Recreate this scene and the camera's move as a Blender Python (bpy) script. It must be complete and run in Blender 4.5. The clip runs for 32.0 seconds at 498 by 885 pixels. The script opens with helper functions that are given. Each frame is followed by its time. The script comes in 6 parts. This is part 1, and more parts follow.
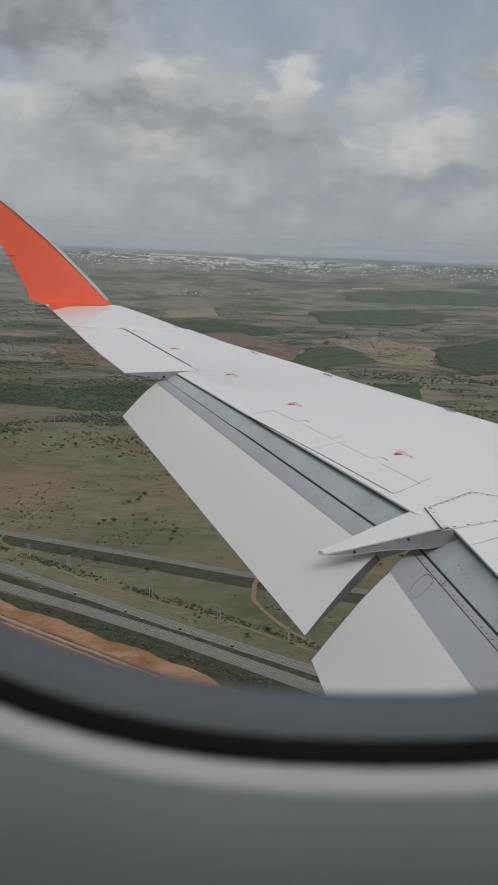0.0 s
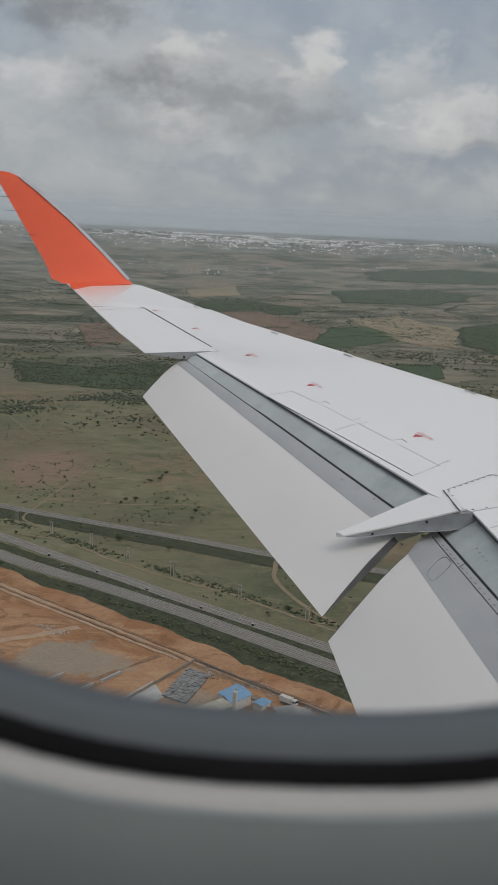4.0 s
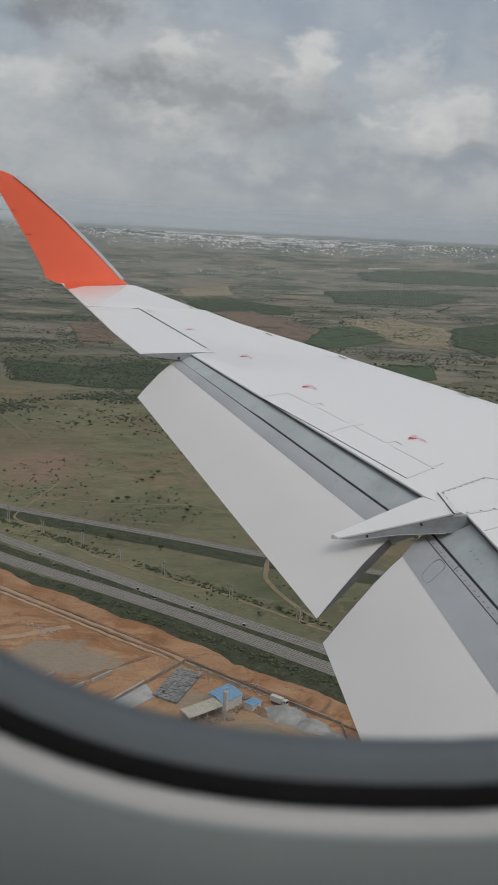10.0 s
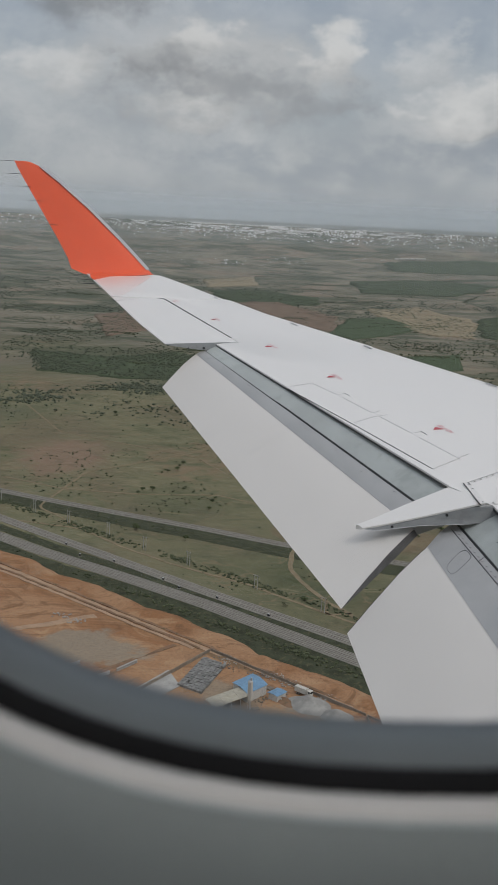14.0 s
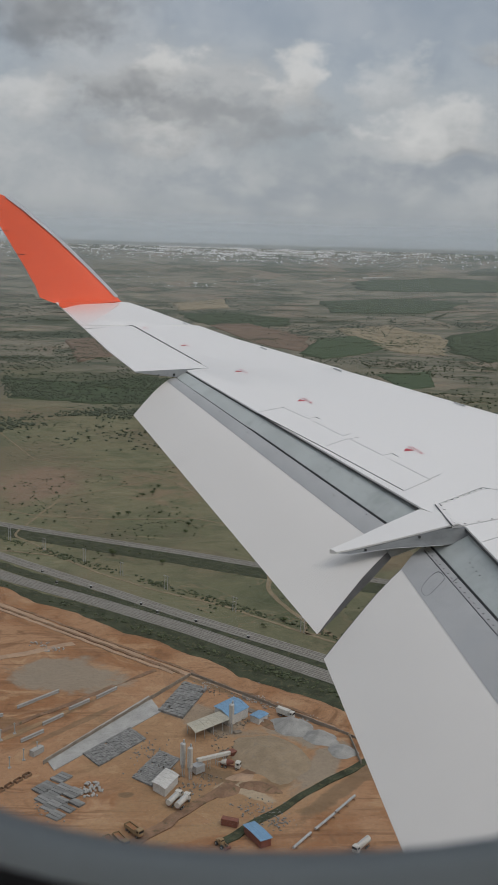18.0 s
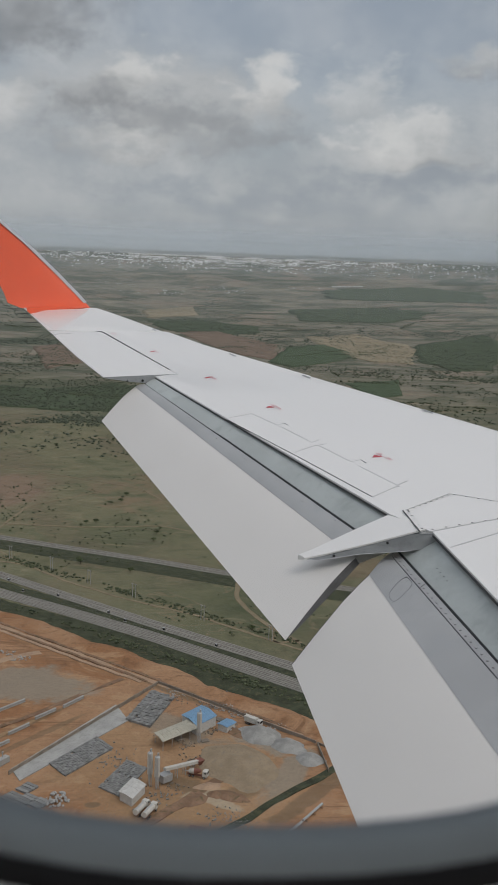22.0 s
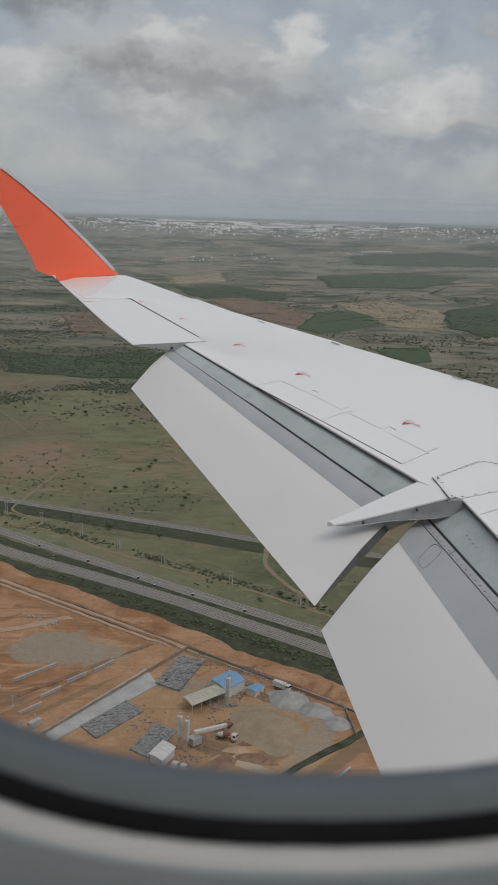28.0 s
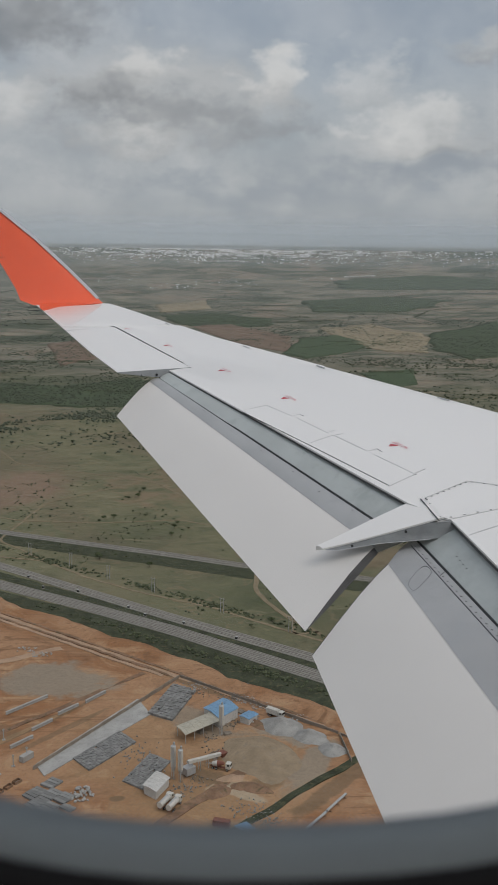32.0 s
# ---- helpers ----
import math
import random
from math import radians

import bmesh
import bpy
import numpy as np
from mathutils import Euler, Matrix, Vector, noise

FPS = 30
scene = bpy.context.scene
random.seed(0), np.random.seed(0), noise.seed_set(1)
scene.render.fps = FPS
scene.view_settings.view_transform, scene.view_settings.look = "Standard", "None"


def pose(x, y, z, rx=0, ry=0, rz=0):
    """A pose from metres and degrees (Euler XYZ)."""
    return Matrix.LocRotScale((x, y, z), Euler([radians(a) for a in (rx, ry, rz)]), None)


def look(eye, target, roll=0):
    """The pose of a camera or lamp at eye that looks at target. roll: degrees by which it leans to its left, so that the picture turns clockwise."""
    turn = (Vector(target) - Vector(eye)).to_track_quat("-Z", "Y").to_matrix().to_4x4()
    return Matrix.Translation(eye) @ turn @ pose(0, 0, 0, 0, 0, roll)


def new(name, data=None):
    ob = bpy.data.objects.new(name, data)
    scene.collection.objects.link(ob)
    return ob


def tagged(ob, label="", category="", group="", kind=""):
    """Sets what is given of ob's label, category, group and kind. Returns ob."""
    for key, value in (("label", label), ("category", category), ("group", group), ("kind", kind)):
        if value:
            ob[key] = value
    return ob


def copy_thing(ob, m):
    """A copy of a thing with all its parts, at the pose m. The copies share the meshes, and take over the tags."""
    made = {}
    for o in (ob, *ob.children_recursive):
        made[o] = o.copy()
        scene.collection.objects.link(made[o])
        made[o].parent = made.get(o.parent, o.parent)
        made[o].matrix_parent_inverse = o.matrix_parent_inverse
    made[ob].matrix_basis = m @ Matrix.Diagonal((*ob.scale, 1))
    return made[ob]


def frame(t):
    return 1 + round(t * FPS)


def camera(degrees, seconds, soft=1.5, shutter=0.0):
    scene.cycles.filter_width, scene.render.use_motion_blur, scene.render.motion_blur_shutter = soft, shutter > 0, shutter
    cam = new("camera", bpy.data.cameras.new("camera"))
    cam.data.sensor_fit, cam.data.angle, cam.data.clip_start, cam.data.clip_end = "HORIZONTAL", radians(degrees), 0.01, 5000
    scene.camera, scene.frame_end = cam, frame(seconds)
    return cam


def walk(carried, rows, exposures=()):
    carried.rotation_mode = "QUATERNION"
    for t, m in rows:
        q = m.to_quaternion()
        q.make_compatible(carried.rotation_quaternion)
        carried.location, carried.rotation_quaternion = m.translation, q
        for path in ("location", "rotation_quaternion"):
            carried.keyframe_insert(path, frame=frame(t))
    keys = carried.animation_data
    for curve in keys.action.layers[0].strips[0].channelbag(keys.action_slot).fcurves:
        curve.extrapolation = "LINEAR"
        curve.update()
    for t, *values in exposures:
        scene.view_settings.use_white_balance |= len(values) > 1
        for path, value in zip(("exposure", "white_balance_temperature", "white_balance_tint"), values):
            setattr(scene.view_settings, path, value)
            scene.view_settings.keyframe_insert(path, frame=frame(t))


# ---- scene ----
cam = camera(28.5, 32.0, soft=1.15)
cam.data.dof.use_dof = True          # the lens is focused on the wing; the window rim lies close by
cam.data.dof.focus_distance = 11.0
cam.data.dof.aperture_fstop = 26.0
# seconds, place in metres, turn in degrees; the eye is 200 m over the plain
PATH = [
    (0, -0.0129, 0.0231, 199.9486, 79.929, -2.559, -3.474),
    (0.5, -0.0060, 0.0270, 199.9411, 79.911, -2.756, -2.728),
    (1, -0.0046, 0.0268, 199.9396, 79.770, -3.004, -2.515),
    (1.5, -0.0052, 0.0237, 199.9435, 78.996, -3.178, -2.252),
    (2, -0.0044, 0.0234, 199.9460, 78.693, -3.089, -2.118),
    (2.5, -0.0032, 0.0246, 199.9524, 78.753, -2.838, -2.166),
    (4.5, 0.0008, 0.0224, 199.9602, 78.658, -2.614, -2.176),
    (5, -0.0026, 0.0203, 199.9678, 78.911, -2.686, -2.251),
    (5.5, -0.0048, 0.0177, 199.9681, 79.579, -2.595, -2.449),
    (6, -0.0061, 0.0166, 199.9678, 80.280, -2.906, -2.616),
    (6.5, -0.0070, 0.0153, 199.9630, 80.605, -3.181, -2.682),
    (7, -0.0076, 0.0145, 199.9632, 80.262, -3.208, -2.792),
    (7.5, -0.0081, 0.0164, 199.9664, 79.591, -3.458, -2.848),
    (8, -0.0085, 0.0185, 199.9570, 79.613, -3.093, -2.915),
    (8.5, -0.0084, 0.0185, 199.9693, 79.123, -3.180, -3.120),
    (9, -0.0094, 0.0160, 199.9721, 78.901, -2.786, -3.088),
    (9.5, -0.0132, 0.0121, 199.9688, 79.020, -2.720, -2.944),
    (10, -0.0162, 0.0123, 199.9680, 78.682, -3.008, -2.572),
    (10.5, -0.0159, 0.0169, 199.9598, 78.378, -3.154, -1.934),
    (11, -0.0148, 0.0189, 199.9655, 78.105, -3.096, -1.556),
    (11.5, -0.0149, 0.0189, 199.9680, 77.908, -2.933, -1.264),
    (12, -0.0151, 0.0176, 199.9729, 77.503, -2.989, -1.181),
    (12.5, -0.0144, 0.0150, 199.9834, 77.287, -3.112, -1.122),
    (13, -0.0136, 0.0167, 199.9775, 77.401, -3.108, -1.099),
    (13.5, -0.0132, 0.0179, 199.9663, 77.956, -2.938, -1.104),
    (15.5, -0.0134, 0.0241, 199.9596, 78.146, -2.185, -1.218),
    (16, -0.0076, 0.0246, 199.9650, 78.091, -1.549, -1.452),
    (16.5, -0.0026, 0.0218, 199.9742, 78.208, -1.163, -1.926),
    (17, -0.0006, 0.0199, 199.9775, 78.533, -1.068, -2.320),
    (17.5, -0.0005, 0.0181, 199.9816, 79.142, -1.044, -2.622),
    (18, -0.0008, 0.0173, 199.9887, 79.386, -1.538, -2.895),
    (18.5, -0.0019, 0.0164, 199.9935, 79.634, -1.972, -3.215),
    (19, -0.0031, 0.0160, 199.9957, 80.220, -2.039, -3.704),
    (19.5, -0.0035, 0.0174, 199.9919, 80.154, -2.099, -3.943),
    (20, -0.0030, 0.0179, 199.9881, 79.790, -2.137, -4.095),
    (20.5, -0.0016, 0.0194, 199.9851, 79.688, -2.287, -4.197),
    (21, -0.0005, 0.0211, 199.9828, 79.498, -2.350, -4.411),
    (21.5, -0.0004, 0.0212, 199.9806, 79.856, -2.197, -4.611),
    (22, -0.0001, 0.0216, 199.9781, 79.899, -2.063, -4.655),
    (22.5, 0.0008, 0.0234, 199.9740, 79.445, -2.018, -4.455),
    (23, 0.0009, 0.0254, 199.9784, 79.082, -2.241, -4.445),
    (23.5, -0.0003, 0.0242, 199.9754, 78.865, -2.137, -4.453),
    (24, -0.0017, 0.0190, 199.9825, 79.334, -2.058, -4.528),
    (24.5, -0.0031, 0.0132, 199.9870, 79.481, -1.906, -4.510),
    (25, -0.0054, 0.0090, 199.9871, 79.227, -1.672, -4.573),
    (25.5, -0.0096, 0.0075, 199.9855, 78.718, -1.623, -4.824),
    (26, -0.0127, 0.0072, 199.9818, 78.585, -1.425, -4.931),
    (26.5, -0.0121, 0.0028, 199.9903, 78.827, -1.082, -4.815),
    (28.5, -0.0049, 0.0118, 199.9797, 77.750, -1.858, -2.777),
    (29, -0.0036, 0.0082, 199.9915, 77.988, -1.506, -3.214),
    (29.5, -0.0035, 0.0092, 199.9941, 78.696, -1.374, -3.900),
    (30, -0.0027, 0.0099, 199.9937, 79.043, -1.221, -4.221),
    (30.5, -0.0002, 0.0084, 199.9941, 79.188, -0.985, -4.484),
    (31, 0.0013, 0.0092, 199.9917, 79.382, -0.720, -4.676),
    (31.5, 0.0009, 0.0173, 199.9848, 79.635, -0.671, -4.846),
    (32, 0.0018, 0.0330, 199.9726, 79.443, -0.646, -3.979),
]
walk(cam, [(t, pose(*v)) for t, *v in PATH], exposures=[(0.0, 0.02), (6.0, 0.05), (13.0, 0.08), (20.0, 0.05), (32.0, 0.07)])

EYE = Vector((0, 0, 200))
TAU = 2 * math.pi


# ---- node helpers ----
def link(nt, a, b):
    nt.links.new(a, b)


def node(nt, kind, **values):
    n = nt.nodes.new(kind)
    for key, v in values.items():
        if key in n.inputs:
            n.inputs[key].default_value = v
    return n


def maths(nt, op, a, b=None, c=None, clamp=False):
    n = nt.nodes.new("ShaderNodeMath")
    n.operation, n.use_clamp = op, clamp
    for i, v in enumerate((a, b, c)):
        if v is None:
            continue
        if hasattr(v, "links"):
            nt.links.new(v, n.inputs[i])
        else:
            n.inputs[i].default_value = v
    return n.outputs[0]


def mixc(nt, fac, a, b, mode="MIX"):
    n = nt.nodes.new("ShaderNodeMix")
    n.data_type, n.blend_type = "RGBA", mode
    for sock, v in ((n.inputs[0], fac), (n.inputs[6], a), (n.inputs[7], b)):
        if hasattr(v, "links"):
            nt.links.new(v, sock)
        elif isinstance(v, (int, float)):
            sock.default_value = v
        else:
            sock.default_value = (*v, 1)
    return n.outputs[2]


def ramp(nt, fac, lo, hi, a=0.0, b=1.0):
    n = nt.nodes.new("ShaderNodeMapRange")
    n.interpolation_type = "SMOOTHSTEP"
    nt.links.new(fac, n.inputs[0])
    for i, v in enumerate((lo, hi, a, b)):
        n.inputs[i + 1].default_value = v
    return n.outputs[0]


def noise_tex(nt, vec, scale, detail=4.0, rough=0.55, dist=0.0):
    n = node(nt, "ShaderNodeTexNoise", Scale=scale, Detail=detail, Roughness=rough, Distortion=dist)
    nt.links.new(vec, n.inputs["Vector"])
    return n.outputs["Fac"]


def scaled(nt, vec, s, off=(0, 0, 0)):
    n = nt.nodes.new("ShaderNodeMapping")
    n.inputs["Scale"].default_value, n.inputs["Location"].default_value = s, off
    nt.links.new(vec, n.inputs["Vector"])
    return n.outputs[0]


# ---- sky and sun: broken overcast, a weak high sun behind cloud ----
SUN_EL, SUN_AZ = radians(52), radians(135)
world = bpy.data.worlds.new("sky")
scene.world = world
world.use_nodes = True
nt = world.node_tree
nt.nodes.clear()
out = nt.nodes.new("ShaderNodeOutputWorld")
sky = nt.nodes.new("ShaderNodeTexSky")
sky.sky_type, sky.sun_disc = "NISHITA", False
sky.sun_elevation, sky.sun_rotation, sky.dust_density = SUN_EL, SUN_AZ, 3.0
way = nt.nodes.new("ShaderNodeTexCoord").outputs["Generated"]
split = nt.nodes.new("ShaderNodeSeparateXYZ")
link(nt, way, split.inputs[0])
wx, wy, wz = split.outputs
el = maths(nt, "ARCSINE", wz)
az = maths(nt, "ARCTAN2", wx, wy)
flat = nt.nodes.new("ShaderNodeCombineXYZ")
link(nt, az, flat.inputs[0])
link(nt, maths(nt, "MULTIPLY", el, 1.25), flat.inputs[1])
uv = flat.outputs[0]
billow = noise_tex(nt, uv, 11.0, 8.0, 0.58, 0.3)
broad = noise_tex(nt, scaled(nt, uv, (1, 1, 1), (4.3, 1.7, 0)), 3.2, 3.0, 0.5)
fine = noise_tex(nt, scaled(nt, uv, (1, 1.25, 1), (1.1, 7.7, 0)), 34.0, 9.0, 0.62, 0.2)
puffs = node(nt, "ShaderNodeTexVoronoi", Scale=42.0, Detail=4.0, Roughness=0.55, Smoothness=0.6)
puffs.feature, puffs.normalize = "SMOOTH_F1", True
link(nt, uv, puffs.inputs["Vector"])
fine = maths(nt, "ADD", maths(nt, "MULTIPLY", fine, 0.45), maths(nt, "MULTIPLY", puffs.outputs["Distance"], 0.9))
warp = maths(nt, "ADD", maths(nt, "MULTIPLY", maths(nt, "SUBTRACT", billow, 0.5), 1.5),
             maths(nt, "MULTIPLY", maths(nt, "SUBTRACT", fine, 0.42), 2.6))


# slow and quick swirls push the clouds' outlines about
push = []
for size, amount, at_ in ((9.0, 0.105, (2.2, 5.1, 0)), (27.0, 0.040, (8.2, 1.1, 0)), (75.0, 0.014, (3.2, 9.1, 0))):
    n = node(nt, "ShaderNodeTexNoise", Scale=size, Detail=3.0, Roughness=0.55)
    link(nt, scaled(nt, uv, (1, 1.3, 1), at_), n.inputs["Vector"])
    parts_ = nt.nodes.new("ShaderNodeSeparateColor")
    link(nt, n.outputs["Color"], parts_.inputs[0])
    push.append([maths(nt, "MULTIPLY", maths(nt, "SUBTRACT", parts_.outputs[i], 0.5), amount * k) for i, k in ((0, 1.5), (1, 0.75))])
az2, el2 = az, el
for pa, pe in push:
    az2, el2 = maths(nt, "ADD", az2, pa), maths(nt, "ADD", el2, pe)


def cloud(a, e, ra, re, soft):
    """How far the way into the sky lies in a ragged cloud at azimuth a and elevation e (degrees) of half-sizes ra, re; and its height in it."""
    du = maths(nt, "DIVIDE", maths(nt, "SUBTRACT", az2, radians(a)), radians(ra))
    dv = maths(nt, "DIVIDE", maths(nt, "SUBTRACT", el2, radians(e)), radians(re))
    d = maths(nt, "SQRT", maths(nt, "ADD", maths(nt, "MULTIPLY", du, du), maths(nt, "MULTIPLY", dv, dv)))
    d = maths(nt, "ADD", d, maths(nt, "MULTIPLY", warp, 0.55))
    return ramp(nt, d, 1.0 + soft * 0.45, 1.0 - soft), maths(nt, "ADD", dv, warp)


blue = mixc(nt, 1.0, sky.outputs[0], (0.105, 0.101, 0.098), "MULTIPLY")
veil = mixc(nt, ramp(nt, maths(nt, "ADD", maths(nt, "MULTIPLY", billow, 0.7), maths(nt, "MULTIPLY", fine, 0.3)), 0.36, 0.66), (0.335, 0.362, 0.388), (0.455, 0.468, 0.478))
col = mixc(nt, ramp(nt, broad, 0.34, 0.62, 0.58, 0.95), blue, veil)
DARK, GREY, BRIGHT, SLATE, PALE = (0.17, 0.178, 0.186), (0.275, 0.288, 0.30), (0.63, 0.628, 0.615), (0.265, 0.298, 0.335), (0.455, 0.46, 0.46)
# ragged clouds: shade at the base, shade at the top, azimuth, elevation, half-sizes, softness, cover
for low, high, a, e, ra, re, soft, much in (
        (GREY, PALE, -0.5, 8.6, 8.5, 3.1, 0.45, 0.62), (DARK, GREY, -8.6, 13.4, 5.2, 2.3, 0.7, 0.65), (PALE, BRIGHT, -9.8, 7.9, 3.0, 1.7, 0.5, 0.55),
        (PALE, BRIGHT, -1.6, 10.5, 2.3, 1.3, 0.5, 0.6), (PALE, BRIGHT, 4.6, 9.7, 2.0, 1.8, 0.45, 0.68), (DARK, GREY, -3.8, 9.1, 2.9, 1.2, 0.55, 0.45),
        (GREY, GREY, -0.8, 7.7, 4.8, 0.8, 0.7, 0.55), (PALE, BRIGHT, -2.4, 6.5, 3.4, 0.9, 0.65, 0.52), (GREY, GREY, 4.2, 6.9, 3.2, 0.5, 0.8, 0.4),
        (PALE, BRIGHT, 8.9, 7.2, 1.0, 0.5, 0.5, 0.4), (PALE, BRIGHT, 10.6, 10.0, 2.4, 1.7, 0.5, 0.45),
        (PALE, BRIGHT, 13.2, 7.3, 4.2, 1.7, 0.5, 0.66), (GREY, PALE, 14.4, 6.3, 3.8, 0.6, 0.7, 0.5), (SLATE, SLATE, 13.8, 5.0, 4.6, 1.0, 0.8, 0.8),
        (GREY, PALE, 17.2, 10.9, 3.0, 1.0, 0.6, 0.65), (SLATE, SLATE, 4.0, 3.7, 9.5, 0.8, 0.9, 0.55), (DARK, GREY, -24.0, 11.0, 8.0, 4.0, 0.7, 0.8),
        (PALE, BRIGHT, 27.0, 9.0, 6.0, 3.0, 0.6, 0.7)):
    inside, height = cloud(a, e, ra, re, soft)
    col = mixc(nt, maths(nt, "MULTIPLY", inside, much), col, mixc(nt, ramp(nt, height, -0.7, 0.6), low, high))
# the murk under the clouds, and the thinner, brighter cover overhead
col = mixc(nt, ramp(nt, el, radians(4.2), radians(0.3), 0.0, 0.82), col, (0.300, 0.328, 0.350))
over = mixc(nt, 1.0, col, mixc(nt, ramp(nt, el, radians(15), radians(55)), (1, 1, 1), (1.62, 1.61, 1.61)), "MULTIPLY")
bg = nt.nodes.new("ShaderNodeBackground")
link(nt, over, bg.inputs[0])
bg.inputs[1].default_value = 1.0
link(nt, bg.outputs[0], out.inputs[0])

sun = new("sun", bpy.data.lights.new("sun", "SUN"))
sun.data.energy, sun.data.angle, sun.data.color = 0.6, radians(26), (1.0, 0.96, 0.9)
sun.matrix_world = look((0, 0, 300), (-math.sin(SUN_AZ) * math.cos(SUN_EL), -math.cos(SUN_AZ) * math.cos(SUN_EL), 300 - math.sin(SUN_EL)))


# ---- materials ----
def material(name, rgb, rough=0.6, metal=0.0, spread=0.08, size=1.0, bump=0.0, bump_size=None, second=None, spec=0.5, rand=0.0):
    """A surface whose colour varies at two scales (metres: size and a ninth of it), with fine relief; second is the colour of its stains."""
    m = bpy.data.materials.new(name)
    m.use_nodes = True
    t = m.node_tree
    b = t.nodes["Principled BSDF"]
    b.inputs["Roughness"].default_value, b.inputs["Metallic"].default_value = rough, metal
    b.inputs["Specular IOR Level"].default_value = spec
    at = t.nodes.new("ShaderNodeTexCoord").outputs["Object"]
    n1, n2 = noise_tex(t, at, 1 / size, 4.0, 0.6), noise_tex(t, at, 9 / size, 5.0, 0.65)
    k = maths(t, "ADD", maths(t, "MULTIPLY", n1, 0.6), maths(t, "MULTIPLY", n2, 0.4))
    lo, hi = [c * (1 - spread) for c in rgb], [min(1, c * (1 + spread)) for c in rgb]
    c = mixc(t, ramp(t, k, 0.35, 0.65), lo, hi)
    if second:
        c = mixc(t, ramp(t, noise_tex(t, at, 2.3 / size, 6.0, 0.7), 0.52, 0.68, 0.0, 0.85), c, second)
    if rand:
        info = t.nodes.new("ShaderNodeObjectInfo").outputs["Random"]
        c = mixc(t, 1.0, c, mixc(t, info, (1 - rand,) * 3, (1 + rand,) * 3), "MULTIPLY")
    link(t, c, b.inputs["Base Color"])
    link(t, ramp(t, n2, 0.3, 0.7, max(0.02, rough - 0.07), min(1, rough + 0.07)), b.inputs["Roughness"])
    if bump:
        bn = t.nodes.new("ShaderNodeBump")
        bn.inputs["Strength"].default_value, bn.inputs["Distance"].default_value = 0.6, bump
        link(t, noise_tex(t, at, 1 / (bump_size or size * 0.1), 4.0), bn.inputs["Height"])
        link(t, bn.outputs[0], b.inputs["Normal"])
    return m


WHITE = material("white_wing_paint", (0.80, 0.787, 0.772), 0.38, spread=0.012, size=1.6)
FLAPW = material("white_flap_paint", (0.690, 0.667, 0.640), 0.5, spread=0.02, size=0.9, second=(0.660, 0.637, 0.610))
ORANGE = material("orange_paint", (0.86, 0.118, 0.042), 0.45, spread=0.03, size=0.8)
BAREGREY = material("grey_primer", (0.40, 0.405, 0.41), 0.5, 0.1, 0.08, 0.5, second=(0.37, 0.38, 0.39))
COVE = material("blue_grey_cove_paint", (0.46, 0.49, 0.48), 0.42, 0.1, 0.10, 0.4, second=(0.38, 0.41, 0.40))
# grey darkened to hold the shade of faces turned from the sky
FAIRSIDE = material("fairing_grey_with_shade", (0.31, 0.325, 0.335), 0.5, 0.1, 0.12, 0.25, second=(0.25, 0.26, 0.265))
ALLOY = material("bare_alloy", (0.56, 0.56, 0.57), 0.42, 0.7, 0.06, 0.3)
SEAL = material("black_sealant_and_gap_shade", (0.02, 0.021, 0.023), 0.7, spread=0.2, size=0.1)
LIP_SHADE = material("dark_lip_shade", (0.055, 0.056, 0.06), 0.6, spread=0.25, size=0.2, second=(0.10, 0.085, 0.075))
LINE = material("panel_line", (0.46, 0.46, 0.46), 0.7, spread=0.1, size=0.1)
RIVET = material("rivet_grime", (0.10, 0.10, 0.105), 0.6, 0.2, 0.2, 0.05)
RED = material("red_stencil", (0.50, 0.045, 0.07), 0.5, spread=0.06, size=0.1)
FADED = material("faded_red_lettering", (0.56, 0.14, 0.18), 0.5, spread=0.06, size=0.1)
BLUSH = material("pale_pink_overspray", (0.80, 0.63, 0.60), 0.38, spread=0.03, size=0.5)
t = BLUSH.node_tree
way_ = t.nodes.new("ShaderNodeVectorMath")
way_.operation = "DISTANCE"
way_.inputs[1].default_value = (-1.42, 10.36, -0.53)
link(t, t.nodes.new("ShaderNodeTexCoord").outputs["Object"], way_.inputs[0])
link(t, mixc(t, ramp(t, way_.outputs["Value"], 0.10, 1.25), (0.83, 0.55, 0.50), (0.80, 0.755, 0.738)), t.nodes["Principled BSDF"].inputs["Base Color"])
REVEAL = material("window_reveal_plastic", (0.15, 0.175, 0.195), 0.6, spread=0.05, size=0.08, bump=0.0004, bump_size=0.004)
GASKET = material("black_rubber_gasket", (0.012, 0.012, 0.013), 0.8, spread=0.2, size=0.03, spec=0.12)
TRIM = material("white_window_trim", (0.64, 0.63, 0.62), 0.5, spread=0.03, size=0.05)
PANEL = material("grey_cabin_panel", (0.36, 0.405, 0.42), 0.65, spread=0.03, size=0.3, bump=0.0004, bump_size=0.003)
CABIN = material("pale_cabin_lining", (0.52, 0.52, 0.51), 0.7, spread=0.03, size=0.5)
CARPET = material("dark_carpet", (0.06, 0.065, 0.08), 0.95, spread=0.2, size=0.2, bump=0.002, bump_size=0.01)

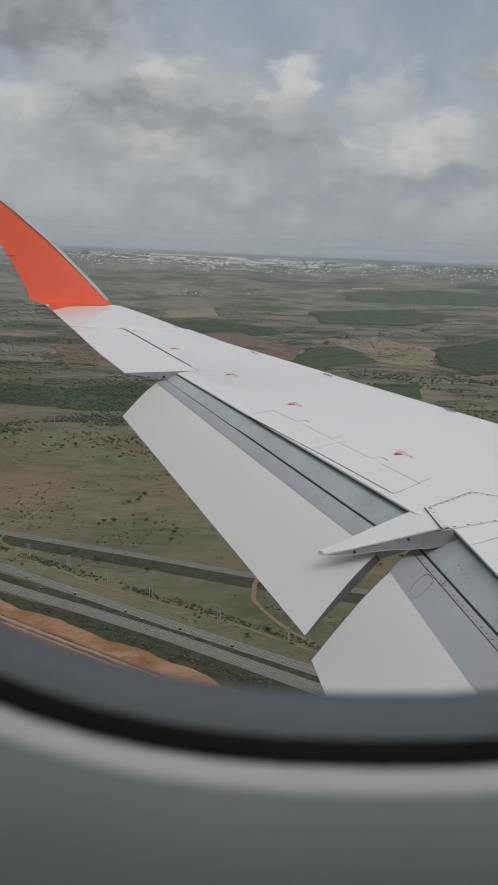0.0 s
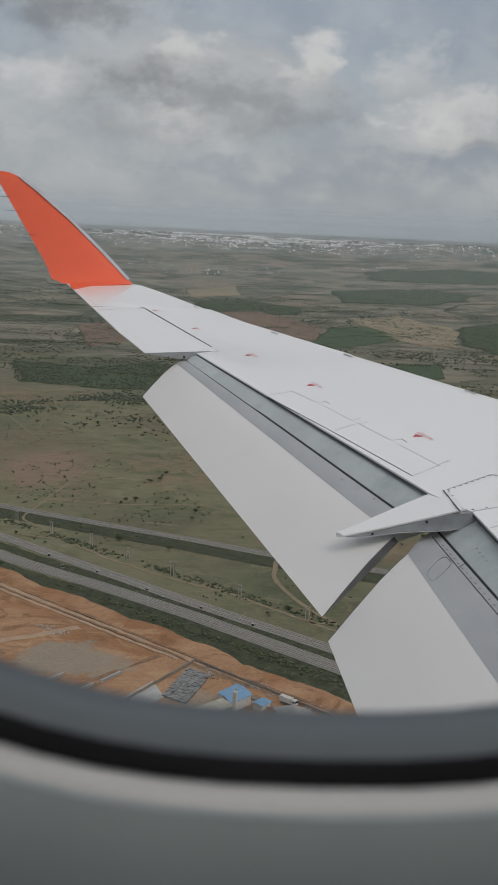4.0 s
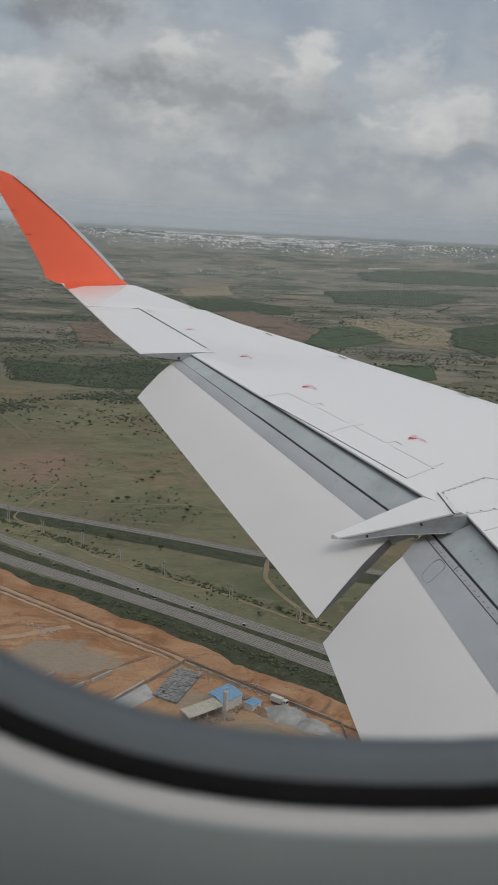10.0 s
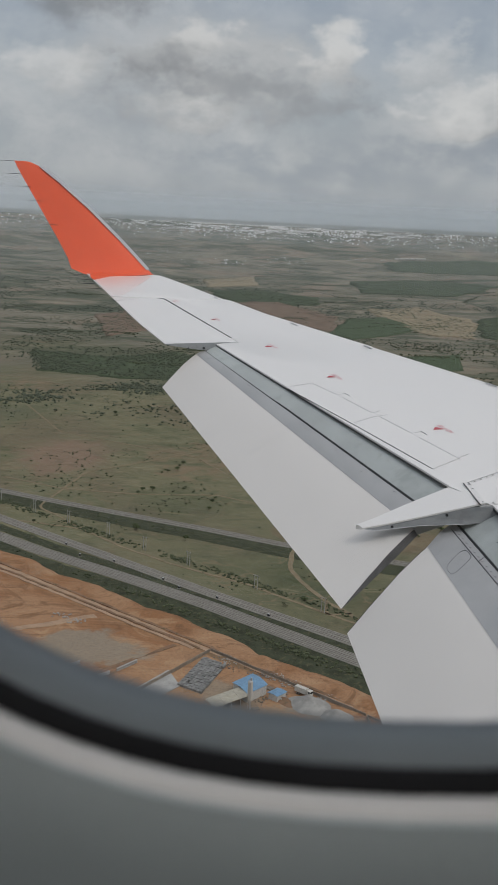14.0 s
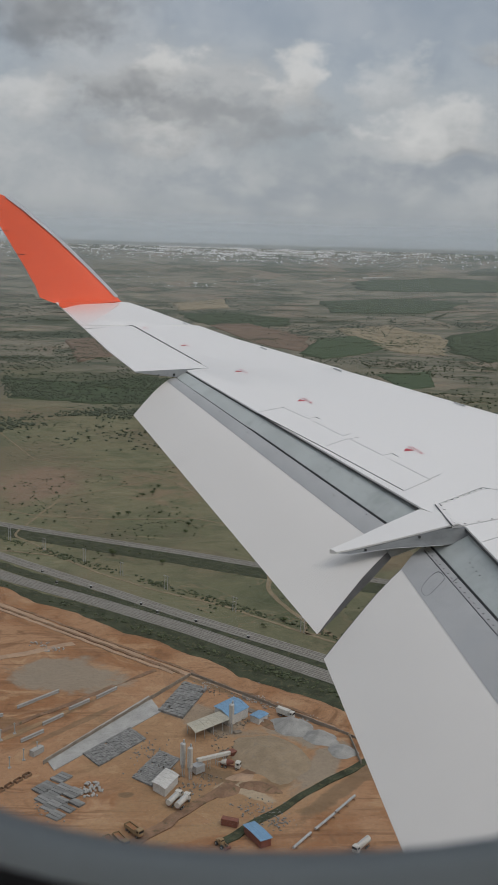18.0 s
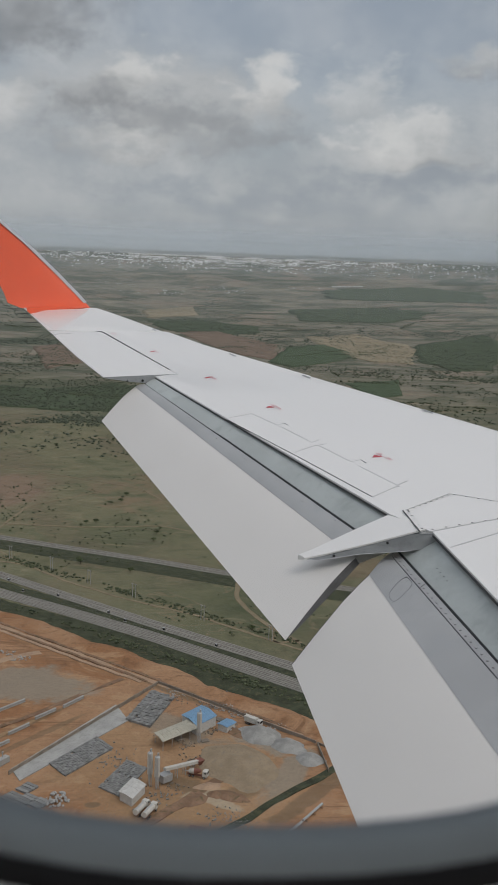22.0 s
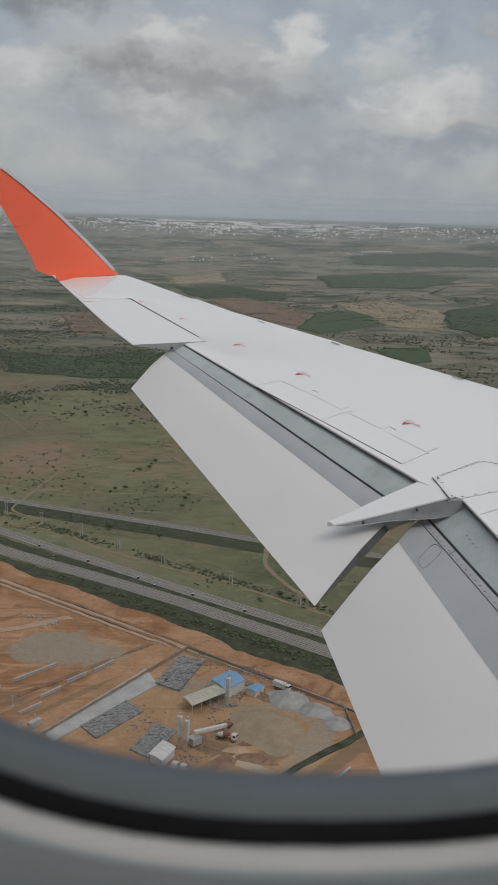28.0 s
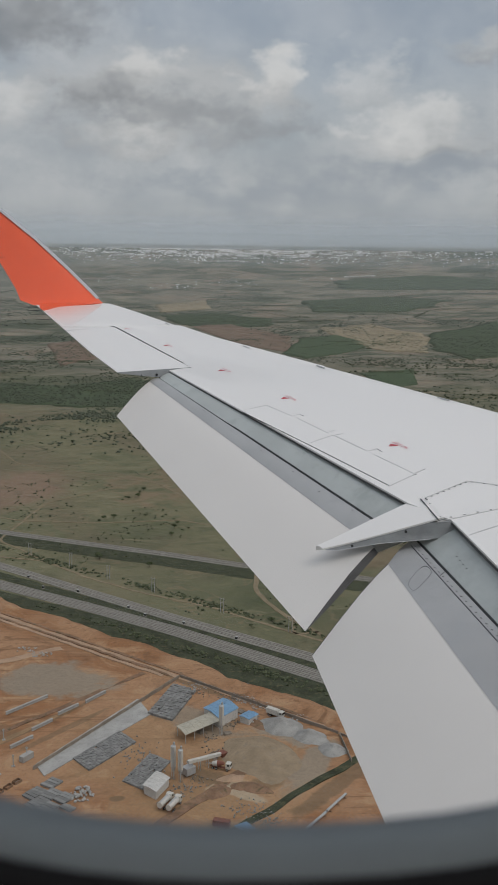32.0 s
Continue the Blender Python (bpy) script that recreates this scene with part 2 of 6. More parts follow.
PANE = bpy.data.materials.new("clear_acrylic")
PANE.use_nodes = True
t = PANE.node_tree
t.nodes.remove(t.nodes["Principled BSDF"])
both = t.nodes.new("ShaderNodeMixShader")
gloss = node(t, "ShaderNodeBsdfGlossy", Roughness=0.03)
link(t, t.nodes.new("ShaderNodeBsdfTransparent").outputs[0], both.inputs[1])
link(t, gloss.outputs[0], both.inputs[2])
link(t, ramp(t, noise_tex(t, t.nodes.new("ShaderNodeTexCoord").outputs["Object"], 9.0, 5.0, 0.6), 0.3, 0.7, 0.012, 0.024), both.inputs[0])
link(t, both.outputs[0], t.nodes["Material Output"].inputs["Surface"])

# glow of the added ceiling strips that brighten the cabin panel
GLOW = bpy.data.materials.new("added_light_diffuser")
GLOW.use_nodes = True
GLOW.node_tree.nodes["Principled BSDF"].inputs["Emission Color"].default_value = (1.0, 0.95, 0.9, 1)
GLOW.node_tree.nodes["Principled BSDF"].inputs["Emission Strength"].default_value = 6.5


# ---- mesh helpers ----
def finish(name, verts, faces, mat, parent=None, label="", smooth=False):
    me = bpy.data.meshes.new(name)
    me.from_pydata([tuple(v) for v in verts], [], faces)
    me.validate()
    bm = bmesh.new()
    bm.from_mesh(me)
    bmesh.ops.recalc_face_normals(bm, faces=bm.faces)
    bm.to_mesh(me)
    bm.free()
    if smooth:
        me.polygons.foreach_set("use_smooth", [True] * len(me.polygons))
    if mat:
        me.materials.append(mat)
    ob = new(name, me)
    ob.parent = parent
    if label:
        tagged(ob, label)
    return ob


def part(name, bm, mat, parent=None, label="", smooth=False):
    me = bpy.data.meshes.new(name)
    bm.to_mesh(me)
    bm.free()
    if smooth:
        me.polygons.foreach_set("use_smooth", [True] * len(me.polygons))
    me.materials.append(mat)
    ob = new(name, me)
    ob.parent = parent
    if label:
        tagged(ob, label)
    return ob


def thing(name, at=(0, 0, 0), turn=0.0, label="", category="", group="", kind=""):
    ob = new(name)
    ob.empty_display_size = 0.2
    ob.matrix_world = pose(*at, 0, 0, turn)
    return tagged(ob, label, category, group, kind)


def slab(top, thick, down=(0, 0, -1)):
    """Corners and faces of a plate: its top polygon, and how far it goes down."""
    n = len(top)
    d = Vector(down) * thick
    v = [Vector(p) for p in top] + [Vector(p) + d for p in top]
    f = [tuple(range(n)), tuple(range(2 * n - 1, n - 1, -1))] + [(i, i + n, (i + 1) % n + n, (i + 1) % n) for i in range(n)]
    return v, f


def loft(rings, caps=True):
    """Skins closed rings of equal length."""
    n = len(rings[0])
    v = [Vector(p) for r in rings for p in r]
    f = [(k * n + i, k * n + (i + 1) % n, (k + 1) * n + (i + 1) % n, (k + 1) * n + i) for k in range(len(rings) - 1) for i in range(n)]
    if caps:
        f += [tuple(range(n - 1, -1, -1)), tuple(range((len(rings) - 1) * n, len(rings) * n))]
    return v, f


def box_bm(sx, sy, sz, at=(0, 0, 0), bevel=0.0, turn=0.0):
    bm = bmesh.new()
    bmesh.ops.create_cube(bm, size=1, matrix=Matrix.Translation(at) @ Matrix.Rotation(radians(turn), 4, "Z") @ Matrix.Diagonal((sx, sy, sz, 1)))
    if bevel:
        bmesh.ops.bevel(bm, geom=bm.edges[:], offset=bevel, segments=2, affect="EDGES", profile=0.6)
    return bm


def add_box(bm, sx, sy, sz, at, turn=0.0, tilt=0.0):
    bmesh.ops.create_cube(bm, size=1, matrix=Matrix.Translation(at) @ Matrix.Rotation(radians(turn), 4, "Z") @ Matrix.Rotation(radians(tilt), 4, "Y") @ Matrix.Diagonal((sx, sy, sz, 1)))


def tube_bm(r, h, n=16, r2=None, m=Matrix()):
    bm = bmesh.new()
    bmesh.ops.create_cone(bm, cap_ends=True, segments=n, radius1=r, radius2=r if r2 is None else r2, depth=h, matrix=m)
    return bm


# ---- the wing: plan in metres from the eye, x ahead in flight, y outboard, on a plane that rises 5 degrees outboard ----
DIH = math.tan(radians(5))
DROP = 1.42


def zp(y):
    return -DROP + DIH * y


wing = thing("aircraft_wing", EYE, 0, "white swept airliner wing with lowered flaps and an orange upturned tip", "aircraft wing")


def le(y):
    """Leading edge."""
    if y < 8.34:
        return 1.93 - 0.622 * (y - 5.81)
    return 0.356 - 0.472 * (y - 8.34) - 0.05 * max(0, y - 9.75) ** 2 * 1.6


def te(y):
    """Hindmost edge of the aileron and the tip."""
    return -0.433 - 0.2925 * (y - 6.829)


def shroud(y):
    """Hind edge of the fixed upper skin."""
    if y <= 3.9:
        return 1.124 + (3.9 - y) * 0.079
    if y <= 4.125:
        return 1.124 - (y - 3.9) * 0.6
    if y <= 7.075:
        return 0.989 - 0.3685 * (y - 4.125)
    if y <= 8.953:
        return 0.025 - 0.36 * (y - 7.278)
    return te(y)


US = [0.0, 0.004, 0.015, 0.04, 0.09, 0.18, 0.32, 0.5, 0.7, 0.87, 1.0]


def section(y):
    a, b = le(y), shroud(y)
    full = a - te(y) if y > 4 else a - b + 0.7
    pts = []
    for u in US:
        z = zp(y) - 0.06 * math.exp(-u * 24) + 0.010 * full * math.sin(math.pi * u ** 0.8) + 0.024 * math.exp(-((u - 0.12) / 0.09) ** 2)
        pts.append((a + (b - a) * u, y, z))
    for u in reversed(US[1:]):
        w = u * (a - b) / full
        deep = 0.024 + 0.095 * full * (2.2 * math.sqrt(w) * (1 - w) ** 0.9) * 0.9
        if u == 1.0:
            deep = min(deep, 0.009)
        pts.append((a + (b - a) * u, y, zp(y) - deep))
    return pts


spans = [-0.2, 1.0, 2.2, 3.4, 3.9, 4.125, 4.8, 5.6, 6.4, 7.07, 7.082, 7.7, 8.3, 8.948, 8.96, 9.3, 9.75, 10.1, 10.4]
skin = finish("wing_skin", *loft([section(y) for y in spans]), WHITE, wing, smooth=True)


def crisp(ob, angle=32):
    """Smooth faces, but sharp where they meet at a steep angle."""
    ob.data.set_sharp_from_angle(angle=radians(angle))
    return ob


crisp(skin)
# dark strip that paints the shading under the fixed skin's hind edge
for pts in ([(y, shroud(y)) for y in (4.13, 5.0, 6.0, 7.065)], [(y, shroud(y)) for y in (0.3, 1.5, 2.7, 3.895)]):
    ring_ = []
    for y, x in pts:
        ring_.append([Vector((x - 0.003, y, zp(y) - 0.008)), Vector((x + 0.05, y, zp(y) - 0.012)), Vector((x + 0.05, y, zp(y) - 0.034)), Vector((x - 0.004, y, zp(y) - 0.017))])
    finish("skin_edge_shade", *loft(ring_), LIP_SHADE, wing, "dark lip under the skin's edge")


def on(x, y, up=0.0):
    """A place on the wing's upper skin."""
    a, b = le(y), shroud(y)
    full = a - te(y) if y > 4 else a - b + 0.7
    u = min(1, max(0, (a - x) / (a - b)))
    return Vector((x, y, zp(y) - 0.06 * math.exp(-u * 24) + 0.010 * full * math.sin(math.pi * u ** 0.8) + 0.024 * math.exp(-((u - 0.12) / 0.09) ** 2) + up))


def strip(name, pts, width, mat, parent, up=0.0015, label=""):
    """A thin flat seam along the wing's skin."""
    for a, b in zip(pts, pts[1:]):
        d = Vector((b[0] - a[0], b[1] - a[1], 0))
        s = Vector((-d.y, d.x, 0)).normalized() * width / 2
        k = 5
        v, f = [], []
        for i in range(k + 1):
            p = Vector((a[0], a[1], 0)) + d * i / k
            for q in (p + s, p - s):
                v += [on(q.x, q.y, up), on(q.x, q.y, up - 0.004)]
        for i in range(k):
            o = 4 * i
            f += [(o, o + 2, o + 6, o + 4), (o + 1, o + 5, o + 7, o + 3), (o, o + 4, o + 5, o + 1), (o + 2, o + 3, o + 7, o + 6)]
        finish(name, v, f, mat, parent, label)


# aileron
def ail(y, u):
    a, b = shroud(y) - 0.012, te(y)
    return a + (b - a) * u


rings = []
for y in (7.10, 7.7, 8.3, 8.93):
    up = [(ail(y, u), y + (0.0 if u < 0.99 else 0), zp(y) + 0.004 * (1 - u)) for u in (0, 0.3, 0.65, 1)]
    lo = [(ail(y, u), y, zp(y) - 0.075 * (1 - u) ** 0.8 - 0.006) for u in (1, 0.65, 0.3, 0)]
    rings.append(up + lo)
# the inner end runs slanting forward, as the flap bay's outer wall
rake = (te(7.7) - te(7.1)) / 0.6
short = [(x - ail(7.10, 0)) * 0.50 for x, y, z in rings[0]]
rings[0] = [(x + rake * d, 7.10 + d, z) for (x, y, z), d in zip(rings[0], short)]
aileron = finish("aileron", *loft(rings), WHITE, wing)
inner = [Vector(p) + Vector((0.002, -0.004, 0)) for p in rings[0]]
# this plate's dark grey paints the shade on the inner end
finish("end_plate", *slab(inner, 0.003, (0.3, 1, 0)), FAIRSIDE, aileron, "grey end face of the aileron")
part("hinge_bolt", tube_bm(0.009, 0.006, 10, None, Matrix.Translation((-0.16, 6.945, -0.832)) @ Matrix.Rotation(radians(75), 4, "X")), SEAL, aileron)
part("hinge_bolt", tube_bm(0.009, 0.006, 10, None, Matrix.Translation((-0.27, 6.895, -0.830)) @ Matrix.Rotation(radians(75), 4, "X")), SEAL, aileron)
strip("seam", [(0.03, 7.26), (-0.57, 8.945)], 0.014, SEAL, wing)
strip("seam", [(-0.575, 8.955), (-1.02, 8.72)], 0.006, RIVET, wing)

# winglet: lofted from the tip up and out, raked back
rings = []
tipz = zp(10.4)
for a, b, t in (((-0.70, 10.40, tipz - 0.02), (-1.455, 10.40, tipz - 0.01), 0.060), ((-0.79, 10.52, -0.505), (-1.52, 10.45, -0.515), 0.055),
                ((-0.85, 10.58, -0.455), (-1.66, 10.53, -0.47), 0.050), ((-0.95, 10.63, -0.36), (-1.715, 10.61, -0.36), 0.045),
                ((-1.16, 10.74, -0.165), (-1.845, 10.745, -0.17), 0.040), ((-1.52, 10.92, 0.15), (-2.065, 10.965, 0.13), 0.030),
                ((-1.87, 11.09, 0.42), (-2.262, 11.165, 0.40), 0.022), ((-2.12, 11.24, 0.585), (-2.385, 11.29, 0.57), 0.016), ((-2.25, 11.31, 0.635), (-2.43, 11.34, 0.645), 0.010)):
    a, b = Vector(a), Vector(b)
    up = Vector((0, -0.86, 0.5)) if a.z > -0.45 else Vector((0, -0.35, 0.94))
    ring = [a + (b - a) * u + up * t * k for u, k in ((0, 0), (0.04, 0.35), (0.15, 0.55), (0.4, 0.6), (0.75, 0.22), (1, 0), (0.75, -0.22), (0.4, -0.6), (0.15, -0.55), (0.04, -0.35))]
    rings.append(ring)
winglet = finish("winglet", *loft(rings), ORANGE, wing, "orange painted upturned wing tip", smooth=True)
crisp(winglet, 28)
lead = [(-0.86, 10.57, -0.45), (-0.96, 10.62, -0.352), (-1.17, 10.73, -0.157), (-1.53, 10.91, 0.158), (-1.88, 11.08, 0.428), (-2.12, 11.23, 0.59)]
v, f = [], []
for p in lead:
    p = Vector(p)
    v += [p + Vector((0.016, 0.015, 0.010)), p + Vector((0.010, -0.010, 0.006)), p + Vector((-0.012, -0.014, -0.004)), p + Vector((-0.02, 0.02, -0.012))]
f = [(4 * i + j, 4 * i + (j + 1) % 4, 4 * i + 4 + (j + 1) % 4, 4 * i + 4 + j) for i in range(len(lead) - 1) for j in range(4)] + [(3, 2, 1, 0), (20, 21, 22, 23)]
finish("leading_edge_strip", v, f, ALLOY, winglet, "bare grey metal strip")
v = [on(x, y, 0.0035) for x, y in ((-0.80, 10.41), (-1.45, 10.41), (-1.40, 10.12), (-1.345, 9.96), (-1.22, 10.22))]
finish("orange_corner", *slab(v, 0.006), ORANGE, wing, "orange paint over the hind corner of the tip")
v = [on(x, y, 0.002) for x, y in ((-0.80, 10.36), (-1.24, 10.24), (-1.33, 9.93), (-1.17, 9.45), (-1.02, 9.02), (-0.95, 9.10), (-0.88, 9.62))]
finish("overspray", v + [p - Vector((0, 0, 0.006)) for p in v], slab(v, 0)[1], BLUSH, wing, "faint pink patch beside the orange tip")

# static wicks on the tip's hind edges
wick = None
for p in ((-2.43, 11.34, 0.64), (-2.335, 11.25, 0.50), (-2.215, 11.12, 0.365), (-2.07, 10.98, 0.215), (-1.86, 10.78, -0.03), (-1.48, 10.42, -0.525),
          (-1.44, 10.28, -0.53), (-1.36, 10.02, -0.55), (-1.28, 9.74, -0.575), (-1.19, 9.42, -0.60)):
    if wick is None:
        wick = part("static_wick", tube_bm(0.0035, 0.17, 6, 0.0015, pose(-0.075, 0, 0, 0, -90, 0)), SEAL, wing, "thin black static discharge wick")
        wick.matrix_local = Matrix.Translation(p)
    else:
        o = new("static_wick", wick.data)
        o.parent = wing
        o.matrix_local = Matrix.Translation(p)
        tagged(o, "thin black static discharge wick")

# the grey cove behind the fixed skin, outboard and inboard
for name, (a0, a1), (b0, b1) in (("flap_cove", ((1.03, 4.11, -1.078), (-0.06, 7.06, -0.818)), ((0.870, 4.17, -1.157), (-0.141, 6.951, -0.855))),
                                 ("flap_cove", ((1.45, 0.3, -1.412), (1.17, 3.93, -1.096)), ((1.41, 0.35, -1.505), (1.012, 3.99, -1.188)))):
    a0, a1, b0, b1 = (Vector(p) for p in (a0, a1, b0, b1))
    rows_ = []
    for i in range(9):
        p, q = a0.lerp(a1, i / 8), b0.lerp(b1, i / 8)
        p = p + Vector((0, 0, 0.010))
        mid = p.lerp(q, 0.5) + Vector((0, 0, 0.004))
        rows_.append([p, mid, q, q - Vector((0, 0, 0.05)), p - Vector((0, 0, 0.08))])
    finish(name, *loft(rows_), COVE, wing, "blue-grey painted cove panel under the skin's edge")


# flaps
def flap(name, front, knee, tail, nose_mat, label):
    """front, knee, tail: the inner and outer ends of the nose line, of the line where the white paint begins, and of the trailing edge."""
    top = thing_part(name, wing, label)
    n = 10
    body, nose = [], []
    for i in range(n + 1):
        k = i / n
        a, b, c = (Vector(p[0]).lerp(Vector(p[1]), k) for p in (front, knee, tail))
        across = (c - b)
        across.y = 0
        nrm = Vector((across.z, 0, -across.x)).normalized()
        if nrm.z < 0:
            nrm = -nrm
        pts = [b, b.lerp(c, 0.12) + nrm * 0.006, b.lerp(c, 0.35) + nrm * 0.011, b.lerp(c, 0.7) + nrm * 0.007, c, b.lerp(c, 0.7) - nrm * 0.012, b.lerp(c, 0.3) - nrm * 0.024, b - nrm * 0.030]
        body.append(pts)
        nose.append([a, a.lerp(b, 0.5) + nrm * 0.010, b + nrm * 0.0015, b - nrm * 0.030, a - nrm * 0.030 + Vector((0.01, 0, 0))])
    crisp(finish("flap_panel", *loft(body), FLAPW, top, "matt white flap panel", smooth=True))
    crisp(finish("flap_nose", *loft(nose), nose_mat, top, "bare grey flap leading strip", smooth=True))
    # black strip that paints the shade in the gap between cove and flap nose
    gap = []
    for i in range(n + 1):
        a, b = (Vector(p[0]).lerp(Vector(p[1]), i / n) for p in (front, knee))
        d = (b - a).normalized()
        gap.append([a - d * 0.006 + Vector((0, 0, 0.004)), a + d * 0.003 + Vector((0, 0, 0.003)), a + d * 0.003 - Vector((0, 0, 0.02)), a - d * 0.006 - Vector((0, 0, 0.02))])
    finish("gap_seal", *loft(gap), SEAL, top, "dark gap seal along the flap nose")
    # dark end plates
    for ring, side in ((body[0], -1), (body[-1], 1)):
        off = Vector((0, 0.004 * side, 0))
        v, f = slab([p + off for p in ring], 0.003, (0, side, 0))
        finish("end_seal", v, f, RIVET, top)
    return top


def thing_part(name, parent, label):
    o = new(name)
    o.empty_display_size = 0.1
    o.parent = parent
    return tagged(o, label)


out_flap = flap("outboard_flap", ((0.925, 4.0, -1.177), (-0.145, 6.974, -0.857)), ((0.823, 4.0, -1.222), (-0.213, 6.948, -0.879)), ((0.491, 3.66, -1.46), (-0.423, 6.602, -1.072)),
                BAREGREY, "lowered white outboard trailing-edge flap")
in_flap = flap("inboard_flap", ((1.416, 0.35, -1.51), (1.00, 4.03, -1.19)), ((1.168, 0.35, -1.57), (0.862, 3.885, -1.262)), ((0.762, 0.35, -1.81), (0.51, 3.575, -1.527)),
               BAREGREY, "lowered white inboard trailing-edge flap")

# the fairing over the flap track between them
fairing = thing_part("flap_track_fairing", wing, "pointed white fairing over the flap track")
caps = []
for l, r in (((1.072, 4.176, -1.0475), (1.092, 3.903, -1.0665)), ((0.985, 4.136, -1.066), (1.03, 3.915, -1.086)), ((0.80, 4.092, -1.138), (0.86, 3.955, -1.147)), ((0.66, 4.055, -1.196), (0.70, 3.985, -1.199)), ((0.58, 4.03, -1.222), (0.605, 4.002, -1.227))):
    l, r = Vector(l), Vector(r)
    mid_ = l.lerp(r, 0.5) + Vector((0, 0, 0.004))
    caps.append([l, mid_, r, r - Vector((0, 0, 0.007)), l - Vector((0, 0, 0.02))])
crisp(finish("cap", *loft(caps), WHITE, fairing, smooth=True))
side = [(1.13, 3.893, -1.082), (1.03, 3.914, -1.094), (0.86, 3.954, -1.156), (0.70, 3.984, -1.208), (0.612, 4.0, -1.230), (0.66, 3.988, -1.230), (0.84, 3.953, -1.190), (1.04, 3.905, -1.160), (1.14, 3.885, -1.145)]
# the side's shade is part of its grey
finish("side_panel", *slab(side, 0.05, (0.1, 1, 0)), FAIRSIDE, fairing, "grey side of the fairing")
v, f = [], []
for x, y, z in ((0.615, 3.997, -1.231), (0.66, 3.985, -1.231), (0.84, 3.950, -1.191), (1.04, 3.902, -1.161)):
    v += [(x, y, z + 0.0015), (x, y - 0.0015, z), (x, y, z - 0.0015), (x, y + 0.006, z)]
f = [(4 * i + j, 4 * i + (j + 1) % 4, 4 * i + 4 + (j + 1) % 4, 4 * i + 4 + j) for i in range(3) for j in range(4)] + [(3, 2, 1, 0), (12, 13, 14, 15)]
finish("lower_edge", v, f, ALLOY, fairing, "thin bare metal lower lip")
for p in ((0.94, 3.926, -1.134), (0.725, 3.976, -1.208)):
    part("bolt", tube_bm(0.0055, 0.008, 10, None, Matrix.Translation(p) @ Matrix.Rotation(radians(90), 4, "X")), SEAL, fairing)

# riveted plate over the fairing's root, seams and hatches of the upper skin
plate = [(1.050, 4.150), (1.327, 4.380), (1.62, 4.20), (1.37, 4.01), (1.062, 3.885)]
strip("seam", [plate[0], plate[1], (1.80, 4.10)], 0.003, LINE, wing)
strip("seam", [plate[4], plate[3], (1.80, 4.17)], 0.004, LINE, wing)
strip("seam", [(1.053, 4.145), (1.065, 3.89)], 0.004, RIVET, wing, 0.009)
strip("seam", [(1.147, 3.726), (1.40, 3.88), (1.9, 4.0)], 0.004, LINE, wing)
# outlines of the spoiler panels and their stepped joints
for line in ([(0.377, 5.812), (0.528, 5.914), (0.654, 5.636), (0.699, 5.68)], [(0.679, 5.586), (0.805, 5.265), (0.856, 5.317)], [(0.682, 5.075), (0.808, 5.197), (0.888, 5.238)],
             [(0.836, 5.199), (0.958, 4.898), (1.014, 4.933)], [(0.983, 4.83), (1.109, 4.514), (1.174, 4.571)], [(0.962, 4.354), (1.115, 4.506)]):
    strip("seam", line, 0.0022, LINE, wing)
strip("seam", [(0.371, 5.77), (0.703, 4.981), (0.957, 4.353)], 0.0045, SEAL, wing)
for a, b in (((0.699, 5.68), (0.723, 5.629)), ((1.014, 4.933), (1.032, 4.873)), ((1.165, 4.565), (1.178, 4.575)), ((1.105, 4.50), (1.118, 4.495))):
    strip("latch_mark", [a, b], 0.0035, RIVET, wing)
dot = None


def rivets(a, b, n, parent, up=0.0022, r=0.0055, lift=None):
    """A row of flush rivet heads from a to b."""
    global dot
    if dot is None:
        dot = part("rivet", tube_bm(0.0085, 0.0016, 8), RIVET, parent)
        first = dot
    else:
        first = None
    for i in range(n):
        k = i / max(1, n - 1)
        p = Vector(a).lerp(Vector(b), k)
        o = first or new("rivet", dot.data)
        first = None
        o.parent = parent
        o.location = on(p.x, p.y, up) if lift is None else p + Vector((0, 0, lift))
        o.scale = (r / 0.0085,) * 3


rivets((1.080, 4.162, 0), (1.315, 4.357, 0), 8, wing)
rivets((1.345, 4.362, 0), (1.68, 4.15, 0), 8, wing)
rivets((1.075, 4.125, 0), (1.084, 3.92, 0), 5, wing, 0.0095)
rivets((1.13, 3.930, 0), (1.70, 4.13, 0), 10, wing)


def on_nose(k, j, inboard=True, up=0.0):
    """A place on a flap's grey nose: k from nose to white paint, j from the inner to the outer end."""
    f0, f1, k0, k1 = (((1.416, 0.35, -1.51), (1.00, 4.03, -1.19), (1.168, 0.35, -1.57), (0.862, 3.885, -1.262)) if inboard else
                      ((0.94, 4.0, -1.170), (-0.134, 6.978, -0.853), (0.823, 4.0, -1.222), (-0.213, 6.948, -0.879)))
    a_, b_ = Vector(f0).lerp(Vector(f1), j), Vector(k0).lerp(Vector(k1), j)
    return a_.lerp(b_, k) + Vector((0, 0, 0.0095 * (1 - abs(2 * k - 1)) + up))


def nose_line(k0, j0, k1, j1, parent, width=0.0015, inboard=True, n=8):
    for i in range(n):
        p, q = (on_nose(k0 + (k1 - k0) * t_, j0 + (j1 - j0) * t_, inboard, 0.0022) for t_ in (i / n, (i + 1) / n))
        w = (q - p).cross(Vector((0, 0, 1))).normalized() * width
        finish("panel_seam", *slab([p + w, q + w, q - w, p - w], 0.004), RIVET, parent)


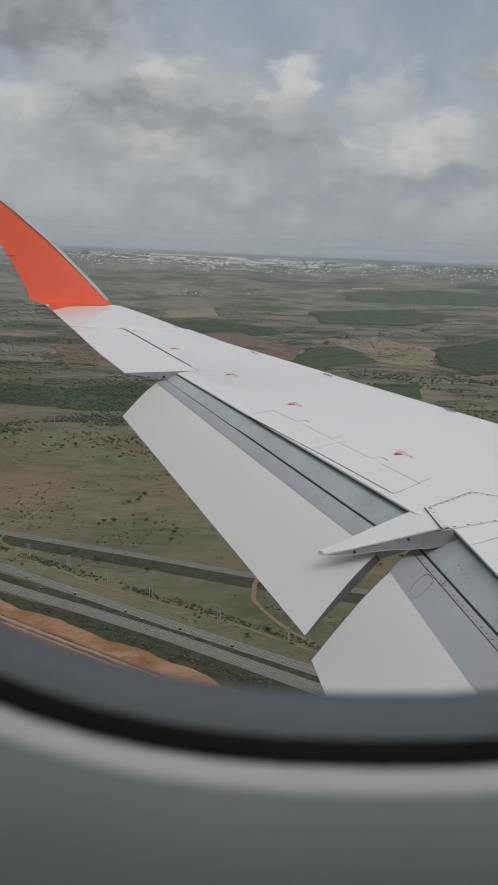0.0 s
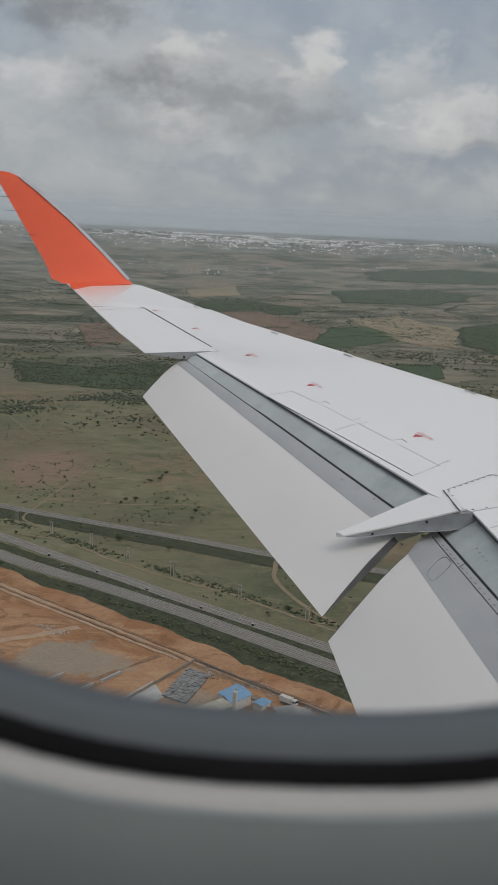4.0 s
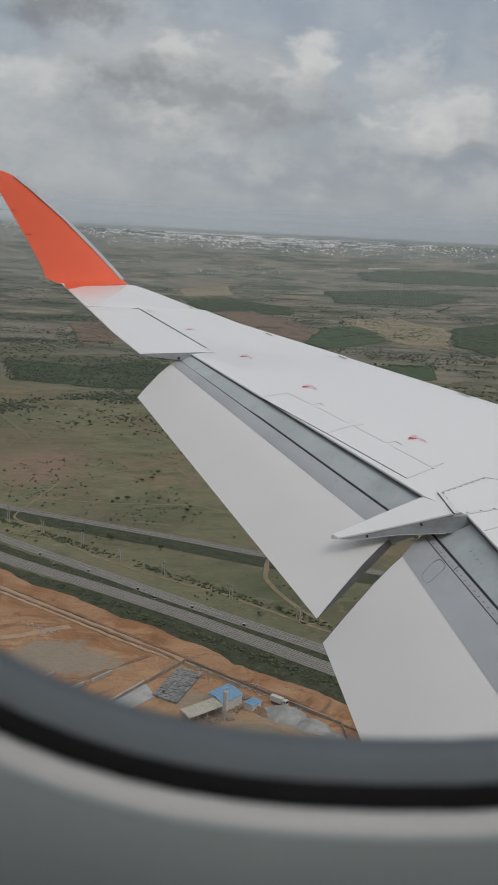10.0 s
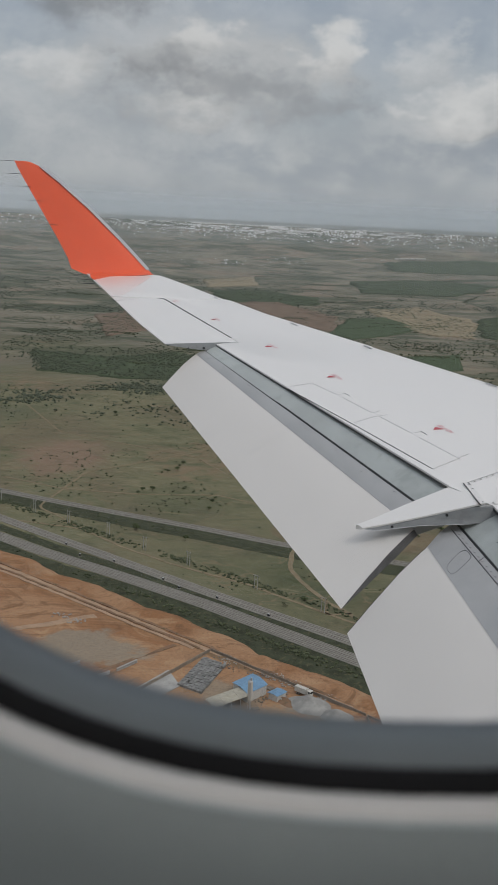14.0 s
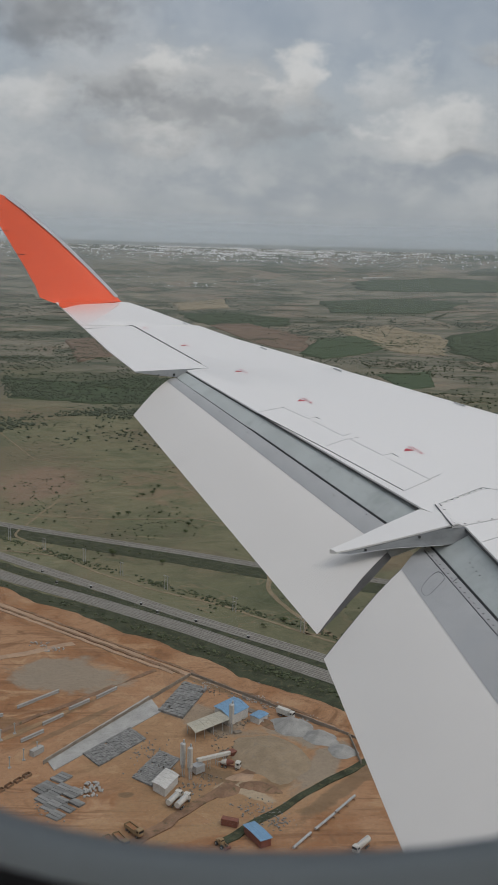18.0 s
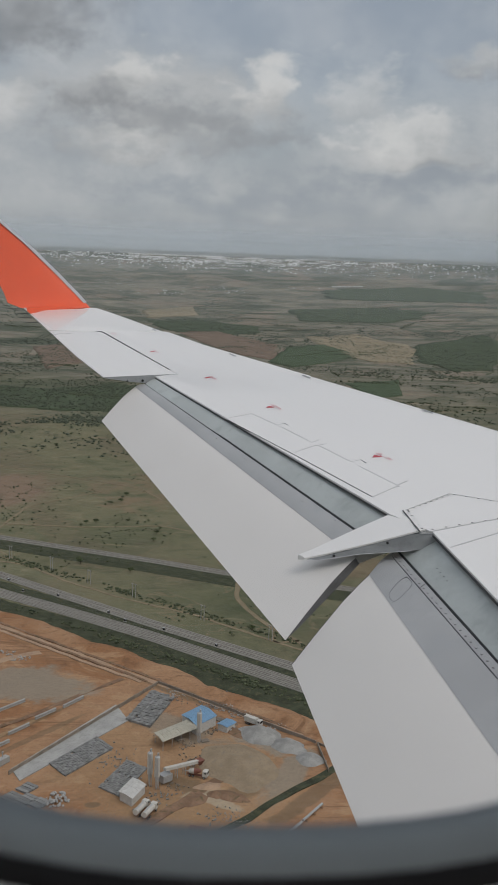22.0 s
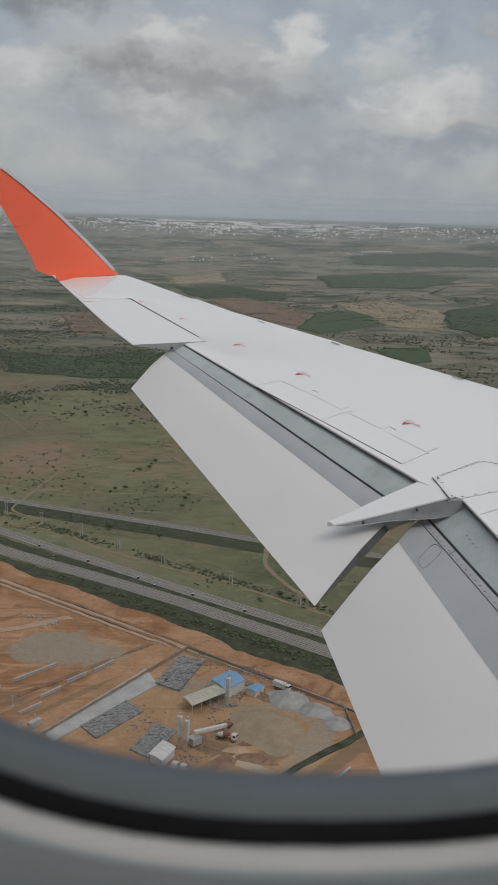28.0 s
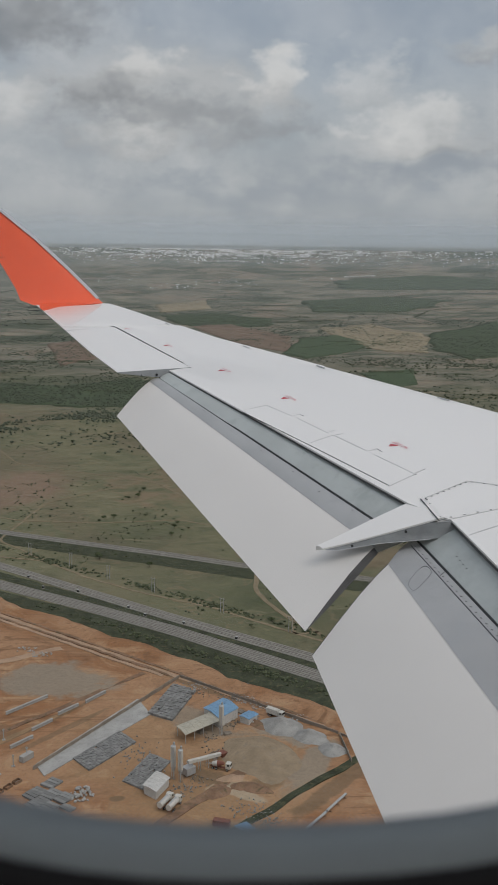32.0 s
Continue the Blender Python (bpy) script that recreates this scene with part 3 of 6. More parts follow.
for i in range(64):
    p = on_nose(0.14, 0.995 - 0.0125 * i, True, 0.0005)
    o = new("rivet", dot.data)
    o.parent, o.location, o.scale = in_flap, p, (0.55,) * 3
for k, j in ((0.3, 0.05), (0.32, 0.11), (0.5, 0.2), (0.4, 0.3), (0.45, 0.42), (0.5, 0.55), (0.42, 0.7), (0.5, 0.85)):
    o = new("rivet", dot.data)
    o.parent, o.location, o.scale = out_flap, on_nose(k, j, False, 0.0005), (0.6,) * 3
nose_line(0.22, 0.99, 0.22, 0.2, in_flap, 0.0016, n=20)
nose_line(0.0, 0.90, 0.22, 0.90, in_flap, 0.0012, n=2)
# small rounded hatch on the inboard flap's nose
hat = [(0.60 + 0.33 * math.copysign(abs(math.cos(q)) ** 0.6, math.cos(q)), 0.925 + 0.013 * math.copysign(abs(math.sin(q)) ** 0.6, math.sin(q))) for q in (TAU * i / 20 for i in range(21))]
for a, b in zip(hat, hat[1:]):
    nose_line(*a, *b, in_flap, 0.0006, n=1)
rivets((1.07, 3.62, -1.15), (1.075, 3.5, -1.16), 4, wing, r=0.004, lift=0.002)

# red warning stencils: a triangle and the words NO STEP, read from the leading edge
words = bpy.data.curves.new("words", "FONT")
words.body, words.size, words.align_x = "NO STEP", 0.072, "CENTER"
words_ob = bpy.data.objects.new("words", words)
scene.collection.objects.link(words_ob)
text_mesh = bpy.data.meshes.new_from_object(words_ob.evaluated_get(bpy.context.evaluated_depsgraph_get()))
bpy.data.objects.remove(words_ob)
text_mesh.materials.clear()
text_mesh.materials.append(FADED)
for x, y, s in ((1.112, 4.985, 0.62), (0.660, 6.075, 0.62), (0.300, 6.95, 0.6), (-0.107, 7.98, 0.5), (-0.474, 8.83, 0.4)):
    mark = thing_part("no_step_marking", wing, "red triangle and lettering that warns not to step")
    mark.location = on(x, y, 0.003)
    mark.rotation_euler = (math.atan(DIH), 0, radians(-18))
    mark.scale = (s, s, s)
    v, f = slab([(-0.036, -0.040, 0), (0.036, 0.0, 0), (-0.030, 0.040, 0)], 0.004)
    finish("triangle", v, f, RED, mark)
    o = new("lettering", text_mesh)
    o.parent = mark
    o.matrix_local = Matrix.Translation((0.075, 0.02, 0.0006)) @ Matrix.Rotation(radians(124), 4, "Z") @ Matrix.Diagonal((0.85, 0.85, 1, 1))
# vortex strips near the leading edge
for x, y in ((1.763, 5.985), (1.135, 7.0), (0.653, 7.82), (0.02, 9.0)):
    d = Vector((0.022, -0.05, 0))
    v = [on(x - 0.12 + d.x, y + d.y, 0.004), on(x - 0.12 - d.x, y - d.y, 0.004), on(x - 0.13 - d.x, y - d.y - 0.01, 0.002), on(x - 0.13 + d.x, y + d.y - 0.01, 0.002)]
    finish("stall_strip", *slab(v, 0.004), BAREGREY, wing)


# ---- cabin: the window in its bay, lining all round ----
WXC, WZC, WA, WB, WN = 0.0236, 200.0585, 0.15, 0.19, 2.4
STEPS = 96


def oval(off, y, xc=WXC):
    """The window's rounded outline, widened by off, at depth y."""
    pts = []
    for i in range(STEPS):
        a = TAU * i / STEPS
        c, s = math.cos(a), math.sin(a)
        pts.append((xc + (WA + off) * math.copysign(abs(c) ** (2 / WN), c), y, WZC + (WB + off) * math.copysign(abs(s) ** (2 / WN), s)))
    return pts


def ring_loft(rows_):
    n = STEPS
    v = [p for r in rows_ for p in r]
    f = [(k * n + i, k * n + (i + 1) % n, ((k + 1) % len(rows_)) * n + (i + 1) % n, ((k + 1) % len(rows_)) * n + i) for k in range(len(rows_)) for i in range(n)]
    return v, f


window = thing("window_1", (WXC, 0.2, WZC), 0, "rounded cabin window with black gasket and white trim", "window", kind="structure")
for name, prof, mat, lab in (("window_reveal", ((0.0, 0.2), (0.0018, 0.1955), (0.0042, 0.1890), (0.045, 0.1885), (0.045, 0.2)), REVEAL, "blue-grey plastic reveal"),
                             ("gasket", ((0.0040, 0.1888), (0.0052, 0.1870), (0.0066, 0.1847), (0.0082, 0.1845), (0.0082, 0.1884)), GASKET, "black rubber gasket"),
                             ("trim_ring", ((0.0072, 0.1844), (0.0078, 0.1830), (0.0085, 0.1812), (0.0095, 0.1800), (0.0108, 0.1795), (0.0108, 0.1844)), TRIM, "white trim ring")):
    v, f = ring_loft([oval(o, y) for o, y in prof])
    ob = finish(name, v, f, mat, window, lab, smooth=True)
    ob.matrix_parent_inverse = window.matrix_world.inverted()

ring_in, ring_out = oval(0.022, 0.2030), oval(0.022, 0.2060)
v = ring_in + ring_out + [(WXC, 0.2030, WZC), (WXC, 0.2060, WZC)]
f = [(i, (i + 1) % STEPS, 2 * STEPS) for i in range(STEPS)] + [(STEPS + (i + 1) % STEPS, STEPS + i, 2 * STEPS + 1) for i in range(STEPS)]
f += [(i, STEPS + i, STEPS + (i + 1) % STEPS, (i + 1) % STEPS) for i in range(STEPS)]
pane = finish("pane", v, f, PANE, window, "clear acrylic window pane")
pane.matrix_parent_inverse = window.matrix_world.inverted()

BAY, LOW, HIGH = 0.78, 199.55, 200.62


# the rounded surround of a window: how far out from its edge, and how far it stands proud of the wall
SURROUND = ((0.004, 0.0010), (0.009, 0.0013), (0.015, 0.0008), (0.022, -0.0006), (0.030, -0.0026), (0.040, -0.0045), (0.056, -0.0055))


def bay_wall(name, xc, y0, y1, off, mat, kind="structure", hole=True):
    """A flat wall bay with the window's opening through it, from depth y0 to y1."""
    def rect(y):
        pts = []
        for i in range(STEPS):
            a = TAU * i / STEPS
            c, s = math.cos(a), math.sin(a)
            k = 1 / max(abs(c), abs(s))
            pts.append((xc + BAY / 2 * c * k, y, (LOW + HIGH) / 2 + (HIGH - LOW) / 2 * s * k))
        return pts
    swell = [oval(off + o, y0 - h, xc) for o, h in SURROUND] if mat is PANEL and y0 > 0 else []
    v, f = ring_loft([oval(off, y0, xc)] + swell + [rect(y0), rect(y1), oval(off, y1, xc)])
    ob = finish(name, v, f, mat, smooth=bool(swell))
    if swell:
        ob.data.set_sharp_from_angle(angle=radians(40))
    return tagged(ob, "plain cabin side wall with a rounded window surround" if swell else "plain cabin side wall with a window opening", "wall", kind=kind)


for i in range(-3, 8):
    bay_wall("wall_inner_%d" % (i + 4), WXC + BAY * i, 0.1785, 0.1855, 0.0095, PANEL)
    bay_wall("wall_skin_%d" % (i + 4), WXC + BAY * i, 0.2005, 0.225, 0.032, WHITE)
    bay_wall("wall_far_%d" % (i + 4), WXC + BAY * i, -2.55, -2.50, 0.0, PANEL)
X0, X1 = WXC - BAY * 3.5, WXC + BAY * 7.5


def shell(name, pts, mat, label, thick=0.05):
    """A lining that runs along the cabin: its outline across, outside of which it is thick."""
    v, f = [], []
    c = Vector((0, -1.16, 200.0))
    outer = []
    for p in pts:
        q = Vector((0, p[0], p[1]))
        outer.append(q + (q - c).normalized() * thick)
    rows_ = [Vector((0, p[0], p[1])) for p in pts] + outer[::-1]
    rings_ = [[Vector((x, p.y, p.z)) for p in rows_] for x in (X0, X1)]
    return tagged(finish(name, *loft(rings_), mat), label, "cabin lining", kind="structure")


shell("ceiling", [(0.1785, HIGH), (0.02, 200.88), (-0.42, 201.12), (-1.16, 201.2), (-1.9, 201.12), (-2.34, 200.88), (-2.50, HIGH)], CABIN, "curved pale cabin ceiling lining")
shell("wall_lower", [(0.1785, LOW), (0.10, 199.2), (-0.05, 198.95)], PANEL, "grey lower cabin side lining")
shell("wall_lower_far", [(-2.27, 198.95), (-2.42, 199.2), (-2.50, LOW)], PANEL, "grey lower cabin side lining")
shell("floor", [(-0.05, 198.95), (-2.27, 198.95)], CARPET, "dark carpeted cabin floor")
for k, x in enumerate((X0 - 0.05, X1)):
    v, f = slab([(x, -2.56, 198.8), (x, 0.23, 198.8), (x, 0.23, 201.25), (x, -2.56, 201.25)], 0.05, (1, 0, 0))
    tagged(finish("wall_end_%d" % (k + 1), v, f, CABIN), "plain cabin bulkhead", "wall", kind="structure")
# two unseen ceiling strips, added to light the window panel from inside
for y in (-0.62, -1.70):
    lamp = thing("ceiling_light", (WXC, y, 201.06), 0, "long ceiling light, unseen, added to brighten the window panel", "ceiling light", "cabin ceiling lights")
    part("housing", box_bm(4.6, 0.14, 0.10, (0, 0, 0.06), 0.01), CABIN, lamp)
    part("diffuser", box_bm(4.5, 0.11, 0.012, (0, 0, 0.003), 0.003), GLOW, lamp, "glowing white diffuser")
# belly and outer skin
v, f = [], []
belly = [(0.228, LOW), (0.20, 199.1), (-0.05, 198.5), (-1.16, 198.3), (-2.27, 198.5), (-2.52, 199.1), (-2.555, LOW)]
rings_ = [[(x, *p) for p in belly] + [(x, p[0] * 0.985 - 0.017, p[1] + 0.03) for p in belly[::-1]] for x in (X0, X1)]
tagged(finish("wall_belly", *loft(rings_), WHITE), "white curved fuselage belly skin", "fuselage", kind="structure")


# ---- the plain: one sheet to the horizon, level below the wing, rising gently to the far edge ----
REACH, BREAK = 4840.0, 2300.0
DEP0 = math.atan(200 / BREAK)


def gz(x, y):
    """Height of the plain."""
    r = math.hypot(x, y)
    z = 0.0
    if r > BREAK:
        s = min(1.0, (r - BREAK) / (REACH - BREAK))
        z = 200 - r * math.tan(DEP0 * (1 - s) ** 1.2 - radians(0.8) * s * s)
    if r > 1000:
        z += min(1, (r - 1000) / 1500) * 0.5 * noise.noise((x / 460, y / 460, 3.1)) * max(0.12, min(1.0, (4700 - r) / 1500))
    return z


def ground_material(name):
    m = bpy.data.materials.new(name)
    m.use_nodes = True
    t = m.node_tree
    b = t.nodes["Principled BSDF"]
    b.inputs["Roughness"].default_value, b.inputs["Specular IOR Level"].default_value = 0.95, 0.15
    at = t.nodes.new("ShaderNodeTexCoord").outputs["Object"]
    n400, n90, n25 = noise_tex(t, at, 1 / 380, 4, 0.55), noise_tex(t, at, 1 / 85, 5, 0.6, 0.4), noise_tex(t, at, 1 / 22, 5, 0.65)
    n4, n1 = noise_tex(t, at, 1 / 4.5, 5, 0.65), noise_tex(t, at, 1.3, 4, 0.6)
    # jittered fields
    shift = t.nodes.new("ShaderNodeVectorMath")
    shift.operation = "MULTIPLY_ADD"
    nv = node(t, "ShaderNodeTexNoise", Scale=1 / 60, Detail=3.0)
    link(t, at, nv.inputs["Vector"])
    link(t, nv.outputs["Color"], shift.inputs[0])
    shift.inputs[1].default_value = (46, 46, 0)
    turned = t.nodes.new("ShaderNodeMapping")
    turned.inputs["Rotation"].default_value = (0, 0, radians(42))
    link(t, at, turned.inputs["Vector"])
    link(t, turned.outputs[0], shift.inputs[2])
    cells = node(t, "ShaderNodeTexVoronoi", Scale=1 / 105, Randomness=0.85)
    cells.distance = "CHEBYCHEV"
    link(t, shift.outputs[0], cells.inputs["Vector"])
    pick = t.nodes.new("ShaderNodeSeparateColor")
    link(t, cells.outputs["Color"], pick.inputs[0])
    r1, r2 = pick.outputs[0], pick.outputs[1]
    grass = mixc(t, ramp(t, n25, 0.34, 0.66), (0.120, 0.124, 0.070), (0.190, 0.182, 0.112))
    straw = mixc(t, ramp(t, n4, 0.3, 0.7), (0.180, 0.168, 0.098), (0.255, 0.225, 0.140))
    soil = mixc(t, ramp(t, n25, 0.3, 0.7), (0.175, 0.115, 0.078), (0.270, 0.180, 0.122))
    scrub = mixc(t, ramp(t, n4, 0.35, 0.65), (0.045, 0.060, 0.034), (0.085, 0.100, 0.056))
    c = mixc(t, ramp(t, n90, 0.44, 0.66, 0.0, 0.55), grass, straw)
    c = mixc(t, ramp(t, maths(t, "ADD", r1, maths(t, "MULTIPLY", maths(t, "SUBTRACT", n25, 0.5), 0.9)), 0.80, 0.95, 0.0, 0.55), c, soil)
    c = mixc(t, ramp(t, maths(t, "ADD", n400, maths(t, "MULTIPLY", n25, 0.35)), 0.68, 0.84, 0.0, 0.8), c, scrub)
    # browner stretches, and one washed-out patch of bare soil
    c = mixc(t, ramp(t, noise_tex(t, scaled(t, at, (1, 0.6, 1), (71, 33, 0)), 1 / 150, 6, 0.62, 0.6), 0.47, 0.62, 0.0, 0.6), c, (0.158, 0.128, 0.086))
    where = t.nodes.new("ShaderNodeMapping")
    where.vector_type = "TEXTURE"
    where.inputs["Location"].default_value, where.inputs["Scale"].default_value = (-140, 855, 0), (48, 84, 1)
    link(t, at, where.inputs["Vector"])
    reach = t.nodes.new("ShaderNodeVectorMath")
    reach.operation = "LENGTH"
    link(t, where.outputs[0], reach.inputs[0])
    bare = maths(t, "ADD", reach.outputs["Value"], maths(t, "MULTIPLY", maths(t, "SUBTRACT", n25, 0.5), 1.6))
    c = mixc(t, ramp(t, bare, 1.15, 0.45, 0.0, 0.75), c, (0.250, 0.168, 0.125))
    # worn streaks of pale grass and washed soil
    streak = noise_tex(t, scaled(t, at, (1 / 46, 1 / 26, 1), (5.5, 2.5, 0)), 1.0, 8, 0.72, 1.6)
    c = mixc(t, ramp(t, streak, 0.54, 0.66, 0.0, 0.55), c, (0.270, 0.235, 0.150))
    c = mixc(t, ramp(t, streak, 0.46, 0.34, 0.0, 0.55), c, (0.076, 0.092, 0.046))
    c = mixc(t, maths(t, "MULTIPLY", ramp(t, maths(t, "ABSOLUTE", maths(t, "SUBTRACT", n90, 0.5)), 0.010, 0.0), 0.45), c, (0.27, 0.20, 0.13))
    c = mixc(t, ramp(t, n4, 0.62, 0.72, 0.0, 0.5), c, (0.045, 0.062, 0.03))
    c = mixc(t, 1.0, c, mixc(t, n1, (0.8, 0.8, 0.8), (1.2, 1.2, 1.2)), "MULTIPLY")
    # towards the town: grey-green bush, thin woods, dry plots; the greying paints distance haze
    sep = t.nodes.new("ShaderNodeSeparateXYZ")
    link(t, at, sep.inputs[0])
    far = maths(t, "SQRT", maths(t, "ADD", maths(t, "MULTIPLY", sep.outputs[0], sep.outputs[0]), maths(t, "MULTIPLY", sep.outputs[1], sep.outputs[1])))
    n160 = noise_tex(t, scaled(t, at, (0.62, 1.15, 1), (310, 70, 0)), 1 / 120, 8, 0.70, 0.8)
    nw = noise_tex(t, scaled(t, at, (0.5, 1.25, 1), (120, 910, 0)), 1 / 190, 9, 0.70, 0.9)
    bush = mixc(t, ramp(t, n160, 0.36, 0.62), (0.130, 0.130, 0.098), (0.238, 0.216, 0.166))
    bush = mixc(t, ramp(t, n160, 0.58, 0.68, 0.0, 0.75), bush, (0.345, 0.285, 0.195))
    bush = mixc(t, ramp(t, maths(t, "ADD", r1, maths(t, "MULTIPLY", maths(t, "SUBTRACT", n25, 0.5), 0.6)), 0.82, 0.92, 0.0, 0.5), bush, (0.270, 0.205, 0.155))
    bush = mixc(t, ramp(t, nw, 0.50, 0.58, 0.0, 0.85), bush, (0.068, 0.084, 0.056))
    bush = mixc(t, ramp(t, maths(t, "ADD", r2, maths(t, "MULTIPLY", maths(t, "SUBTRACT", n90, 0.5), 1.2)), 0.78, 0.92, 0.0, 0.6), bush, (0.066, 0.082, 0.055))
    c = mixc(t, ramp(t, maths(t, "ADD", far, maths(t, "MULTIPLY", maths(t, "SUBTRACT", n400, 0.5), 1800)), 900, 2000, 0.0, 0.96), c, bush)
    # single bushes, thick in some parts and thin in others
    for cell, lo_, tone in ((15.0, 0.10, (0.040, 0.053, 0.033)), (7.0, 0.06, (0.050, 0.064, 0.036))):
        dots = node(t, "ShaderNodeTexVoronoi", Scale=1 / cell, Randomness=1.0)
        link(t, at, dots.inputs["Vector"])
        reach = maths(t, "ADD", maths(t, "MULTIPLY", maths(t, "SUBTRACT", n90, 0.50), 1.2), lo_, clamp=True)
        spot = ramp(t, maths(t, "SUBTRACT", dots.outputs["Distance"], reach), 0.06, -0.04, 0.0, 0.75)
        c = mixc(t, maths(t, "MULTIPLY", spot, ramp(t, far, 600, 1300, 0.12, 0.9)), c, tone)
    link(t, c, b.inputs["Base Color"])
    bn = t.nodes.new("ShaderNodeBump")
    bn.inputs["Strength"].default_value, bn.inputs["Distance"].default_value = 0.8, 1.2
    link(t, maths(t, "ADD", n4, maths(t, "MULTIPLY", n25, 2.0)), bn.inputs["Height"])
    link(t, bn.outputs[0], b.inputs["Normal"])
    return m


PLAIN = ground_material("dry_grass_plain")
radii = [0] + [60 * 1.027 ** i for i in range(400) if 60 * 1.027 ** i < REACH] + [REACH]
NA = 480
gv, gf = [(0, 0, 0)], []
for r in radii[1:]:
    for i in range(NA):
        a = TAU * i / NA
        x, y = r * math.sin(a), r * math.cos(a)
        gv.append((x, y, gz(x, y)))
for i in range(NA):
    gf.append((0, 1 + (i + 1) % NA, 1 + i))
    for k in range(len(radii) - 2):
        o = 1 + k * NA
        gf.append((o + i, o + (i + 1) % NA, o + NA + (i + 1) % NA, o + NA + i))
tagged(finish("ground", gv, gf, PLAIN, smooth=True), "wide dry grass plain with fields, bush and bare soil", "ground", kind="structure")

# ---- materials of the land ----
EARTH = bpy.data.materials.new("orange_bare_earth")
EARTH.use_nodes = True
t = EARTH.node_tree
b = t.nodes["Principled BSDF"]
b.inputs["Roughness"].default_value, b.inputs["Specular IOR Level"].default_value = 0.95, 0.1
at = t.nodes.new("ShaderNodeTexCoord").outputs["Object"]
big, mid, small = noise_tex(t, at, 1 / 60, 5, 0.6, 0.5), noise_tex(t, at, 1 / 14, 6, 0.68, 0.6), noise_tex(t, at, 1 / 1.6, 5, 0.7)
turned = t.nodes.new("ShaderNodeMapping")
turned.inputs["Rotation"].default_value, turned.inputs["Scale"].default_value = (0, 0, radians(-52)), (1 / 55, 1 / 3.2, 1)
link(t, at, turned.inputs["Vector"])
rut = noise_tex(t, turned.outputs[0], 1.0, 5, 0.6, 0.3)
turned = t.nodes.new("ShaderNodeMapping")
turned.inputs["Rotation"].default_value, turned.inputs["Scale"].default_value = (0, 0, radians(38)), (1 / 70, 1 / 4.0, 1)
link(t, at, turned.inputs["Vector"])
rut2 = noise_tex(t, turned.outputs[0], 1.0, 5, 0.6, 0.3)
c = mixc(t, ramp(t, big, 0.42, 0.58), (0.272, 0.150, 0.086), (0.345, 0.217, 0.138))
c = mixc(t, ramp(t, mid, 0.50, 0.70, 0.0, 0.75), c, (0.268, 0.173, 0.113))
swirl = noise_tex(t, at, 1 / 34, 6, 0.6, 2.6)
c = mixc(t, ramp(t, swirl, 0.54, 0.66, 0.0, 0.7), c, (0.400, 0.275, 0.178))
c = mixc(t, ramp(t, swirl, 0.46, 0.36, 0.0, 0.7), c, (0.185, 0.108, 0.066))
c = mixc(t, ramp(t, rut, 0.55, 0.66, 0.0, 0.6), c, (0.180, 0.100, 0.062))
c = mixc(t, ramp(t, rut2, 0.57, 0.70, 0.0, 0.5), c, (0.396, 0.247, 0.160))
c = mixc(t, ramp(t, mid, 0.36, 0.26, 0.0, 0.55), c, (0.180, 0.123, 0.081))
STONE, DUST, WET, LIME = (0.262, 0.240, 0.205), (0.330, 0.236, 0.150), (0.170, 0.128, 0.088), (0.38, 0.335, 0.265)
# stone spreads, dust, damp soil and slurry: place, half-sizes, turn, colour, cover
for sx, sy, rx, ry, turn, tint, much in ((4, 366, 58, 44, -41, DUST, 0.5), (-60, 447, 30, 20, -20, STONE, 0.85), (52, 360, 7, 26, -28, STONE, 0.8), (-10, 325, 40, 14, 20, DUST, 0.35), (-62, 400, 34, 2.2, 48, WET, 0.7), (-70, 392, 36, 1.6, 48, DUST, 0.7), (-50, 396, 30, 2.0, 48, WET, 0.6), (46, 388, 17, 9, -41, STONE, 0.9),
                                         (8, 401, 26, 11, -41, STONE, 0.7), (10, 354, 11, 6, -30, WET, 0.8), (31, 347, 10, 5, 20, WET, 0.7), (24, 340, 10, 3, -35, LIME, 0.8), (18, 348, 9, 2.6, 20, LIME, 0.6),
                                         (6, 440, 22, 4, -41, WET, 0.75), (-90, 400, 26, 9, -20, WET, 0.5), (-24, 340, 3.5, 2, 0, WET, 0.8), (60, 345, 4, 34, -41, WET, 0.7), (-100, 330, 22, 12, 20, WET, 0.6),
                                         (5, 316, 30, 5, 15, DUST, 0.6), (-150, 420, 45, 20, -30, DUST, 0.6), (-190, 380, 40, 18, 20, WET, 0.5), (95, 330, 18, 10, -41, LIME, 0.5), (120, 290, 30, 10, -41, DUST, 0.6)):
    mp = t.nodes.new("ShaderNodeMapping")
    mp.vector_type = "TEXTURE"
    mp.inputs["Location"].default_value, mp.inputs["Rotation"].default_value, mp.inputs["Scale"].default_value = (sx, sy, 0), (0, 0, radians(turn)), (rx, ry, 500)
    link(t, at, mp.inputs["Vector"])
    ln = t.nodes.new("ShaderNodeVectorMath")
    ln.operation = "LENGTH"
    link(t, mp.outputs[0], ln.inputs[0])
    d = maths(t, "ADD", ln.outputs["Value"], maths(t, "ADD", maths(t, "MULTIPLY", maths(t, "SUBTRACT", mid, 0.5), 1.5), maths(t, "MULTIPLY", maths(t, "SUBTRACT", swirl, 0.5), 0.9)))
    c = mixc(t, maths(t, "MULTIPLY", ramp(t, d, 1.12, 0.72), much), c, tint)
c = mixc(t, 1.0, c, mixc(t, ramp(t, small, 0.3, 0.7), (0.96, 0.905, 0.82), (1.15, 1.085, 0.985)), "MULTIPLY")
link(t, c, b.inputs["Base Color"])
bn = t.nodes.new("ShaderNodeBump")
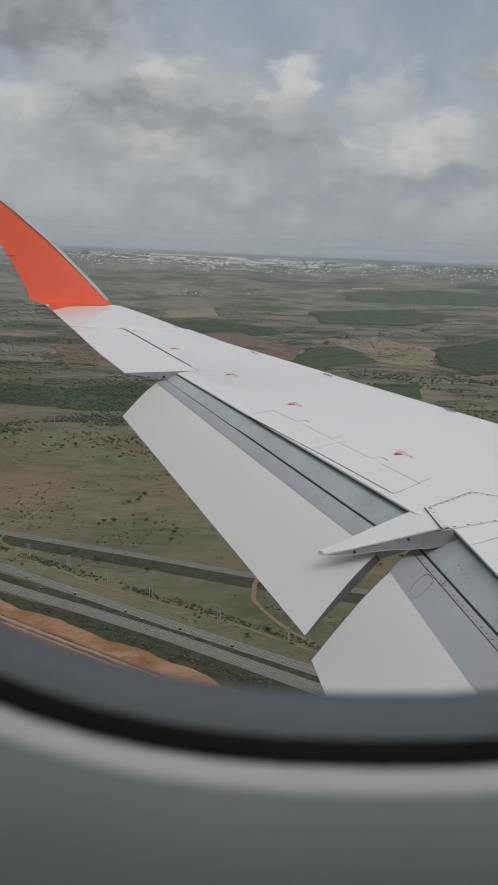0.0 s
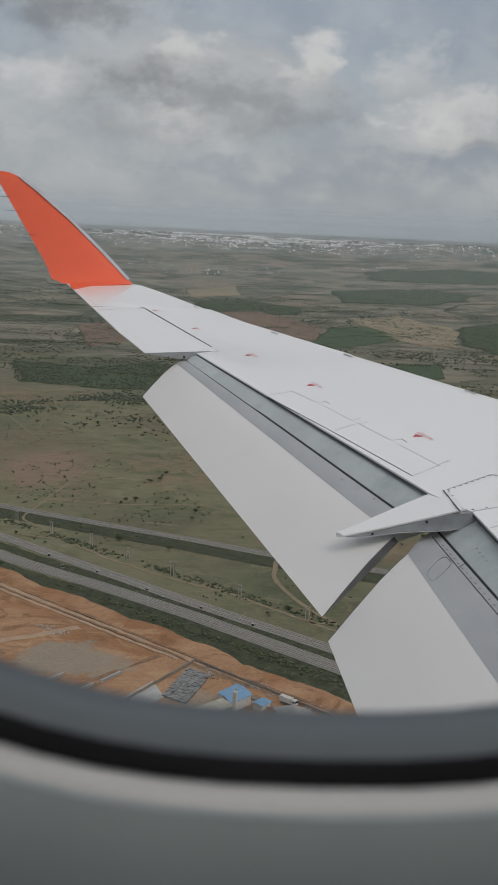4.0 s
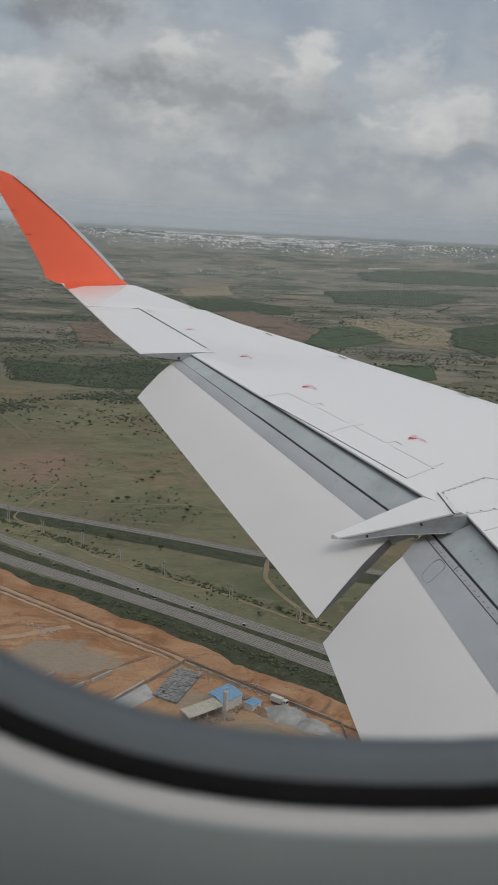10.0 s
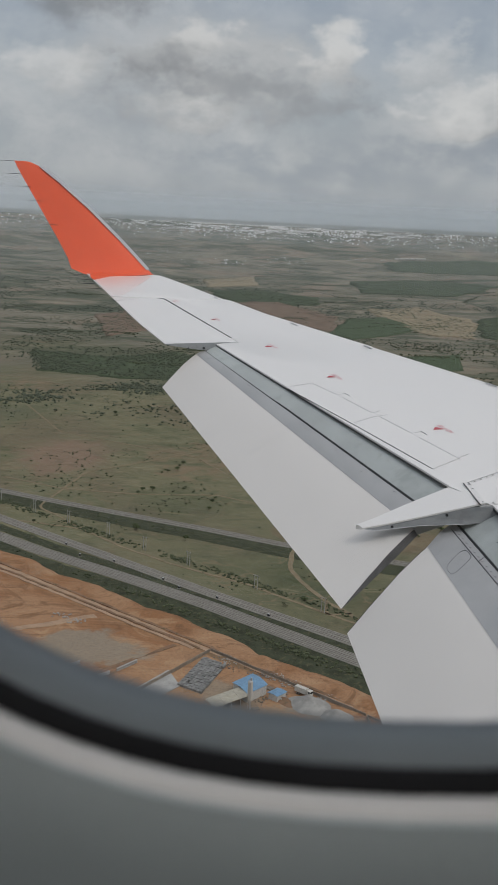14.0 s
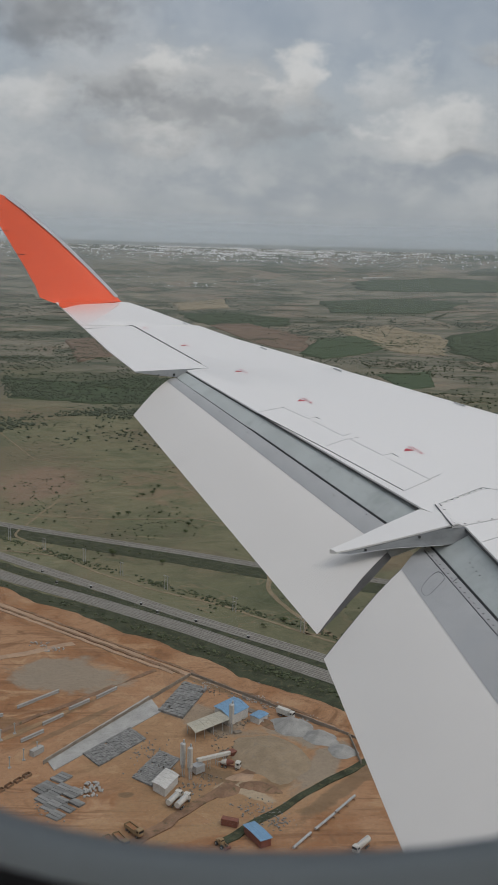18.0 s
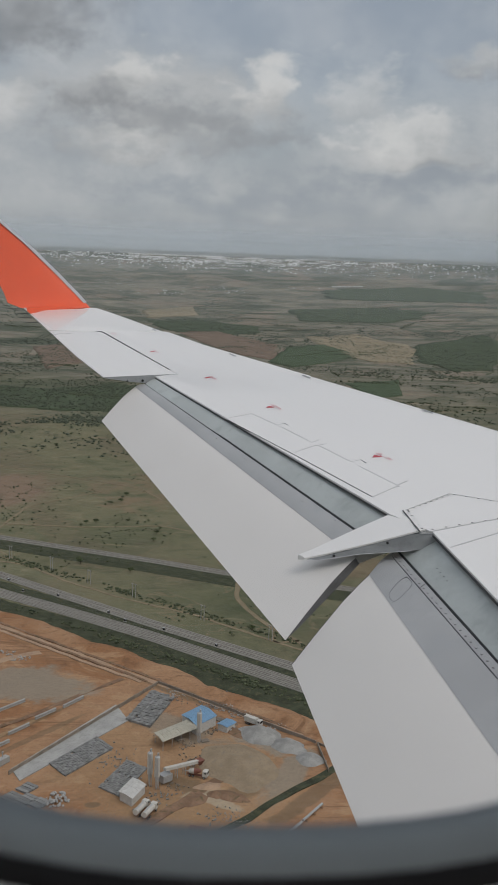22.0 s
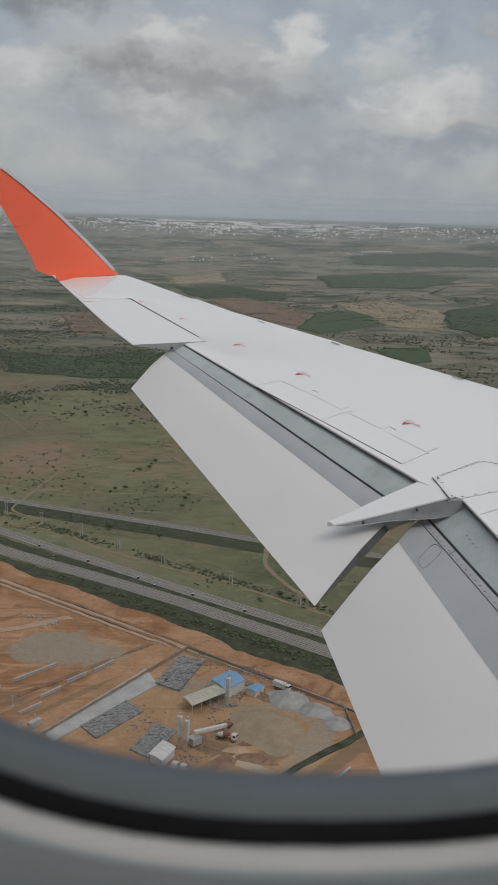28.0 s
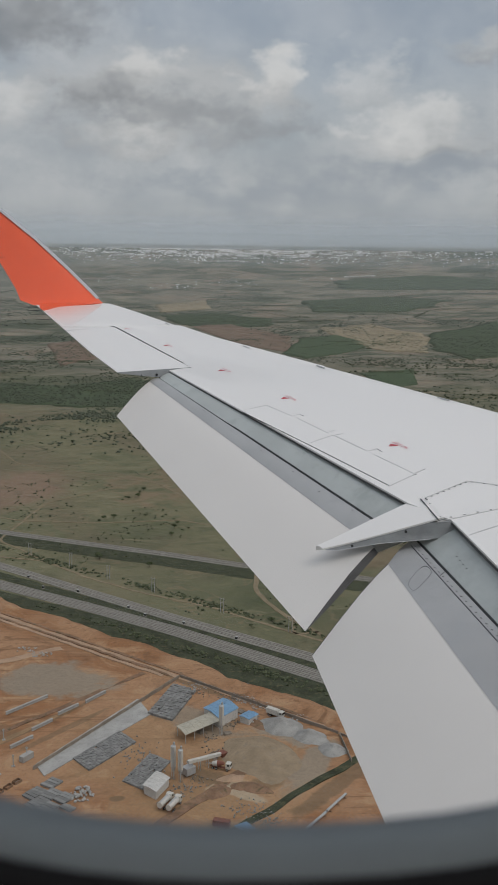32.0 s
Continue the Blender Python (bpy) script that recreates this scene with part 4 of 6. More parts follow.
bn.inputs["Strength"].default_value, bn.inputs["Distance"].default_value = 0.6, 0.35
link(t, maths(t, "ADD", maths(t, "MULTIPLY", mid, 1.5), maths(t, "ADD", rut, maths(t, "MULTIPLY", small, 0.4))), bn.inputs["Height"])
link(t, bn.outputs[0], b.inputs["Normal"])
SANDY = material("grey_brown_sand", (0.285, 0.222, 0.152), 0.95, spread=0.16, size=7, bump=0.12, bump_size=0.7, second=(0.245, 0.205, 0.155), spec=0.1)
TRACK = material("pale_earth_track", (0.38, 0.265, 0.18), 0.95, spread=0.15, size=9, bump=0.1, bump_size=1.0, spec=0.1)
BERM = material("dark_turned_earth", (0.23, 0.145, 0.095), 0.95, spread=0.25, size=5, bump=0.15, bump_size=0.8, second=(0.10, 0.09, 0.05), spec=0.1)
FIELD_BROWN = material("ploughed_brown_field", (0.190, 0.142, 0.108), 0.95, spread=0.25, size=30, bump=0.12, bump_size=1.2, second=(0.145, 0.120, 0.082), spec=0.1)
FIELD_GREEN = material("green_crop_field", (0.078, 0.104, 0.062), 0.95, spread=0.16, size=25, bump=0.2, bump_size=1.5, spec=0.1)
FIELD_STRAW = material("dry_straw_field", (0.275, 0.232, 0.160), 0.95, spread=0.2, size=20, bump=0.15, bump_size=2.0, second=(0.15, 0.155, 0.10), spec=0.1)
FIELD_ORANGE = material("bare_orange_field", (0.300, 0.195, 0.125), 0.95, spread=0.2, size=14, bump=0.12, bump_size=1.2, second=(0.22, 0.155, 0.10), spec=0.1)
FIELD_LIME = material("bright_grass_field", (0.125, 0.150, 0.062), 0.95, spread=0.22, size=12, bump=0.15, bump_size=1.5, second=(0.245, 0.225, 0.125), spec=0.1)
MUD = material("mud_wall", (0.24, 0.17, 0.11), 0.95, spread=0.15, size=0.8)
THATCH = material("grey_brown_thatch", (0.17, 0.145, 0.11), 0.95, spread=0.25, size=0.5, bump=0.02, bump_size=0.05)
UNDERWOOD = material("dark_undergrowth", (0.070, 0.090, 0.054), 0.95, spread=0.3, size=30, bump=0.4, bump_size=2.0, second=(0.102, 0.118, 0.072), spec=0.1)
ASPHALT = material("worn_grey_asphalt", (0.225, 0.22, 0.205), 0.85, spread=0.12, size=6, second=(0.18, 0.175, 0.165), spec=0.3)
GRAVEL = material("grey_crushed_stone", (0.300, 0.295, 0.278), 0.95, spread=0.2, size=4, bump=0.2, bump_size=0.5, spec=0.2)
VERGE = material("green_verge_scrub", (0.056, 0.063, 0.040), 0.95, spread=0.35, size=7, bump=0.4, bump_size=1.2, second=(0.128, 0.118, 0.066), spec=0.1)
PAINTW = material("white_road_paint", (0.36, 0.355, 0.335), 0.7, spread=0.1, size=2)
CONC = material("pale_concrete", (0.36, 0.355, 0.335), 0.85, spread=0.15, size=5, second=(0.33, 0.32, 0.30), spec=0.3)
BLOCK = material("grey_concrete_blocks", (0.215, 0.214, 0.205), 0.9, spread=0.15, size=1.2, rand=0.22, spec=0.2)
ROOFB = material("beige_roof_sheet", (0.43, 0.40, 0.32), 0.6, 0.1, 0.12, 2.0, second=(0.34, 0.30, 0.22))
ROOFBLUE = material("blue_roof_sheet", (0.17, 0.31, 0.46), 0.5, 0.1, 0.10, 2.0, second=(0.12, 0.25, 0.40))
WALLW = material("off_white_render", (0.52, 0.51, 0.48), 0.85, spread=0.12, size=1.5, second=(0.38, 0.35, 0.30))
STEEL = material("pale_grey_steel", (0.45, 0.46, 0.46), 0.5, 0.4, 0.12, 0.8, second=(0.30, 0.27, 0.24))
RUST = material("rust_red_paint", (0.20, 0.075, 0.05), 0.75, 0.1, 0.2, 1.0, second=(0.12, 0.06, 0.04))
TYRE = material("black_tyre", (0.022, 0.022, 0.022), 0.85, spread=0.15, size=0.3)
TRUCKW = material("white_truck_paint", (0.52, 0.505, 0.46), 0.5, spread=0.08, size=1.0, second=(0.46, 0.41, 0.34))
TRUCKY = material("dusty_yellow_paint", (0.27, 0.185, 0.095), 0.7, spread=0.12, size=0.8, second=(0.32, 0.22, 0.13))
GLASS = material("dark_vehicle_glass", (0.02, 0.022, 0.025), 0.12, spread=0.1, size=1.0)
BARK = material("grey_brown_bark", (0.11, 0.085, 0.06), 0.9, spread=0.2, size=0.5)
LEAF = material("olive_foliage", (0.060, 0.076, 0.034), 0.85, spread=0.35, size=1.3, rand=0.35, spec=0.2)
PATH_EARTH = material("trodden_path_earth", (0.235, 0.19, 0.125), 0.95, spread=0.2, size=7, spec=0.1)
BALLAST = material("pale_track_ballast", (0.262, 0.248, 0.220), 0.95, spread=0.16, size=5, bump=0.1, bump_size=0.4, second=(0.20, 0.185, 0.16), spec=0.15)
SLEEPER = material("concrete_sleepers", (0.288, 0.277, 0.250), 0.9, spread=0.16, size=3, second=(0.25, 0.235, 0.205), spec=0.15)
RAILS = material("rusty_rail_steel", (0.165, 0.145, 0.122), 0.6, 0.3, 0.15, 2.0)
SCRAP = material("dark_scrap", (0.22, 0.188, 0.152), 0.85, spread=0.3, size=3)
DUSTY = material("dusty_concrete", (0.25, 0.215, 0.175), 0.9, spread=0.2, size=4, second=(0.19, 0.16, 0.13), spec=0.2)


def road(name, pts, width, mat, up, label, category="road", lines=(), depth=0.25, tracks=()):
    """A strip along a bent line, cut fine; lines: (offset, width) of painted lines on it."""
    path = []
    for a, b in zip(pts, pts[1:]):
        n = max(2, int(math.dist(a, b) / 5))
        path += [Vector(a).lerp(Vector(b), i / n) for i in range(n)]
    path.append(Vector(pts[-1]))
    for _ in range(3):
        path = [path[0]] + [(path[i - 1] + path[i] * 2 + path[i + 1]) / 4 for i in range(1, len(path) - 1)] + [path[-1]]
    side = []
    for i in range(len(path)):
        d = path[min(i + 1, len(path) - 1)] - path[max(i - 1, 0)]
        side.append(Vector((-d[1], d[0])).normalized())

    def lay(nm, off, w, m_, h, par, ragged=0.0):
        v, f = [], []
        for i, (p, s) in enumerate(zip(path, side)):
            wob = ragged * (noise.noise((p[0] / 9, p[1] / 9, w)) + 0.5 * noise.noise((p[0] / 2.5, p[1] / 2.5, w)))
            for q in (p + s * (off + w / 2 + wob), p + s * (off - w / 2 + wob * 0.6)):
                z = gz(q[0], q[1]) + h
                v += [(q[0], q[1], z), (q[0], q[1], z - depth)]
        for i in range(len(path) - 1):
            o = 4 * i
            f += [(o, o + 2, o + 6, o + 4), (o, o + 4, o + 5, o + 1), (o + 2, o + 3, o + 7, o + 6)]
        return finish(nm, v, f, m_, par)
    base = tagged(lay(name, 0, width, mat, up, None, 1.4 if mat in (TRACK, BERM, VERGE, PATH_EARTH) else 0.0), label, category, kind="structure")
    for off, w in lines:
        lay("painted_line", off, w, PAINTW, up + 0.02, base)
    for off in tracks:
        lay("sleeper_row", off, 2.5, SLEEPER, up + 0.10, base)
        for g in (-0.74, 0.74):
            lay("rail", off + g, 0.20, RAILS, up + 0.28, base)
    return base


def inside(poly, x, y):
    """Whether a place lies in a plan outline."""
    odd = False
    for (x0, y0), (x1, y1) in zip(poly, poly[1:] + poly[:1]):
        if (y0 > y) != (y1 > y) and x < (x1 - x0) * (y - y0) / (y1 - y0) + x0:
            odd = not odd
    return odd


def plot(poly, mat, label, up=0.12, ragged=0.05, name="field", category="field"):
    """A plot of land with the plan outline poly; its edges are frayed by the part ragged of its size."""
    cx, cy = sum(p[0] for p in poly) / len(poly), sum(p[1] for p in poly) / len(poly)
    size = max(math.dist(p, (cx, cy)) for p in poly)
    rim = []
    for a, b in zip(poly, poly[1:] + poly[:1]):
        for i in range(10):
            p = Vector(a).lerp(Vector(b), i / 10)
            k = 1 + ragged * (noise.noise((p.x / size * 4, p.y / size * 4, size)) + 0.7 * noise.noise((p.x / size * 14, p.y / size * 14, size)))
            rim.append((cx + (p.x - cx) * k, cy + (p.y - cy) * k))
    n, rings_ = len(rim), 7
    v = [(cx, cy, gz(cx, cy) + up)]
    for j in range(1, rings_ + 1):
        for p in rim:
            q = (cx + (p[0] - cx) * j / rings_, cy + (p[1] - cy) * j / rings_)
            v.append((*q, gz(*q) + up + max(0, math.hypot(*q) - 900) * 0.0004))
    v += [(*p, gz(*p) - 0.4) for p in rim]
    f = [(0, 1 + i, 1 + (i + 1) % n) for i in range(n)]
    for j in range(rings_):
        o = 1 + j * n
        f += [(o + i, o + n + i, o + n + (i + 1) % n, o + (i + 1) % n) for i in range(n)]
    return tagged(finish(name, v, f, mat, smooth=True), label, category, kind="structure")


# plots of the plain
MAUVE = [(33, 2778), (148, 2834), (288, 2544), (239, 2154), (172, 2269), (110, 2498)]
CROP = [(314, 2513), (411, 2572), (471, 2353), (354, 2125), (259, 2014), (224, 2123)]
DRY = [(391, 2754), (549, 2821), (656, 2583), (558, 2185), (474, 2159), (431, 2344), (396, 2570)]
CROP_NEAR = [(325, 1751), (441, 1825), (394, 1596), (333, 1540)]
WOOD_RIGHT = [(664, 2585), (933, 2867), (933, 2625), (714, 2105), (606, 1996), (589, 2256)]
WOOD_STRIP = [(-60, 3027), (98, 3094), (283, 2973), (248, 2763), (25, 2778)]
WOOD_LEFT = [(-312, 1606), (-180, 1561), (-87, 1658), (8, 1600), (7, 1376), (-55, 1338), (-155, 1346), (-269, 1380)]
WOOD_FAR = [(610, 3888), (991, 3966), (1231, 3822), (1160, 3592), (783, 3631), (602, 3686)]
WOOD_BELT = [(419, 3396), (732, 3482), (925, 3361), (711, 3104), (424, 3131)]
plot(MAUVE, FIELD_BROWN, "bare mauve-brown field", ragged=0.10)
plot(CROP, FIELD_GREEN, "dark green crop field", ragged=0.06)
plot(DRY, FIELD_STRAW, "dry straw field with scattered trees", ragged=0.16)
plot(CROP_NEAR, FIELD_GREEN, "dark green crop field", ragged=0.08)
plot([(-84, 3296), (87, 3404), (101, 3203), (-61, 3111)], FIELD_STRAW, "dry orange-tan field", ragged=0.14)
plot([(-308, 2323), (-204, 2500), (-143, 2037), (-224, 1848)], FIELD_BROWN, "bare mauve-brown field", ragged=0.15)
for poly in (WOOD_RIGHT, WOOD_STRIP, WOOD_LEFT, WOOD_FAR, WOOD_BELT):
    plot(poly, UNDERWOOD, "dark undergrowth below a thin wood", 0.10, 0.14, "wood_floor", "wood floor")

# a far road, and two parallel railways past the building site
FAR_LINE = [(-520, 905), (-260, 780), (-132, 711), (-71, 681), (-6, 650), (43, 624), (124, 592), (212, 551), (301, 520), (437, 480), (562, 442), (742, 423), (1100, 405)]
road("railway_far", FAR_LINE, 9.5, BALLAST, 0.22, "pale ballasted double railway track across the plain", "railway", tracks=(-2.1, 2.1))
road("verge_far", [(-520, 889), (-260, 764), (-132, 695), (-71, 665), (-6, 634), (43, 608), (124, 576), (212, 535), (301, 504), (437, 464), (562, 426), (742, 407)], 20, VERGE, 0.10, "dark scrub strip beside the road", "verge")
road("railway_upper", [(-520, 990), (-240, 738), (-117, 628), (-38, 559), (-4, 529), (66, 471), (200, 356), (420, 170)], 9.5, BALLAST, 0.35, "pale ballasted double railway track on the plain", "railway", tracks=(-2.1, 2.1))
road("railway_lower", [(-520, 948), (-240, 700), (-109, 589), (-54, 549), (-4, 510), (64, 450), (196, 336), (410, 152)], 11.6, BALLAST, 0.35, "pale ballasted railway tracks past the building site", "railway", tracks=(-3.7, 0.0, 3.7))
road("verge_middle", [(-520, 969), (-240, 719), (-113, 608), (-46, 554), (-4, 519.5), (65, 460), (198, 346), (415, 161)], 9, VERGE, 0.12, "dark scrub strip between the railway tracks", "verge")
road("verge_lower", [(-240, 680), (-113, 566), (-58, 528), (-8, 490), (58, 430), (188, 318), (400, 134)], 26, VERGE, 0.10, "dark green scrub strip beside the railway", "verge")
for pts, w in (([(-160, 660), (-92, 640), (-60, 604), (-20, 570), (20, 545), (60, 505), (150, 430)], 3.2), ([(-300, 830), (-170, 770), (-120, 742), (-60, 735), (0, 742), (60, 700)], 3.0),
               ([(60, 640), (49, 606), (46, 573), (56, 540), (64, 520), (76, 505), (86, 478), (99, 464), (125, 440)], 4.6), ([(64, 520), (60, 500), (76, 505)], 3.0), ([(-90, 640), (-130, 690), (-110, 800), (-30, 880), (40, 1000)], 2.6), ([(30, 760), (-20, 870), (-160, 960), (-220, 1100)], 2.6),
               ([(200, 1300), (300, 1380), (480, 1440), (700, 1500)], 5), ([(-60, 1250), (-220, 1300), (-420, 1330)], 5)):
    road("earth_track", pts, w * 0.65, PATH_EARTH, 0.16, "pale trodden earth track in the grass", "track")

# ---- the building site: bare orange earth with banks, tracks and a concrete works ----
U, V = Vector((0.752, -0.659)), Vector((-0.659, -0.752))
SITE = Vector((5, 468))


def site(u, v):
    """Plan place from metres along the site's upper edge and in from it."""
    p = SITE + U * u + V * v
    return p.x, p.y


def bumps(x, y):
    return 0.5 * noise.noise((x / 17, y / 17, 0.4)) + 0.22 * noise.noise((x / 5, y / 5, 2.4))


nu, nv_ = 280, 100
sv, sf = [], []
for j in range(nv_ + 1):
    for i in range(nu + 1):
        u, v = -330 + 560 * i / nu, 330 * (j / nv_) ** 1.15
        edge = 5.0 * noise.noise((u / 30, 0.3, 1.7)) + 1.6 * noise.noise((u / 10, 0.9, 4.7))
        vv = v + edge * max(0, 1 - v / 60)
        x, y = site(u, vv)
        k = min(1, j / 5)
        sv.append((x, y, -0.15 + 0.45 * k + k * (0.25 + bumps(x, y) * (0.35 if -10 < u < 88 and 22 < v < 130 else 1.0)) + (2.2 + 1.6 * noise.noise((u / 14, v / 9, 7.7)) + 0.9 * noise.noise((u / 4, v / 4, 1.7))) * math.exp(-((v - 8) / 5) ** 2)))
for j in range(nv_):
    for i in range(nu):
        o = j * (nu + 1) + i
        sf.append((o, o + 1, o + nu + 2, o + nu + 1))
tagged(finish("ground_earth", sv, sf, EARTH, smooth=True), "bare orange earth of a building site", "ground", kind="structure")
EZ = 0.55


def site_road(u0, v0, u1, v1, w, mat, label, up=0.75):
    return road("earth_track", [site(u0, v0), site((u0 + u1) / 2, (v0 + v1) / 2), site(u1, v1)], w, mat, up, label, "track", depth=0.6)


# the first dark strip paints the bank's shadow over the ditch
site_road(-300, 16.5, 200, 15.5, 1.8, BERM, "dark ditch strip with the bank's shadow painted in", 0.9)
site_road(-300, 20, 200, 18.5, 3.0, TRACK, "pale haul track along the site's edge", 0.85)
site_road(-300, 23, 4, 20.5, 1.5, BERM, "dark ditch between the haul tracks", 0.9)
site_road(-300, 25.5, 2, 23, 2.2, TRACK, "second pale haul track along the site's edge", 0.85)
site_road(-62, 30, -118, 190, 5.0, TRACK, "pale haul track across the earth")
site_road(-8, 26, -14, 140, 2.6, BERM, "dark ditch beside the works")
site_road(-120, 70, -62, 78, 2.0, BERM, "dark drainage ditch in the earth")
site_road(88, 50, 86, 190, 4.5, BERM, "dark track beyond the works")


# ---- banks of haze over the far plain: thin veils that scatter the daylight ----
def haze_bank(r, top, thick):
    """A ring of haze at the distance r, thickest about the level of the eye and thinning to nothing below and above."""
    m = bpy.data.materials.new("pale_haze")
    m.use_nodes = True
    t = m.node_tree
    t.nodes.remove(t.nodes["Principled BSDF"])
    at = t.nodes.new("ShaderNodeTexCoord").outputs["Object"]
    sep = t.nodes.new("ShaderNodeSeparateXYZ")
    link(t, at, sep.inputs[0])
    foot = gz(0, r)
    level = max(200, foot + 8)
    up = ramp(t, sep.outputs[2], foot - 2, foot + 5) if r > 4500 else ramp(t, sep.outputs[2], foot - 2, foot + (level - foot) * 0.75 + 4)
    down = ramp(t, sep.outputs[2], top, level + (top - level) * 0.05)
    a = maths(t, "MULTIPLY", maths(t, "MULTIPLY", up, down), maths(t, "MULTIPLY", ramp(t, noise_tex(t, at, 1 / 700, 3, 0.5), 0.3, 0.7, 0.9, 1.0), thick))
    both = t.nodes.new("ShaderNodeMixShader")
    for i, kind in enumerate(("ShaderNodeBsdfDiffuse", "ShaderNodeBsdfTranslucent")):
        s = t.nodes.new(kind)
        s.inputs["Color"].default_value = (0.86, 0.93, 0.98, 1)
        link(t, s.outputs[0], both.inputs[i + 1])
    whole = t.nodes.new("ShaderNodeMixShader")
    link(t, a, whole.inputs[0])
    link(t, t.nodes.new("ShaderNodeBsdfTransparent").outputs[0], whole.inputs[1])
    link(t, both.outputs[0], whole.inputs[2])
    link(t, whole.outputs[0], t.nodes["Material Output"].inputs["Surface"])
    n = 160
    v = []
    for z in (foot - 15, top):
        v += [(r * math.sin(TAU * i / n), r * math.cos(TAU * i / n), z) for i in range(n)]
    ob = finish("backdrop_haze", v, [(i, (i + 1) % n, n + (i + 1) % n, n + i) for i in range(n)], m, smooth=True)
    return tagged(ob, "thin pale haze over the far plain", "haze", kind="structure")


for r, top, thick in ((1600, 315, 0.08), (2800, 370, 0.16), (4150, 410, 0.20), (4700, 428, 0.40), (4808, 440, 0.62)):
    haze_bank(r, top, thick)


# ---- the concrete works ----
def prism(poly, z0, z1):
    n = len(poly)
    v = [(x, y, z0) for x, y in poly] + [(x, y, z1) for x, y in poly]
    return v, [tuple(range(n))[::-1], tuple(range(n, 2 * n))] + [(i, (i + 1) % n, (i + 1) % n + n, i + n) for i in range(n)]


def low_wall(a, b, h=1.6, t=0.35, label="grey concrete boundary wall of the works"):
    a, b = Vector(a), Vector(b)
    d = (b - a).normalized()
    n = Vector((-d.y, d.x)) * t / 2
    w = thing("boundary_wall", (0, 0, 0), 0, label, "wall", "boundary walls of the works")
    k = max(1, int((b - a).length / 6))
    for i in range(k):
        p, q = a.lerp(b, i / k) + d * 0.05, a.lerp(b, (i + 1) / k) - d * 0.05
        finish("wall_panel", *prism([p + n, q + n, q - n, p - n], 0.2, EZ + h + 0.15 * (i % 2)), DUSTY, w)
    return w


low_wall((-0.3, 447.5), (67.5, 386))
low_wall((67.9, 385.6), (165, 297.5), 1.3, label="pale boundary wall along the site's upper edge")
low_wall((67.8, 385), (69, 362))
low_wall((-0.6, 447), (-58.2, 362.5))
road("verge_works", [(73, 366), (55, 349.5), (36, 331.5), (12, 309)], 3.6, VERGE, 1.0, "dark scrub along the wall of the works", "verge", depth=0.6)
v, f = prism([(-19.5, 424.5), (-57.8, 366.7), (-53.2, 357.5), (-13.2, 408.5)], 0.3, EZ + 0.35)
tagged(finish("concrete_apron", v, f, CONC), "pale worn concrete slab along the wall", "slab", kind="structure")


def block_field(a, e1, e2, n1, n2, h, label, name="block_stack", miss=0.02):
    """Rows of stacked concrete blocks laid out on the ground from the corner a along e1 and e2."""
    st = thing(name, (a[0], a[1], EZ), 0, label, "block stack", "stacks of blocks in the works")
    rng = random.Random(int(a[0] * 7))
    e1, e2 = Vector(e1), Vector(e2)
    l1, l2 = e1.length / n1, e2.length / n2
    ang = math.degrees(math.atan2(e1.y, e1.x))
    base = part("block", box_bm(l1 * 0.93, l2 * 0.90, 1, (0, 0, 0.5), 0.05), BLOCK, st)
    used = False
    for i in range(n1):
        for j in range(n2):
            if rng.random() < miss:
                continue
            p = e1 * ((i + 0.5) / n1) + e2 * ((j + 0.5) / n2)
            o = new("block", base.data) if used else base
            used = True
            o.parent = st
            o.matrix_local = pose(p.x, p.y, 0, 0, 0, ang + rng.uniform(-3, 3)) @ Matrix.Diagonal((1, 1, h * rng.uniform(0.75, 1.15), 1))
    return st


block_field((-43.5, 370.5), (17.5, 22.5), (7.5, -10), 22, 12, 0.7, "rows of stacked grey concrete blocks beside the slab")
block_field((-22.5, 352), (10, 21), (8.5, -7), 20, 13, 0.7, "rows of stacked grey concrete blocks beside the silos")
block_field((-14.5, 409), (11, 30), (11, -7.5), 16, 9, 1.1, "broad stack of dark grey concrete slabs", miss=0.04)
block_field((-60, 343), (11, 14), (12, -22), 11, 4, 0.7, "flat stacks of long concrete panels on the earth", "panel_stack", 0.2)


